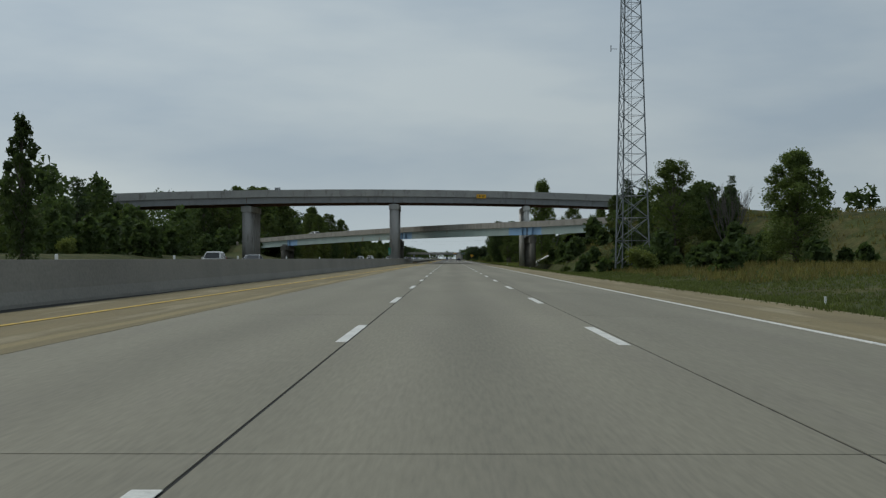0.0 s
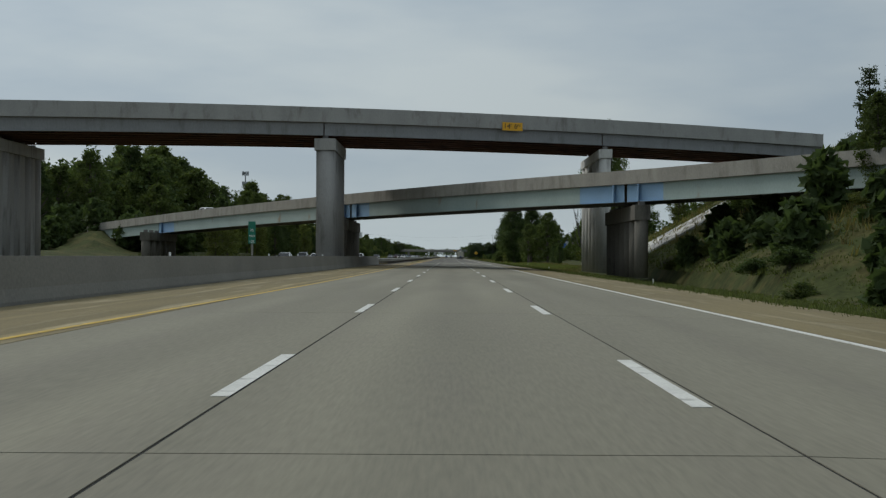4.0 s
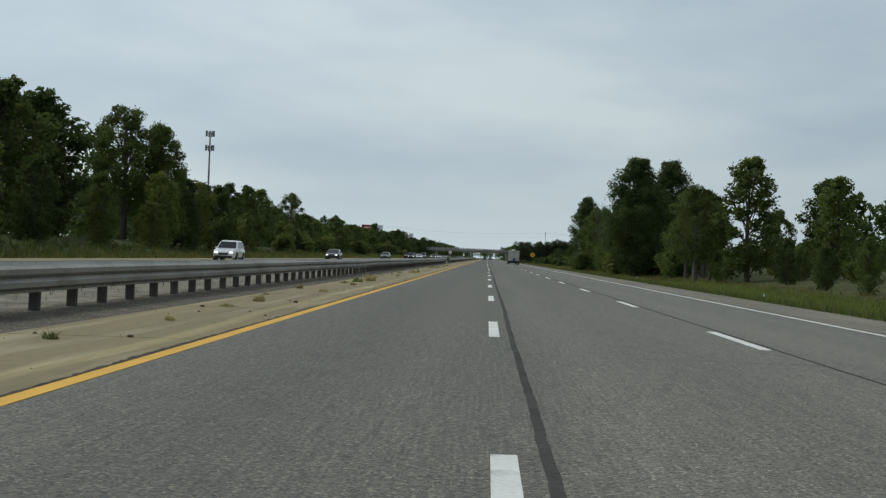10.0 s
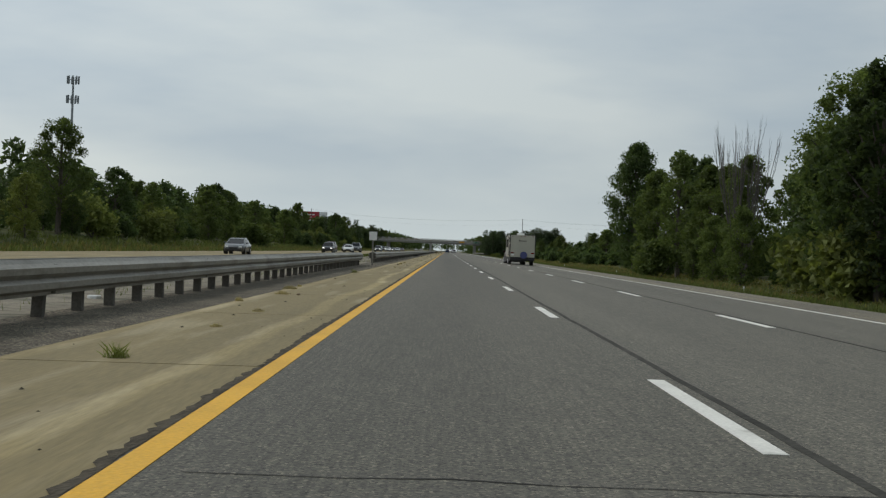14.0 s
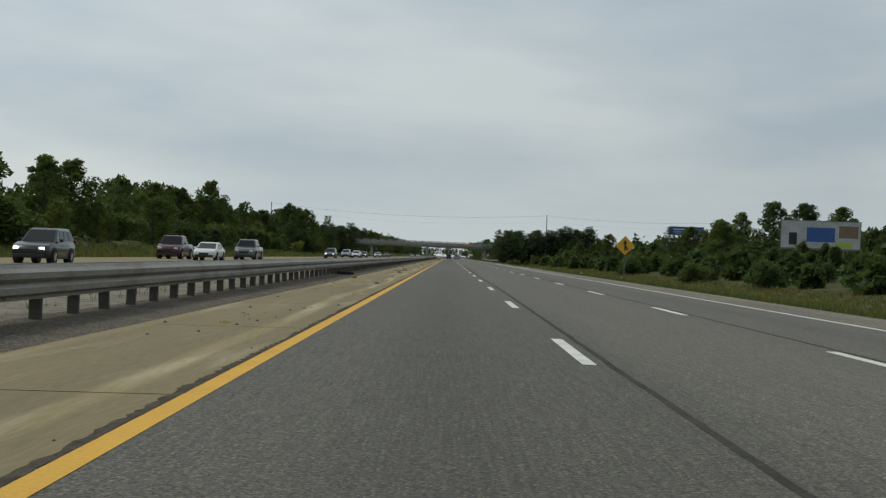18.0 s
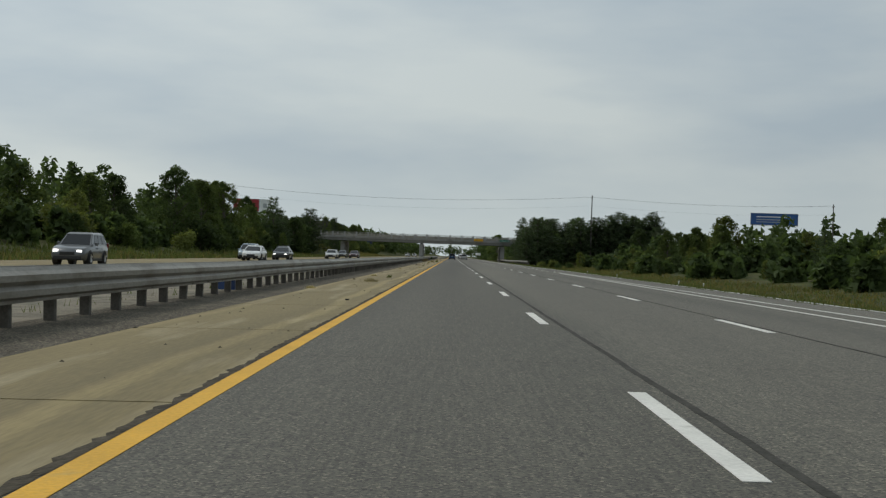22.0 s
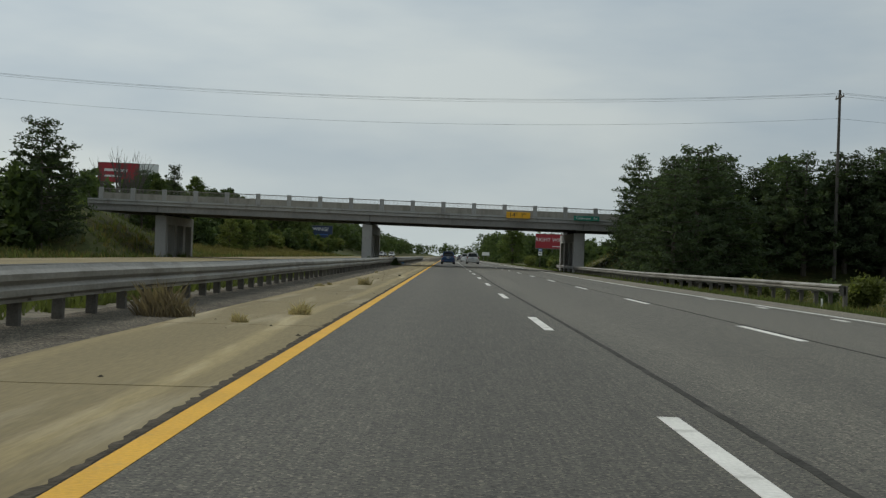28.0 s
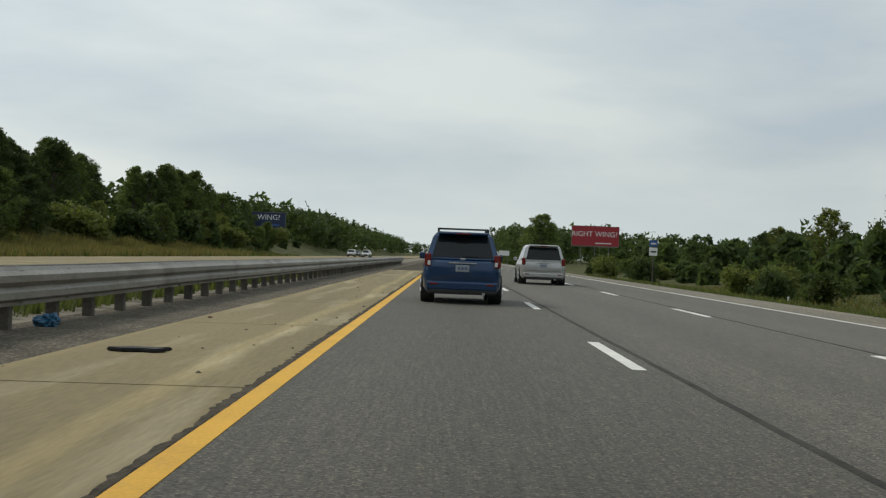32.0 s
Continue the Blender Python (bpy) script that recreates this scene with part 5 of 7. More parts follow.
PAINTS = {
    "blue": paint("blue_car_paint", (0.008, 0.042, 0.115)), "white": paint("white_car_paint", (0.72, 0.72, 0.71), 0.0),
    "silver": paint("silver_car_paint", (0.46, 0.46, 0.45), 0.5), "grey": paint("grey_car_paint", (0.12, 0.125, 0.13), 0.4),
    "black": paint("black_car_paint", (0.015, 0.016, 0.018), 0.2), "red": paint("dark_red_car_paint", (0.052, 0.008, 0.013), 0.3),
    "beige": paint("beige_car_paint", (0.42, 0.39, 0.33), 0.4), "pale": paint("pale_blue_car_paint", (0.33, 0.40, 0.46), 0.4),
}
GLASS = material("dark_car_glass", (0.010, 0.012, 0.014), 0.08, 0, 0.05, 1, 4, 0, spec=0.3)
RUBBER = material("tyre_rubber", (0.018, 0.018, 0.018), 0.85, 0, 0.15, 1, 30, 0.1)
PLASTIC = material("black_plastic_trim", (0.025, 0.025, 0.026), 0.6, 0, 0.1, 1, 20, 0)
ALLOY = material("alloy_wheel", (0.5, 0.5, 0.5), 0.3, 0.9, 0.1, 1, 10, 0)
RED_LAMP = material("red_lamp_glass", (0.17, 0.014, 0.012), 0.15, 0, 0.1, 1, 10, 0)
CLEAR_LAMP = material("clear_lamp_glass", (0.75, 0.75, 0.72), 0.12, 0, 0.05, 1, 10, 0)
HEADLAMP = bpy.data.materials.new("lit_headlamp")
HEADLAMP.use_nodes = True
HEADLAMP.node_tree.nodes["Principled BSDF"].inputs["Emission Color"].default_value = (1, 0.97, 0.9, 1)
HEADLAMP.node_tree.nodes["Principled BSDF"].inputs["Emission Strength"].default_value = 1.6
PLATE_PALE = material("pale_plate", (0.32, 0.36, 0.38), 0.5, 0, 0.1, 1, 10, 0)
PLATE_GREY = material("plate_bars", (0.12, 0.14, 0.25), 0.5, 0, 0.05, 1, 10, 0)


def loft(bm, rows, cap=True, mi=0):
    n = len(rows[0])
    vs = [[bm.verts.new(p) for p in r] for r in rows]
    for a, b in zip(vs, vs[1:]):
        for i in range(n):
            j = (i + 1) % n
            bm.faces.new((a[i], a[j], b[j], b[i])).material_index = mi
    if cap:
        bm.faces.new(vs[0][::-1]).material_index = mi
        bm.faces.new(vs[-1]).material_index = mi
    bmesh.ops.recalc_face_normals(bm, faces=bm.faces)


def panel(bm, q, u0, u1, v0, v1, out, thick=0.012):
    """A plate laid on the quad q (four corners, round), over part of its span, standing out from it."""
    q = [Vector(p) for p in q]

    def at(u, v):
        return q[0].lerp(q[1], u).lerp(q[3].lerp(q[2], u), v)
    nrm = (q[1] - q[0]).cross(q[3] - q[0]).normalized()
    if nrm.dot(Vector(out)) < 0:
        nrm = -nrm
    c = [at(u0, v0), at(u1, v0), at(u1, v1), at(u0, v1)]
    lo = [bm.verts.new(p - nrm * 0.02) for p in c]
    hi = [bm.verts.new(p + nrm * thick) for p in c]
    bm.faces.new(hi)
    bm.faces.new(lo[::-1])
    for i in range(4):
        j = (i + 1) % 4
        bm.faces.new((lo[i], lo[j], hi[j], hi[i]))
    bmesh.ops.recalc_face_normals(bm, faces=bm.faces)


def wheel_mesh(r, w):
    bm = bmesh.new()
    prof = [(r * 0.64, -w / 2), (r * 0.93, -w / 2), (r, -w * 0.36), (r, w * 0.36), (r * 0.93, w / 2), (r * 0.64, w / 2)]
    seg = 22
    rows = [[(x, q[0] * math.cos(2 * math.pi * k / seg), q[0] * math.sin(2 * math.pi * k / seg)) for q in prof for x in (q[1],)] for k in range(seg)]
    vs = [[bm.verts.new(p) for p in row] for row in rows]
    for k in range(seg):
        a, b = vs[k], vs[(k + 1) % seg]
        for i in range(len(prof)):
            j = (i + 1) % len(prof)
            bm.faces.new((a[i], b[i], b[j], a[j]))
    bmesh.ops.recalc_face_normals(bm, faces=bm.faces)
    tyre = bpy.data.meshes.new("tyre")
    bm.to_mesh(tyre)
    bm.free()
    tyre.materials.append(RUBBER)
    bm = bmesh.new()
    tube(bm, (-w * 0.42, 0, 0), (w * 0.42, 0, 0), r * 0.62, r * 0.62, 18)
    for k in range(5):
        a = 2 * math.pi * k / 5
        for s in (-1, 1):
            tube(bm, (s * w * 0.46, 0, 0), (s * w * 0.46, r * 0.58 * math.cos(a), r * 0.58 * math.sin(a)), r * 0.11, r * 0.09, 5)
    rim = bpy.data.meshes.new("rim")
    bm.to_mesh(rim)
    bm.free()
    rim.materials.append(ALLOY)
    return tyre, rim


WHEELS = {}


def add_wheel(parent, x, y, r, w=0.22):
    if (r, w) not in WHEELS:
        WHEELS[(r, w)] = wheel_mesh(r, w)
    tyre, rim = WHEELS[(r, w)]
    wheel = mesh_part("wheel", tyre, parent, pose(x, y, r))
    mesh_part("rim", rim, wheel, None, "alloy rim")


# name: length, width, height, belt height, bonnet height, cabin at belt (rear, front), roof (rear, front), wheelbase, wheel radius, rear overhang
SHAPES = {
    "suv": (4.6, 1.80, 1.66, 1.02, 0.98, (0.10, 3.25), (0.50, 2.45), 2.64, 0.345, 0.95),
    "sedan": (4.8, 1.83, 1.45, 0.93, 0.90, (0.55, 3.75), (1.30, 2.75), 2.78, 0.33, 1.05),
    "minivan": (5.1, 1.93, 1.72, 1.02, 1.00, (0.06, 4.15), (0.38, 3.00), 3.05, 0.34, 1.05),
    "pickup": (5.8, 2.02, 1.93, 1.22, 1.18, (2.05, 4.55), (2.25, 3.95), 3.57, 0.41, 1.22),
}


def soften(bm, limit=0.75):
    """Smooth shading over gentle bends, with the sharp edges kept."""
    for f in bm.faces:
        f.smooth = True
    for e in bm.edges:
        if len(e.link_faces) == 2 and e.calc_face_angle(0) > limit:
            e.smooth = False


def car(shape, colour, m, label, racks=False, lit=False, detail=False):
    L, W, H, belt, hood, (r0, f0), (r1, f1), base, wr, over = SHAPES[shape]
    body_mat = PAINTS[colour]
    c = empty({"suv": "suv", "sedan": "sedan", "minivan": "minivan", "pickup": "pickup_truck"}[shape], m, label, {"pickup": "pickup truck"}.get(shape, "car"), "cars in traffic")
    hw = W / 2
    # lower body from rear to front
    st = [(0.0, 0.80, 0.44, belt * 0.90), (0.035, 0.88, 0.36, belt * 0.95), (0.11, 0.95, 0.30, belt * 0.985), (0.35, 1.0, 0.26, belt), (L * 0.45, 1.0, 0.24, belt), (f0 - 0.1, 1.0, 0.24, belt - 0.01), (f0 + 0.35, 0.985, 0.24, hood), (L - 0.45, 0.96, 0.25, hood * 0.9), (L - 0.1, 0.88, 0.28, hood * 0.78), (L, 0.76, 0.36, hood * 0.62)]
    rows = []
    for y, k, zb, zt in st:
        w = hw * k
        prof = [(w * 0.90, zb), (w * 0.985, zb + 0.12), (w, zb + (zt - zb) * 0.5), (w * 0.985, zb + (zt - zb) * 0.8), (w * 0.93, zt)]
        rows.append([(x, y, z) for x, z in prof] + [(-x, y, z) for x, z in reversed(prof)])
    bm = bmesh.new()
    loft(bm, rows)
    soften(bm)
    part("body", bm, body_mat, c)
    # cabin
    b_w, t_w = hw * 0.93, hw * 0.74
    low = [(b_w, r0, belt - 0.02), (b_w, f0, belt - 0.03), (-b_w, f0, belt - 0.03), (-b_w, r0, belt - 0.02)]
    top = [(t_w, r1, H - 0.07), (t_w, f1, H - 0.07), (-t_w, f1, H - 0.07), (-t_w, r1, H - 0.07)]
    roof = [(t_w * 0.86, r1 + 0.14, H), (t_w * 0.86, f1 - 0.2, H), (-t_w * 0.86, f1 - 0.2, H), (-t_w * 0.86, r1 + 0.14, H)]
    bm = bmesh.new()
    loft(bm, [low, top, roof])
    bevel_all(bm, 0.03)
    part("cabin", bm, body_mat, c)
    # glass
    for s in (0, 1):
        q = [low[0], low[1], top[1], top[0]] if s == 0 else [low[3], low[2], top[2], top[3]]
        cuts = {"sedan": ((0.2, 0.5), (0.53, 0.84)), "suv": ((0.06, 0.3), (0.33, 0.58), (0.61, 0.86)), "minivan": ((0.04, 0.3), (0.32, 0.6), (0.62, 0.86)), "pickup": ((0.08, 0.42), (0.46, 0.86))}[shape]
        for u0, u1 in cuts:
            bm = bmesh.new()
            panel(bm, q, u0, u1, 0.12, 0.9, (1 if s == 0 else -1, 0, 0))
            part("side_window", bm, GLASS, c)
    bm = bmesh.new()
    panel(bm, [low[1], low[2], top[2], top[1]], 0.06, 0.94, 0.08, 0.93, (0, 1, 0))
    part("windscreen", bm, GLASS, c)
    bm = bmesh.new()
    panel(bm, [low[0], low[3], top[3], top[0]], 0.07, 0.93, 0.1, 0.9, (0, -1, 0))
    part("rear_window", bm, GLASS, c)
    # trim, lamps, plates
    bm = boxm(-hw * 0.9, hw * 0.9, -0.03, 0.14, 0.3, 0.52, bevel=0.05)
    part("rear_bumper", bm, PLASTIC if shape == "pickup" else body_mat, c)
    bm = boxm(-hw * 0.78, hw * 0.78, L - 0.1, L + 0.03, 0.26, 0.46, bevel=0.05)
    part("front_bumper", bm, PLASTIC, c)
    part("grille", boxm(-hw * 0.42, hw * 0.42, L - 0.12, L + 0.012, hood * 0.5, hood * 0.68, bevel=0.02), PLASTIC, c)
    for s in (-1, 1):
        z0, z1 = (belt - 0.18, belt + 0.12) if shape in ("suv", "minivan") else (belt * 0.72, belt * 0.92)
        lamp = part("tail_lamp", boxm(min(s * hw * 0.80, s * hw * 0.965), max(s * hw * 0.80, s * hw * 0.965), -0.015, 0.2, z0, z1, bevel=0.03), RED_LAMP, c, "red tail lamp")
        if shape == "suv":
            part("reversing_lens", boxm(min(s * hw * 0.815, s * hw * 0.89), max(s * hw * 0.815, s * hw * 0.89), -0.022, 0.05, z0 + 0.03, z0 + 0.13, bevel=0.01), CLEAR_LAMP, lamp, "clear reversing lens")
        part("headlamp", boxm(min(s * hw * 0.5, s * hw * 0.8), max(s * hw * 0.5, s * hw * 0.8), L - 0.3, L - 0.03, hood * 0.62, hood * 0.78, bevel=0.03), HEADLAMP if lit else CLEAR_LAMP, c, "lit headlamp" if lit else "clear headlamp")
        part("door_mirror", boxm(min(s * hw * 0.98, s * hw * 1.15), max(s * hw * 0.98, s * hw * 1.15), f0 - 0.55, f0 - 0.4, belt - 0.02, belt + 0.14, bevel=0.03), body_mat, c)
        part("sill", boxm(min(s * hw * 0.93, s * hw * 1.0), max(s * hw * 0.93, s * hw * 1.0), over + wr + 0.08, over + base - wr - 0.08, 0.22, 0.34, bevel=0.02), PLASTIC, c)
        for y in (over, over + base):
            bm = bmesh.new()
            tube(bm, (s * hw * 0.7, y, wr + 0.02), (s * (hw + 0.006), y, wr + 0.02), wr * 1.16, wr * 1.16, 20)
            part("wheel_arch", bm, PLASTIC, c)
            add_wheel(c, s * (hw - 0.065), y, wr)
        for hy in ((r0 + f0) * 0.42, (r0 + f0) * 0.68):
            part("door_handle", boxm(min(s * hw, s * (hw + 0.02)), max(s * hw, s * (hw + 0.02)), hy, hy + 0.18, belt - 0.2, belt - 0.16), body_mat if shape != "pickup" else ALLOY, c)
    plate = part("number_plate", boxm(-0.155, 0.155, -0.045, -0.01, belt - 0.28, belt - 0.13, bevel=0.006), PLATE_PALE, c, "pale number plate")
    for k in range(3):
        part("plate_bar", boxm(-0.11 + 0.08 * k, -0.05 + 0.08 * k, -0.05, -0.04, belt - 0.235, belt - 0.175), PLATE_GREY, plate)
    if shape in ("suv", "minivan"):
        part("spoiler", boxm(-t_w * 0.86, t_w * 0.86, r1 - 0.22, r1 + 0.18, H - 0.07, H - 0.02, bevel=0.02), body_mat, c)
        part("wiper", boxm(-0.02, 0.35, r0 + 0.03, r0 + 0.06, belt + 0.06, belt + 0.085), PLASTIC, c)
    if shape == "pickup":
        part("bed_cover", boxm(-hw * 0.84, hw * 0.84, 0.12, r0 - 0.05, belt - 0.05, belt + 0.012, bevel=0.005), PLASTIC, c, "black bed cover")
        part("tailgate_handle", boxm(-0.14, 0.14, -0.03, 0.01, belt - 0.16, belt - 0.1), PLASTIC, c)
    if detail:
        part("chrome_strip", boxm(-0.32, 0.32, -0.035, 0.0, belt - 0.1, belt - 0.07, bevel=0.006), ALLOY, c, "chrome strip over the plate")
        part("badge", boxm(-0.06, 0.06, -0.03, 0.0, belt - 0.02, belt + 0.03, bevel=0.01), ALLOY, c)
        part("tailgate_seam", boxm(-hw * 0.72, hw * 0.72, -0.012, 0.0, belt - 0.42, belt - 0.41), PLASTIC, c)
        part("lower_bumper", boxm(-hw * 0.86, hw * 0.86, -0.02, 0.16, 0.22, 0.38, bevel=0.04), PLASTIC, c, "black lower bumper")
        part("high_brake_lamp", boxm(-0.16, 0.16, r1 - 0.235, r1 - 0.2, H - 0.065, H - 0.035, bevel=0.006), RED_LAMP, c, "slim red brake lamp in the spoiler")
        for s in (-1, 1):
            part("reflector", boxm(s * hw * 0.72 - 0.09, s * hw * 0.72 + 0.09, -0.045, -0.01, 0.43, 0.47, bevel=0.008), RED_LAMP, c, "small red bumper reflector")
        bm = bmesh.new()
        tube(bm, (0.5, -0.05, 0.24), (0.5, 0.4, 0.24), 0.035, seg=10)
        part("exhaust_pipe", bm, ALLOY, c)
    if racks:
        for s in (-1, 1):
            bm = bmesh.new()
            tube(bm, (s * t_w * 0.86, r1 + 0.15, H + 0.06), (s * t_w * 0.86, f1 - 0.25, H + 0.06), 0.022, seg=8)
            for y in (r1 + 0.2, (r1 + f1) / 2, f1 - 0.3):
                tube(bm, (s * t_w * 0.86, y, H - 0.06), (s * t_w * 0.86, y, H + 0.06), 0.025, seg=6)
            part("roof_rail", bm, PLASTIC, c)
        for y in (r1 + 0.5, f1 - 0.6):
            part("cross_bar", boxm(-t_w * 0.9, t_w * 0.9, y - 0.03, y + 0.03, H + 0.062, H + 0.088, bevel=0.01), PLASTIC, c)
    return c


car("suv", "blue", pose(-1.66, 1205.2, 0, 0, 0, 0.3), "dark blue estate-type suv with roof rack and black lower bumper", racks=True, detail=True)
car("minivan", "silver", pose(2.1, 1231.5, 0), "silver minivan with dark rear window", detail=True)
car("suv", "white", pose(1.8, 1292.0, 0), "white suv driving far ahead")
car("sedan", "grey", pose(1.7, 1372.0, 0), "grey sedan driving far ahead")
for kind, col, x, y, lab in (
        ("suv", "silver", -20.6, 137.6, "silver suv behind the median barrier"),
        ("sedan", "grey", -20.6, 162.8, "grey sedan behind the median barrier"),
        ("sedan", "silver", -24.4, 185.7, "silver sedan behind the median barrier"),
        ("sedan", "white", -20.6, 337.0, "white sedan passing the bridge piers"),
        ("suv", "grey", -24.4, 391.9, "dark grey suv on the opposite lanes"),
        ("sedan", "white", -20.6, 377.8, "white sedan with lit headlamps"),
        ("pickup", "beige", -24.4, 439.2, "beige pickup truck with lit headlamps"),
        ("suv", "white", -20.6, 483.9, "white suv with lit headlamps"),
        ("sedan", "black", -20.6, 555.4, "black sedan with lit headlamps"),
        ("sedan", "grey", -20.6, 645.7, "dark sedan on the opposite lanes"),
        ("suv", "black", -20.6, 735.9, "black suv with lit headlamps"),
        ("sedan", "white", -20.6, 778.6, "white sedan beside the grass strip"),
        ("suv", "black", -24.4, 822.8, "black suv beside the grass strip"),
        ("pickup", "red", -24.4, 784.2, "dark red pickup truck on the opposite lanes"),
        ("pickup", "grey", -20.6, 799.6, "dark grey pickup truck on the opposite lanes"),
        ("suv", "grey", -20.6, 885.6, "dark grey suv with lit headlamps"),
        ("sedan", "white", -20.6, 944.9, "white sedan in the near lane"),
        ("sedan", "black", -20.6, 966.0, "black sedan with lit headlamps"),
        ("minivan", "pale", -24.4, 966.4, "pale blue van in the far lane"),
        ("suv", "black", -24.4, 995.1, "black suv in the far lane"),
        ("sedan", "silver", -20.6, 1026.2, "silver sedan near the bridge"),
        ("sedan", "red", -20.6, 1073.6, "dark red sedan near the bridge"),
        ("sedan", "grey", -24.4, 1091.9, "grey sedan near the bridge"),
        ("suv", "silver", -24.4, 1482.4, "silver suv far off on the opposite lanes"),
        ("sedan", "white", -20.6, 1480.3, "white sedan far off on the opposite lanes"),
        ("suv", "silver", -20.6, 1475.0, "silver suv in the distance"),
        ("sedan", "black", -24.4, 1500.0, "black sedan in the distance")):
    car(kind, col, pose(x, y, 0.07, 0, 0, 180), lab, lit="lit" in lab)
car("sedan", "white", pose(-31.0, b_front(-31.0) + 8.0, b_top(-31.0) - 0.84, 0, 0, 35.4), "white sedan on the low ramp bridge")
car("pickup", "red", pose(5.32, 662.75, -0.05), "dark red crew-cab pickup truck towing a travel trailer", detail=True)

# travel trailer
TRAILER = material("cream_trailer_skin", (0.47, 0.45, 0.37), 0.45, 0, 0.05, 2, 10, 0.02)
TR_GREY = material("grey_trailer_graphic", (0.20, 0.19, 0.17), 0.45, 0, 0.08, 1, 10, 0)
TR_TAN = material("tan_trailer_skin", (0.36, 0.31, 0.24), 0.45, 0, 0.05, 2, 10, 0)


def trailer(m):
    t = empty("travel_trailer", m, "cream travel trailer with grey swirls and dark windows", "trailer", "")
    hw, L, z0, z1 = 1.22, 8.75, 0.78, 2.90
    bm = bmesh.new()
    prism(bm, [(0, z0), (L - 0.2, z0), (L, z0 + 0.5), (L - 0.5, z1 - 0.08), (L - 0.62, z1), (0.02, z1)], -hw, hw, "x")
    part("body", bm, TRAILER, t)
    part("skirt", boxm(-hw + 0.03, hw - 0.03, 0.05, L - 0.6, 0.42, z0 + 0.004), PLASTIC, t, "black lower skirt")
    part("corner_trim", boxm(-hw - 0.015, -hw + 0.05, -0.015, 0.05, z0, z1), PLASTIC, t)
    part("corner_trim", boxm(hw - 0.05, hw + 0.015, -0.015, 0.05, z0, z1), PLASTIC, t)
    part("roof_trim", boxm(-hw - 0.02, -hw + 0.04, 0, L - 0.62, z1 - 0.03, z1 + 0.03), PLASTIC, t)
    part("roof_trim", boxm(hw - 0.04, hw + 0.02, 0, L - 0.62, z1 - 0.03, z1 + 0.03), PLASTIC, t)
    # slide-out on the near side
    so = part("slide_out", boxm(-hw - 0.05, -hw + 0.1, 2.85, 6.4, z0 + 0.03, z1 - 0.16, bevel=0.01), TRAILER, t)
    for a, b, c, d in ((2.79, 2.87, z0, z1 - 0.1), (6.38, 6.44, z0, z1 - 0.1), (2.79, 6.44, z1 - 0.2, z1 - 0.1)):
        part("slide_trim", boxm(-hw - 0.07, -hw + 0.02, a, b, c, d), TR_GREY, so)
    def window(y0, y1, za, zb, x):
        w = part("window", boxm(x - 0.015, x + 0.03, y0, y1, za, zb, bevel=0.01), GLASS, t, "dark tinted window")
        for a, b, c, d in ((y0 - 0.03, y0 + 0.01, za - 0.03, zb + 0.03), (y1 - 0.01, y1 + 0.03, za - 0.03, zb + 0.03), (y0, y1, za - 0.03, za + 0.01), (y0, y1, zb - 0.01, zb + 0.03)):
            part("window_frame", boxm(x - 0.025, x + 0.02, a, b, c, d), PLASTIC, w)
        if y1 - y0 > 0.8:
            part("mullion", boxm(x - 0.022, x, (y0 + y1) / 2 - 0.02, (y0 + y1) / 2 + 0.02, za, zb), PLASTIC, w)
    window(3.3, 4.5, 1.72, 2.5, -hw - 0.05)
    window(5.0, 6.2, 1.72, 2.5, -hw - 0.05)
    window(7.0, 7.55, 1.6, 2.15, -hw)
    window(0.75, 1.45, 2.15, 2.72, -hw)
    door = part("outside_hatch", boxm(-hw - 0.02, -hw + 0.02, 0.42, 1.0, z0 + 0.05, 1.95, bevel=0.03), TRAILER, t)
    part("hatch_trim", boxm(-hw - 0.03, -hw, 0.36, 0.42, z0 + 0.02, 1.98), PLASTIC, door)
    part("hatch_trim", boxm(-hw - 0.03, -hw, 1.0, 1.06, z0 + 0.02, 1.98), PLASTIC, door)
    part("hatch_trim", boxm(-hw - 0.03, -hw, 0.36, 1.06, 1.94, 2.0), PLASTIC, door)
    part("hatch_glass", boxm(-hw - 0.028, -hw, 0.6, 0.82, 1.15, 1.8, bevel=0.005), GLASS, door)
    part("vent", boxm(-hw - 0.025, -hw + 0.01, 2.45, 2.85, 0.95, 1.2, bevel=0.01), PLASTIC, t, "black louvred vent")
    # swirls
    def swirl(y0, z0s, y1, z1s, bend, w, mat, x=-hw - 0.006):
        bm = bmesh.new()
        a, b = [], []
        for i in range(13):
            u = i / 12
            y, z = y0 + (y1 - y0) * u, z0s + (z1s - z0s) * u + bend * math.sin(math.pi * u)
            ww = w * math.sin(math.pi * (0.06 + 0.9 * u)) ** 0.7
            for lst, s in ((a, -1), (b, 1)):
                lst.append((bm.verts.new((x, y, z + s * ww)), bm.verts.new((x + 0.012, y, z + s * ww))))
        for i in range(12):
            bm.faces.new((a[i][0], a[i + 1][0], b[i + 1][0], b[i][0]))
            bm.faces.new((a[i][0], a[i][1], a[i + 1][1], a[i + 1][0]))
            bm.faces.new((b[i][0], b[i + 1][0], b[i + 1][1], b[i][1]))
        part("swirl", bm, mat, t, "grey painted swirl" if mat is TR_GREY else "white painted swirl")
    swirl(8.6, 1.5, 6.45, 1.5, -0.28, 0.07, TR_GREY)
    swirl(8.5, 1.62, 6.5, 1.62, -0.22, 0.045, SIGN_WHITE)
    swirl(6.3, 0.85, 4.8, 1.45, 0.16, 0.06, TR_GREY, -hw - 0.056)
    swirl(6.0, 0.85, 4.3, 1.4, 0.2, 0.05, SIGN_WHITE, -hw - 0.057)
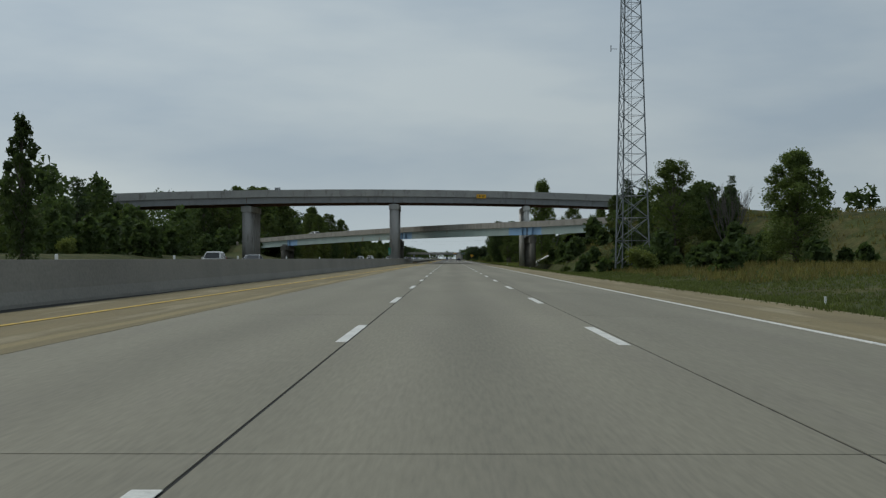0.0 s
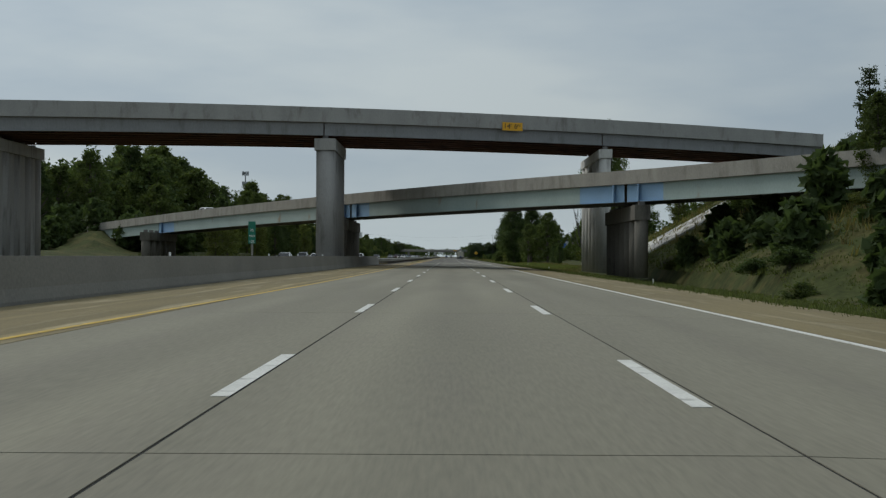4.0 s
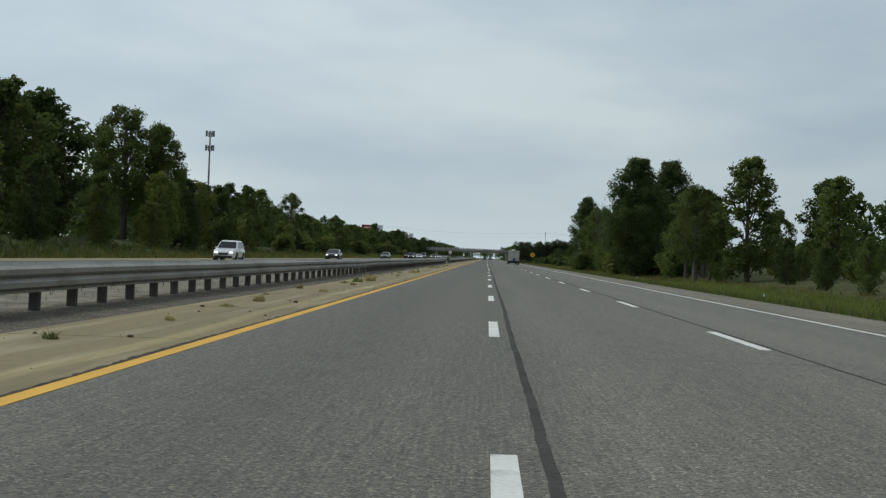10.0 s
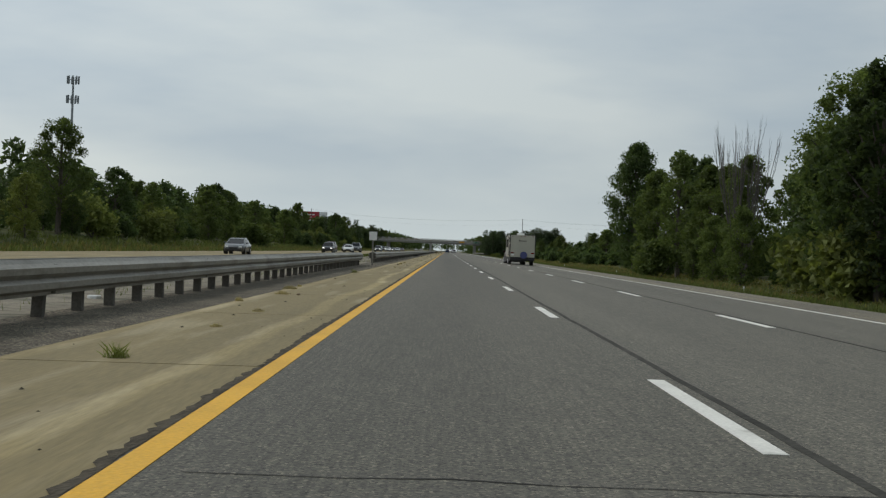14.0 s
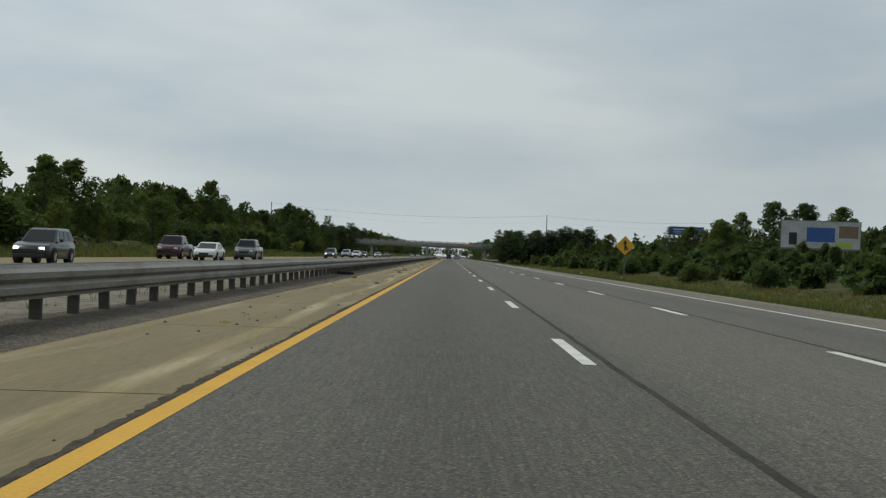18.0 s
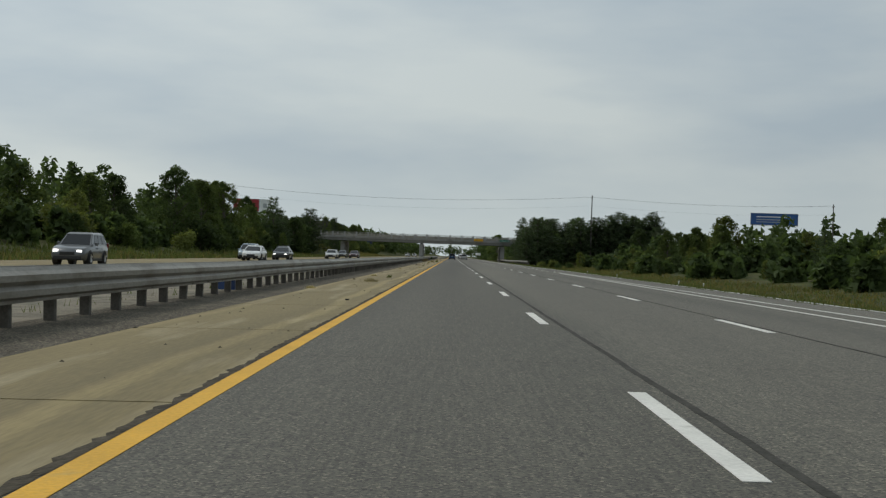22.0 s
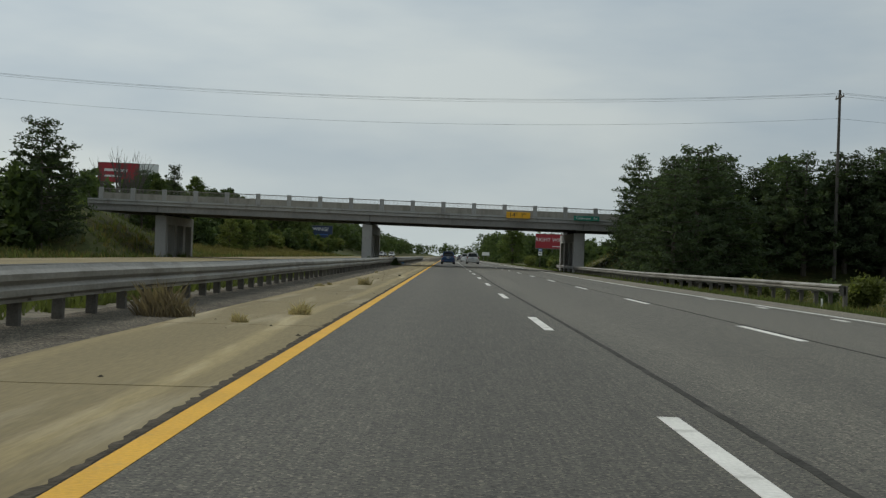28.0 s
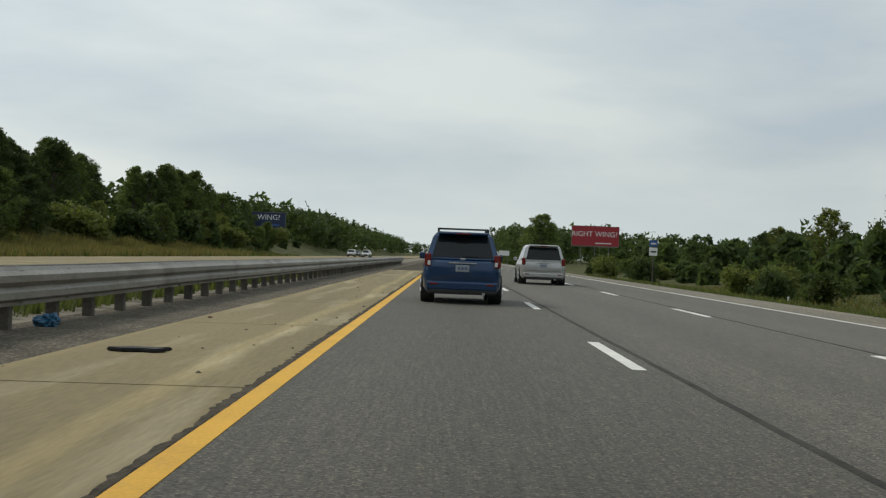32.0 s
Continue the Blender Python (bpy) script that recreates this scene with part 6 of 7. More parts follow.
    swirl(5.6, 0.85, 3.4, 1.42, 0.22, 0.05, TR_GREY, -hw - 0.056)
    swirl(2.9, 1.3, 1.9, 1.75, 0.3, 0.07, TR_GREY)
    swirl(2.6, 1.0, 0.2, 1.35, 0.1, 0.05, SIGN_WHITE)
    swirl(2.0, 1.65, 0.1, 2.4, 0.1, 0.08, TR_GREY)
    swirl(8.3, 2.15, 7.0, 2.45, 0.05, 0.04, TR_GREY)
    part("side_panel", boxm(-hw - 0.004, -hw + 0.01, 0.1, 3.0, z0 + 0.02, 1.0), TR_TAN, t, "tan lower side panel")
    # rear
    for s in (-1, 1):
        part("tail_lamp", boxm(s * 0.98 - 0.16, s * 0.98 + 0.16, -0.03, 0.02, 1.12, 1.24, bevel=0.02), RED_LAMP, t, "red tail lamp")
        part("corner_light", boxm(s * 1.0 - 0.05, s * 1.0 + 0.05, -0.02, 0.02, 2.78, 2.83), RED_LAMP, t)
    for k in (-1, 0, 1):
        part("marker_light", boxm(k * 0.2 - 0.04, k * 0.2 + 0.04, -0.02, 0.02, 2.8, 2.84), RED_LAMP, t)
    for k in range(7):
        part("name_bar", boxm(-0.38 + 0.115 * k, -0.30 + 0.115 * k, -0.008, 0.01, 2.3, 2.3 + (0.16 if k == 0 else 0.1)), TR_GREY, t, "grey bar of lettering")
    part("bumper", boxm(-hw + 0.05, hw - 0.05, -0.14, 0.0, 0.5, 0.62, bevel=0.015), PLASTIC, t)
    bm = bmesh.new()
    tube(bm, (0.1, -0.34, 0.98), (0.1, -0.12, 0.98), 0.34, 0.34, 24)
    bevel_all(bm, 0.05)
    part("spare_wheel_cover", bm, paint("blue_cover", (0.06, 0.07, 0.2), 0, 0.5), t, "blue spare wheel cover")
    part("number_plate", boxm(-1.1, -0.8, -0.02, 0.01, 0.92, 1.08), SIGN_WHITE, t, "white number plate")
    # under and on top
    for y in (2.92, 3.74):
        for s in (-1, 1):
            add_wheel(t, s * 1.13, y, 0.36, 0.2)
            bm = bmesh.new()
            tube(bm, (s * (hw - 0.28), y, 0.42), (s * (hw + 0.004), y, 0.42), 0.44, 0.44, 20)
            part("wheel_arch", bm, PLASTIC, t)
    bm = bmesh.new()
    tube(bm, (-0.7, L - 0.4, 0.55), (0, L + 0.75, 0.5), 0.05, seg=6)
    tube(bm, (0.7, L - 0.4, 0.55), (0, L + 0.75, 0.5), 0.05, seg=6)
    part("tow_frame", bm, PLASTIC, t)
    part("roof_unit", boxm(-0.35, 0.35, 3.6, 4.5, z1, z1 + 0.26, bevel=0.06), SIGN_WHITE, t, "white roof cooler")
    part("roof_vent", boxm(-0.2, 0.2, 1.6, 2.0, z1, z1 + 0.12, bevel=0.03), SIGN_WHITE, t)
    return t


trailer(pose(5.43, 653.1, -0.06))

# ---- signs, boards, poles ----
def post_sign(name, m, label, w, h, z, mat, post_h, words=(), text_mat=None, posts=1, post_mat=None, category="sign"):
    s = empty(name, m, label, category)
    part("panel", boxm(-w / 2, w / 2, -0.015, 0.015, z - h / 2, z + h / 2, bevel=0.006), mat, s)
    for k in range(posts):
        x = 0 if posts == 1 else (k / (posts - 1) - 0.5) * w * 0.6
        part("post", boxm(x - 0.05, x + 0.05, 0.02, 0.11, -0.6, post_h), post_mat or GALV, s)
    for txt, x, zz, size in words:
        lettering(txt, s, pose(x, -0.02, zz, 90, 0, 0), size, text_mat)
    return s


# warning diamond: a side road joins
dia = empty("warning_sign", pose(14.0, 788.3, -0.7), "orange-yellow diamond warning sign of a merging lane", "sign")
bm = bmesh.new()
prism(bm, [(0, -0.86), (0.86, 0), (0, 0.86), (-0.86, 0)], -0.012, 0.012, "y")
bmesh.ops.translate(bm, verts=bm.verts, vec=(0, 0, 3.3))
part("panel", bm, SIGN_YELLOW, dia)
bm = bmesh.new()
prism(bm, [(-0.07, -0.45), (0.07, -0.45), (0.07, 0.2), (0.2, 0.15), (0, 0.52), (-0.2, 0.15), (-0.07, 0.2)], -0.02, -0.013, "y")
bmesh.ops.translate(bm, verts=bm.verts, vec=(0, 0, 3.3))
part("arrow", bm, BLACK, dia)
bm = bmesh.new()
prism(bm, [(0.28, -0.42), (0.18, -0.42), (0.06, -0.15), (0.06, 0.0), (0.2, -0.16)], -0.02, -0.013, "y")
bmesh.ops.translate(bm, verts=bm.verts, vec=(0, 0, 3.3))
part("side_stroke", bm, BLACK, dia)
part("post", boxm(-0.05, 0.05, 0.02, 0.1, -0.6, 4.0), POST_WOOD, dia)

post_sign("mile_sign", pose(-8.35, 224.3, 1.0), "small green mile sign with white figures on the barrier", 0.37, 1.13, 1.26, SIGN_GREEN, 1.71, [("75", 0, 1.37, 0.19), ("MILE", 0, 1.08, 0.15), ("125", 0, 0.79, 0.19)], SIGN_WHITE)
post_sign("crossover_sign", pose(-6.7, 611.0, -0.1), "small pale square sign on a post in the guardrail gap", 0.5, 0.55, 1.95, SIGN_WHITE, 2.2)
rm = empty("route_sign", pose(16.9, 1296.5, -0.8), "stack of small white and blue route plates on a post", "sign")
for z, hh, mt in ((3.75, 0.55, SIGN_BLUE), (3.0, 0.75, SIGN_WHITE)):
    pl = part("panel", boxm(-0.38, 0.38, -0.012, 0.012, z - hh / 2, z + hh / 2, bevel=0.006), mt, rm)
    part("text_bar", boxm(-0.25, 0.25, -0.02, -0.01, z - 0.08, z + 0.06), SIGN_WHITE if mt is SIGN_BLUE else BLACK, pl)
part("post", boxm(-0.05, 0.05, 0.02, 0.1, -0.4, 4.0), POST_WOOD, rm)
post_sign("guide_sign", pose(11.8, 1500, -0.3), "small pale guide sign far ahead", 2.6, 1.2, 2.6, SIGN_WHITE, 3.1, posts=2)


def billboard(name, m, w, h, z, mat, label, words=(), text_mat=None, shapes=(), legs=2):
    b = empty(name, m, label, "billboard")
    face = part("face", boxm(-w / 2, w / 2, -0.06, 0.06, z - h / 2, z + h / 2), mat, b)
    for a, c, d, e in ((-w / 2 - 0.1, w / 2 + 0.1, z - h / 2 - 0.12, z - h / 2), (-w / 2 - 0.1, w / 2 + 0.1, z + h / 2, z + h / 2 + 0.1), (-w / 2 - 0.1, -w / 2, z - h / 2, z + h / 2), (w / 2, w / 2 + 0.1, z - h / 2, z + h / 2)):
        part("frame", boxm(a, c, -0.09, 0.12, d, e), GIRDER_DARK, b)
    part("catwalk", boxm(-w / 2, w / 2, -0.9, -0.1, z - h / 2 - 0.3, z - h / 2 - 0.2), GALV, b)
    for k in range(legs):
        x = (k / max(1, legs - 1) - 0.5) * w * 0.6 if legs > 1 else 0
        bm = bmesh.new()
        tube(bm, (x, 0.4, -1), (x, 0.4, z + h * 0.3), 0.28 if legs < 3 else 0.14, seg=10)
        part("leg", bm, GIRDER_DARK, b)
    for txt, x, zz, size in words:
        lettering(txt, face, pose(x, -0.075, zz, 90, 0, 0), size, text_mat)
    for x0, x1, za, zb, mt in shapes:
        part("picture_shape", boxm(x0, x1, -0.075, -0.05, za, zb), mt, face)
    return b


GREY_BOARD = material("pale_grey_board", (0.40, 0.42, 0.42), 0.6, 0, 0.2, 2, 3, 0)
NAVY = material("navy_board", (0.02, 0.035, 0.085), 0.6, 0, 0.1, 2, 3, 0)
LIME = material("lime_board_shape", (0.35, 0.5, 0.05), 0.6, 0, 0.1, 2, 3, 0)
BROWN = material("brown_board_shape", (0.2, 0.13, 0.08), 0.6, 0, 0.2, 2, 3, 0)
billboard("billboard", pose(97, 1221, 1.0), 14.4, 3.4, 14.2, SIGN_BLUE, "blue billboard with rows of pale lettering", shapes=[(-5.5, 5.0, 14.75, 15.05, SIGN_WHITE), (-5.5, 3.5, 13.9, 14.15, GREY_BOARD), (-5.5, 4.6, 13.2, 13.4, GREY_BOARD)], legs=1)
billboard("billboard", pose(65.5, 910, 0.5, 0, 0, -6), 14.0, 4.9, 6.9, GREY_BOARD, "grey picture billboard above the bushes", shapes=[(-5.6, -4.2, 5.0, 7.2, BLACK), (-2.5, 2.5, 5.6, 8.2, SIGN_BLUE), (3.2, 6.6, 6.4, 8.6, BROWN), (2.6, 5.6, 4.7, 5.6, LIME)], legs=3)
billboard("billboard", pose(-91.9, 1388, 3.0, 0, 0, 8), 10.8, 5.2, 17.6, SIGN_RED, "red billboard standing over the trees", shapes=[(-3.8, 2.4, 17.9, 18.6, SIGN_WHITE), (-3.8, 0.6, 16.4, 16.9, SIGN_WHITE)], legs=2)
billboard("billboard", pose(-83.8, 1388.6, 3.0, 0, 0, 8), 4.9, 5.0, 17.6, SIGN_WHITE, "white billboard beside a red one", shapes=[(-0.9, 0.7, 16.6, 18.4, GREY_BOARD)], legs=1)
billboard("billboard", pose(-49.5, 1518, 2.0), 9.5, 4.6, 6.3, NAVY, "navy billboard with white lettering among trees", words=[("WING?", 0.4, 7.3, 1.9)], text_mat=SIGN_WHITE, shapes=[(-1.5, 3.2, 5.2, 5.6, SIGN_BLUE)], legs=3)
billboard("billboard", pose(38.6, 1540, 0.5), 13.0, 5.4, 7.6, SIGN_RED, "red billboard with white lettering among trees", words=[("RIGHT WING?", -0.2, 8.1, 2.0)], text_mat=SIGN_WHITE, shapes=[(0.0, 4.5, 5.5, 5.8, SIGN_WHITE)], legs=3)


def utility_pole(x, y, top):
    z = ground_z(x, y)
    p = empty("utility_pole", pose(x, y, z), "weathered wooden utility pole with cross-arm", "utility pole")
    bm = bmesh.new()
    tube(bm, (0, 0, -1), (0, 0, top - z), 0.19, 0.12, 10)
    part("pole", bm, DEAD_WOOD, p)
    part("cross_arm", boxm(-0.06, 0.06, -1.2, 1.2, top - z - 0.75, top - z - 0.62), DEAD_WOOD, p)
    for s in (-1.1, -0.4, 0.4, 1.1):
        bm = bmesh.new()
        tube(bm, (0, s, top - z - 0.62), (0, s, top - z - 0.42), 0.05, 0.03, 8)
        part("insulator", bm, GALV, p)
    return p


utility_pole(33.6, 1151.5, 17.5)
utility_pole(-67.0, 1151.5, 18.6)
utility_pole(95.0, 1151.5, 17.0)
for k, (dy, dz) in enumerate(((-1.1, -0.4), (-0.4, -0.4), (1.1, -0.4), (0.0, -2.6))):
    for (xa, za), (xb, zb), sag in (((-67, 18.6), (33.6, 17.5), 2.3), ((33.6, 17.5), (95, 17.0), 1.0)):
        bm = bmesh.new()
        ring = []
        for i in range(25):
            u = i / 24
            q = Vector((xa + (xb - xa) * u, 1151.5 + dy, za + (zb - za) * u + dz - sag * 4 * u * (1 - u)))
            ring.append((q.x, q.y, q.z, 0, 1))
        sweep(bm, [(-0.008, -0.008), (0.008, -0.008), (0.008, 0.008), (-0.008, 0.008)], ring)
        finish("overhead_wire", bm, BLACK, label="thin dark power line strung across the motorway", category="cable", group="overhead wires")

mast = empty("cell_tower", pose(-119.6, 933, ground_z(-119.6, 933)), "slim grey phone mast with two rings of antennas", "tower")
bm = bmesh.new()
tube(bm, (0, 0, -1), (0, 0, 47.5), 0.55, 0.3, 12)
part("mast", bm, TOWER_STEEL, mast)
for zz in (46.6, 40.6):
    for i in range(9):
        a = 2 * math.pi * i / 9
        bm = bmesh.new()
        tube(bm, (0.2 * math.cos(a), 0.2 * math.sin(a), zz), (1.7 * math.cos(a), 1.7 * math.sin(a), zz), 0.06, seg=5)
        box(bm, 1.75 * math.cos(a) - 0.2, 1.75 * math.cos(a) + 0.2, 1.75 * math.sin(a) - 0.15, 1.75 * math.sin(a) + 0.15, zz - 1.2, zz + 1.2)
        part("antenna", bm, TOWER_STEEL, mast)

# marker posts on the outer verge
mk = bpy.data.meshes.new("marker_post")
bm = boxm(-0.045, 0.045, -0.02, 0.02, -0.4, 0.62, bevel=0.01)
box(bm, -0.04, 0.04, -0.03, -0.02, 0.45, 0.58)
bm.to_mesh(mk)
bm.free()
mk.materials.append(SIGN_WHITE)
for y in (52, 236, 331, 382, 442, 505, 592, 650, 710, 791, 831, 895, 905, 942, 972, 1081, 1232, 1300):
    ob = tagged(new("marker_post", mk), "slim white marker post on the grass verge", "marker post", "verge marker posts")
    ob.matrix_basis = pose(15.6, y + 11, ground_z(15.6, y + 11), 0, prng.uniform(-3, 3), 0)

# ---- wear and litter on the road ----
def strip(name, pts, w, mat, z, label, category):
    """A thin flat irregular strip along points."""
    bm = bmesh.new()
    rows = []
    for i, (x, y) in enumerate(pts):
        d = Vector(pts[min(i + 1, len(pts) - 1)]) - Vector(pts[max(i - 1, 0)])
        nrm = Vector((-d.y, d.x)).normalized() * w * (0.6 + 0.8 * abs(noise.noise((x * 3, y * 3, 7))))
        zz = road_z(x) + z
        rows.append([bm.verts.new((x + s * nrm.x, y + s * nrm.y, zz)) for s in (-1, 1)])
    for a, b in zip(rows, rows[1:]):
        bm.faces.new((a[0], b[0], b[1], a[1]))
    bmesh.ops.recalc_face_normals(bm, faces=bm.faces)
    return finish(name, bm, mat, label=label, category=category, kind="structure")


for y, x0, x1 in ((330, -3.2, 7.3), (352, -3.2, 3.6), (393, 0.4, 7.3), (432, -3.1, 2.0), (470, -3.1, 0.2), (503, -3.1, 7.2), (532, -3.1, 6.8), (566, -3.1, 0.1), (601, -3.1, 3.5), (640, -3.1, 7.2), (686, -3.1, 0.2), (722, -3.1, 3.4), (745, -2.5, 1.5), (770, -3.1, 0.2), (806, -3.1, 3.6), (830, -3.1, 7.2), (864, -3.1, 0.3), (898, -3.1, 0.2), (932, -3.1, 7.2), (968, -3.1, 3.6), (1022, -3.1, 0.2), (1047, -3.1, 2.8), (1085, -3.1, 0.2), (1117, -3.1, 3.2), (1148, -3.1, 7.2), (1198, -3.1, 0.2)):
    n = int((x1 - x0) / 0.25)
    strip("road_crack", [(x0 + (x1 - x0) * i / n, y + 0.12 * noise.noise((i * 0.3, y, 0)) + 0.05 * noise.noise((i * 1.7, y, 4))) for i in range(n + 1)], 0.011, TAR, 0.003, "thin dark crack across the asphalt", "road crack")
for y, x in ((273.8, 2.5),):
    bm = bmesh.new()
    prism(bm, [(x + (0.75 + 0.3 * noise.noise((math.cos(a) * 1.5, math.sin(a) * 1.5, 2))) * 0.33 * math.cos(a), y + (0.75 + 0.5 * noise.noise((math.cos(a) * 2, math.sin(a) * 2, 5))) * 0.28 * math.sin(a)) for a in [2 * math.pi * i / 28 for i in range(28)]], 0.0015, 0.0035, "z")
    finish("oil_stain", bm, TAR, label="dark oil stain on the concrete", category="stain", kind="structure")


def tuft(seed, n, h, r, mat, label, spread=0.5):
    rg = np.random.default_rng(seed)
    bm = bmesh.new()
    for _ in range(n):
        a, rr = rg.uniform(0, 6.28), r * rg.uniform(0, 1) ** 0.6
        x, y = rr * math.cos(a), rr * math.sin(a)
        b = rg.uniform(0, 6.28)
        w, hh = 0.008, h * rg.uniform(0.35, 1.0) * (1.05 - 0.75 * (rr / r) ** 2)
        lean = rg.normal(size=2) * spread * hh
        v = [bm.verts.new((x - w * math.cos(b), y - w * math.sin(b), -0.01)), bm.verts.new((x + w * math.cos(b), y + w * math.sin(b), -0.01)), bm.verts.new((x + lean[0] * 0.5 + w, y + lean[1] * 0.5, hh * 0.6)), bm.verts.new((x + lean[0], y + lean[1], hh))]
        bm.faces.new((v[0], v[1], v[2]))
        bm.faces.new((v[0], v[2], v[3]))
    return tagged(finish("weed", bm, mat), label, "weed", "weeds on the shoulder")


TAN_WEED = leaf_material("tan_dry_weed", (0.36, 0.30, 0.18), 0.25)
BROWN_WEED = leaf_material("brown_dry_weed", (0.17, 0.135, 0.09), 0.2)
WEEDS = [tuft(1, 260, 0.3, 0.24, TAN_WEED, "dry tan weed growing from the shoulder"), tuft(2, 260, 0.2, 0.36, TAN_WEED, "low dry weed spread over a shoulder crack"), tuft(3, 150, 0.3, 0.25, LEAF_C, "green weed growing from the shoulder")]
spots = [(-5.09, 428.5), (-4.88, 431.7), (-4.84, 462.2), (-5.39, 504.6), (-4.98, 507.0), (-4.76, 868.1), (-4.29, 1054.1), (-4.62, 1077.0), (-5.2, 1023.2), (-4.7, 1023.3), (-4.0, 1023.1)]
for i in range(46):
    spots.append((prng.uniform(-5.9, -4.6), 385 + 180 * (i + prng.random()) / 46))
for i in range(34):
    spots.append((prng.uniform(-6.0, -4.4), 570 + 660 * (i + prng.random()) / 34))
first = set()
for i, (x, y) in enumerate(spots):
    if 1120 < y < 1240:
        continue
    k = prng.choice((0, 1, 1, 0, 0, 1, 1, 0, 2)) if i else 2
    s = prng.uniform(0.25, 0.6) if i > 10 else prng.uniform(0.8, 1.2)
    m = pose(x, y, -0.015 - 0.009 * (-3.43 - x), 0, 0, prng.uniform(0, 360)) @ Matrix.Diagonal((s * 0.95, s * 0.95, s * 1.1, 1))
    if k not in first:
        first.add(k)
        WEEDS[k].matrix_basis = m
    else:
        sx, sy, sz = WEEDS[k].scale
        copy_thing(WEEDS[k], m @ Matrix.Diagonal((1 / sx, 1 / sy, 1 / sz, 1)))
for x, y, s in ((-6.3, 1052.5, 0.9), (-6.4, 1040, 0.6), (-6.7, 1166, 0.45), (-8.6, 1168, 0.9), (-8.9, 1172, 0.9), (-9.2, 333, 1.1), (-8.8, 338, 1.0)):
    b = tuft(int(y), 420, 0.75 * s, 0.55 * s, BROWN_WEED if y < 1160 and y > 400 else GRASS_BLADE, "bushy dry weed against the guardrail posts", 0.42)
    b.matrix_basis = pose(x, y, -0.06)

# scraps
def scrap(name, x, y, pts, h, mat, label, category, rz=0):
    bm = bmesh.new()
    prism(bm, pts, 0.0, h, "z")
    bevel_all(bm, min(0.012, h * 0.3))
    ob = finish(name, bm, mat, label=label, category=category)
    ob.matrix_basis = pose(x, y, -0.015 - 0.009 * max(0, -3.43 - x) + 0.002, 0, 0, rz)
    return ob


scrap("tyre_scrap", -5.18, 1188.9, [(-0.33, -0.06), (-0.16, -0.17), (0.05, -0.12), (0.2, -0.2), (0.3, -0.05), (0.22, 0.02), (0.31, 0.2), (0.06, 0.09), (-0.12, 0.14), (-0.2, 0.03)], 0.045, RUBBER, "torn black tyre tread on the shoulder", "tyre scrap")
scrap("tyre_scrap", -5.0, 763.7, [(-0.45, -0.03), (-0.2, -0.11), (0.1, -0.04), (0.5, -0.08), (0.42, 0.02), (0.05, 0.09), (-0.15, 0.02), (-0.4, 0.1)], 0.022, RUBBER, "long black strip of tyre tread", "tyre scrap")
scrap("tyre_scrap", -6.84, 739.1, [(-0.4, -0.2), (0.35, -0.25), (0.45, 0.1), (0.1, 0.3), (-0.35, 0.2)], 0.16, RUBBER, "lump of torn tyre under the guardrail", "tyre scrap")
scrap("tyre_scrap", -5.37, 960.0, [(-0.3, -0.06), (0.25, -0.08), (0.3, 0.05), (-0.2, 0.08)], 0.05, BROWN, "brown scrap on the shoulder", "scrap")
bm = bmesh.new()
bmesh.ops.create_icosphere(bm, subdivisions=4, radius=0.13)
for v in bm.verts:
    k = 1 + 0.55 * noise.noise(v.co * 13) + 0.4 * noise.noise(v.co * 34)
    v.co = Vector((v.co.x * k * 1.3, v.co.y * k, max(0.0, v.co.z * k * 0.8 + 0.07)))
bag = finish("plastic_bag", bm, paint("light_blue_plastic", (0.03, 0.15, 0.28), 0, 0.6), label="crumpled light blue plastic bag under the guardrail", category="litter")
bag.matrix_basis = pose(-7.2, 1192.4, -0.045)
scrap("plastic_crate", -7.9, 853.0, [(-0.3, -0.25), (0.3, -0.25), (0.3, 0.25), (-0.3, 0.25)], 0.4, paint("blue_plastic", (0.02, 0.06, 0.2), 0, 0.4), "dark blue crate behind the guardrail", "litter")
for i in range(40):
    x, y = prng.uniform(-5.8, -3.8), prng.uniform(330, 1200)
    s = prng.uniform(0.03, 0.08)
    scrap("pebble", x, y, [(s * math.cos(a) * prng.uniform(0.7, 1.2), s * math.sin(a) * prng.uniform(0.6, 1.1)) for a in (0, 1.1, 2.2, 3.3, 4.4, 5.4)], s * 0.6, prng.choice((RUBBER, BROWN, GRAVEL)), "small dark pebble on the shoulder", "debris")
for i in range(60):
    x, y = prng.uniform(-11.2, -8.0), prng.uniform(345, 1240)
    s = prng.uniform(0.06, 0.2)
    scrap("litter", x, y, [(s * math.cos(a) * prng.uniform(0.6, 1.3), s * math.sin(a) * prng.uniform(0.5, 1.2)) for a in (0, 1.1, 2.2, 3.3, 4.4, 5.4)], s * 0.45, prng.choice((SIGN_WHITE, SHOULDER, GREY_BOARD)), "pale scrap of litter behind the guardrail", "litter")
for i in range(22):
    s = prng.uniform(0.12, 0.3)
    scrap("rubble", prng.uniform(-8.6, -7.0), prng.uniform(333, 341), [(s * math.cos(a) * prng.uniform(0.7, 1.2), s * math.sin(a) * prng.uniform(0.6, 1.1)) for a in (0, 1.1, 2.2, 3.3, 4.4, 5.4)], s * 0.7, SHOULDER, "pale broken concrete lump by the barrier end", "rubble")

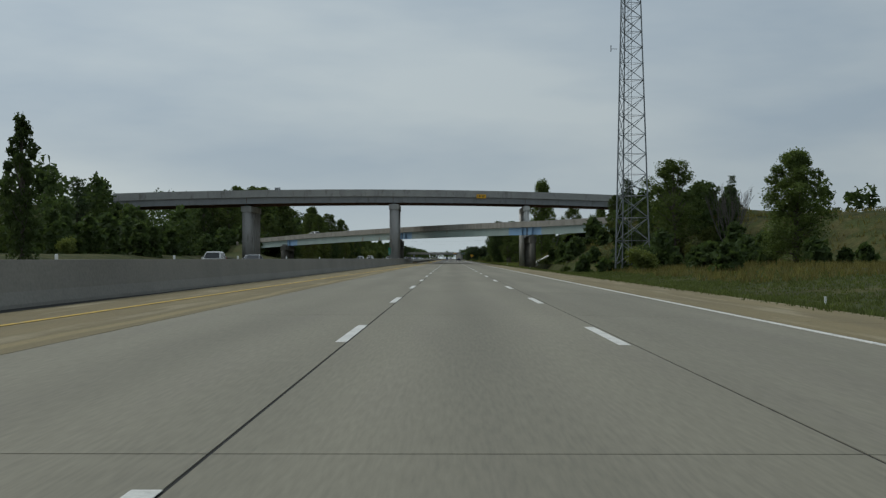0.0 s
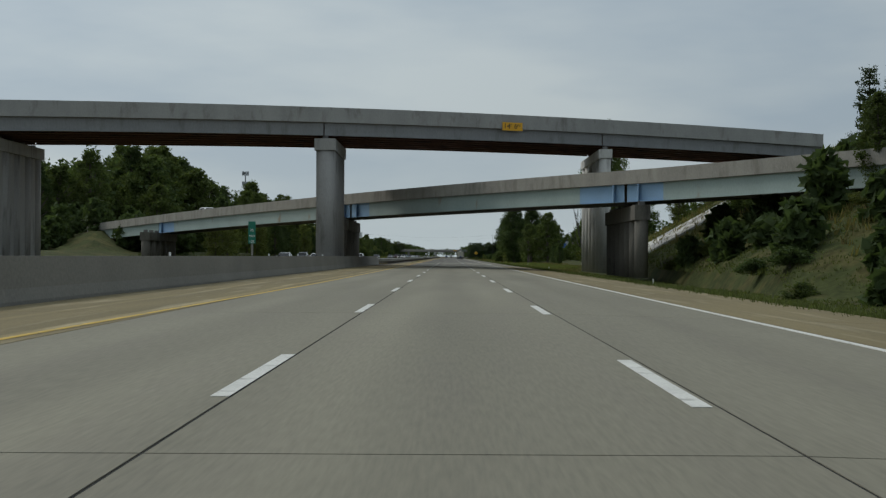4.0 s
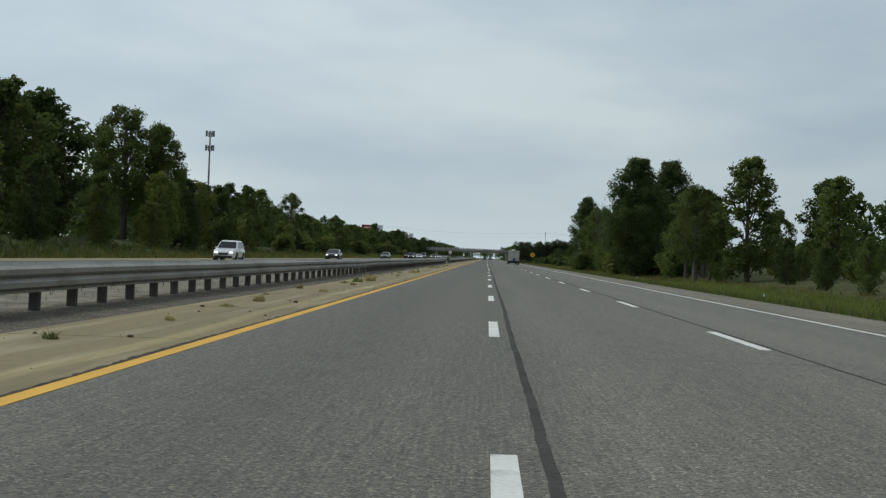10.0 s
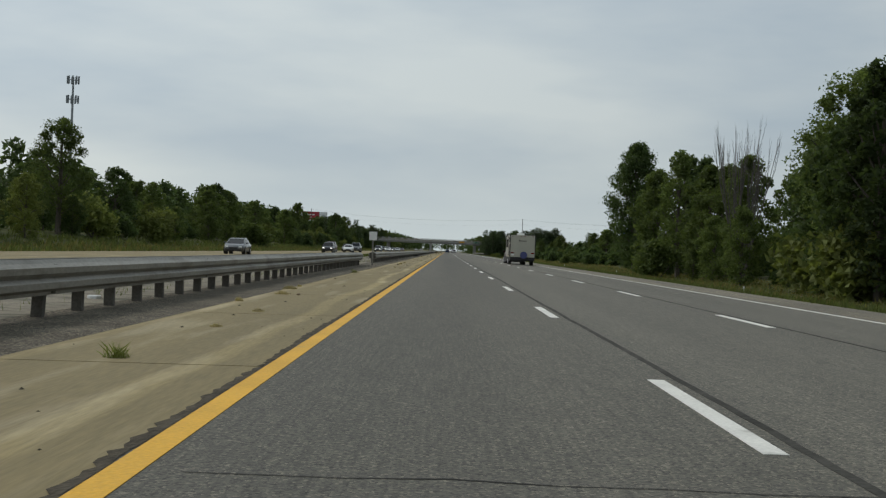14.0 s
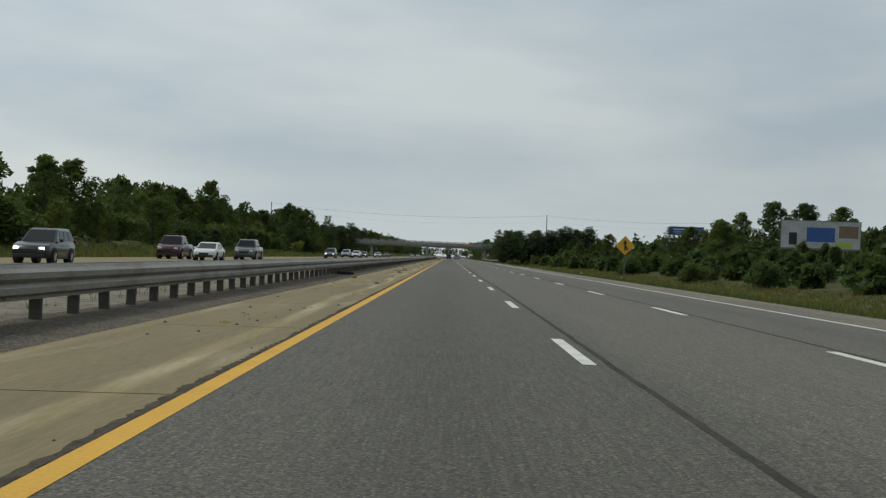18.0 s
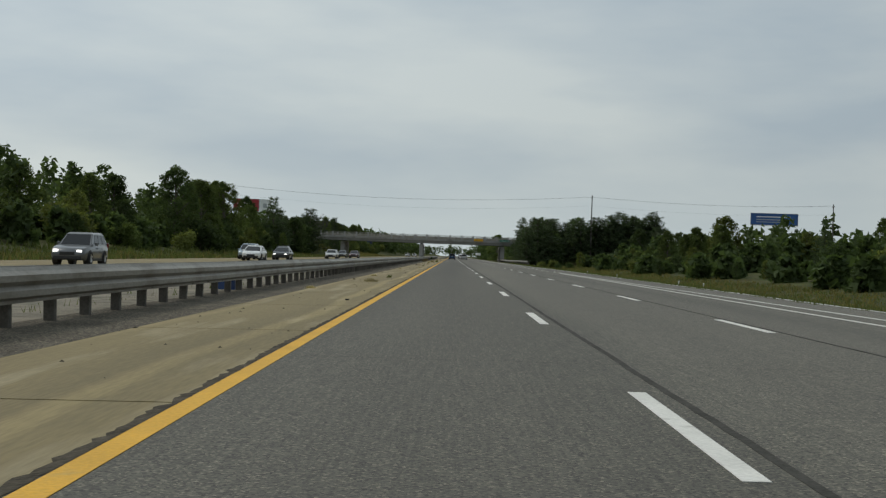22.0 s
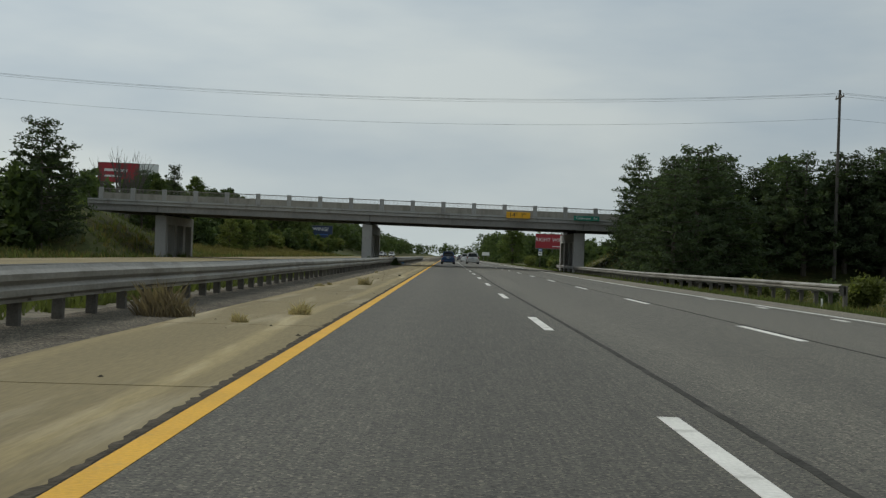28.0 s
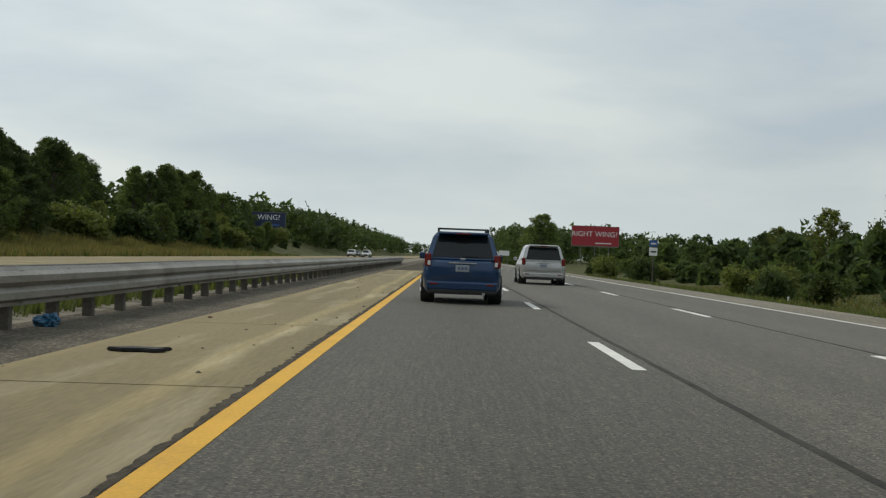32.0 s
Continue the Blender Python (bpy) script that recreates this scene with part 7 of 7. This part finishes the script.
# grit and small stones too many to count
grit = np.random.default_rng(62)
bm = bmesh.new()
for _ in range(900):
    x, y, r = -3.65 - 2.3 * grit.uniform(), grit.uniform(330, 1260), 0.012 + 0.03 * grit.uniform() ** 3
    z = -0.012 - 0.0094 * (-3.495 - x)
    a = grit.uniform(0, 6.28)
    ring = [bm.verts.new((x + r * q * math.cos(a + b), y + r * 1.3 * q * math.sin(a + b), z)) for b, q in ((0, 1.0), (1.3, 0.8), (2.5, 1.1), (3.9, 0.9), (5.1, 1.2))]
    tip = bm.verts.new((x, y, z + r * 0.7))
    for i in range(5):
        bm.faces.new((ring[i], ring[(i + 1) % 5], tip))
finish("grit", bm, ASPHALT_EDGE, label="dark grit scattered over the sandy shoulder", category="debris", kind="stuff")

# ---- slabs, laid last ----
def slab_mesh(name, sect, length, mat, gap=0.014):
    me = bpy.data.meshes.new(name)
    bm = bmesh.new()
    sweep(bm, sect, [(0, gap, 0, 1, 0), (0, length - gap, 0, 1, 0)])
    bm.to_mesh(me)
    bm.free()
    me.materials.append(mat)
    return me


J = 0.014
lanes = [[(-7.6, -0.01), (-3.66 - J, 0.0), (-3.66 - J, -0.1), (-7.6, -0.1)], [(-3.66 + J, 0), (0.08 - J, 0), (0.08 - J, -0.1), (-3.66 + J, -0.1)], [(0.08 + J, 0), (3.74 - J, 0), (3.74 - J, -0.1), (0.08 + J, -0.1)],
         [(3.74 + J, -0.002), (7.5 - J, -0.104), (7.5 - J, -0.2), (3.74 + J, -0.1)], [(7.5 + J, -0.106), (10.9, -0.198), (10.9, -0.3), (7.5 + J, -0.2)]]
for i, sect in enumerate(lanes):
    me = slab_mesh("slab", sect, 18.0, SHOULDER if i in (0, 4) else CONCRETE)
    last = slab_mesh("slab", sect, Y_CHANGE - 308.6 - 0.02, SHOULDER if i in (0, 4) else CONCRETE)
    for k in range(-4, 17):
        mesh_part("slab", me if k < 16 else last, road_slabs, pose(0, 20.6 + 18 * k, 0))
me = slab_mesh("slab", [(-5.95, -0.035), (-3.495, -0.012), (-3.495, -0.12), (-5.95, -0.12)], 9.0, SHOULDER, 0.024)
inner = bpy.data.objects["shoulder_inner"]
for k in range(0, 106):
    mesh_part("slab", me, inner, pose(0, Y_CHANGE + 0.2 + 9 * k, 0))
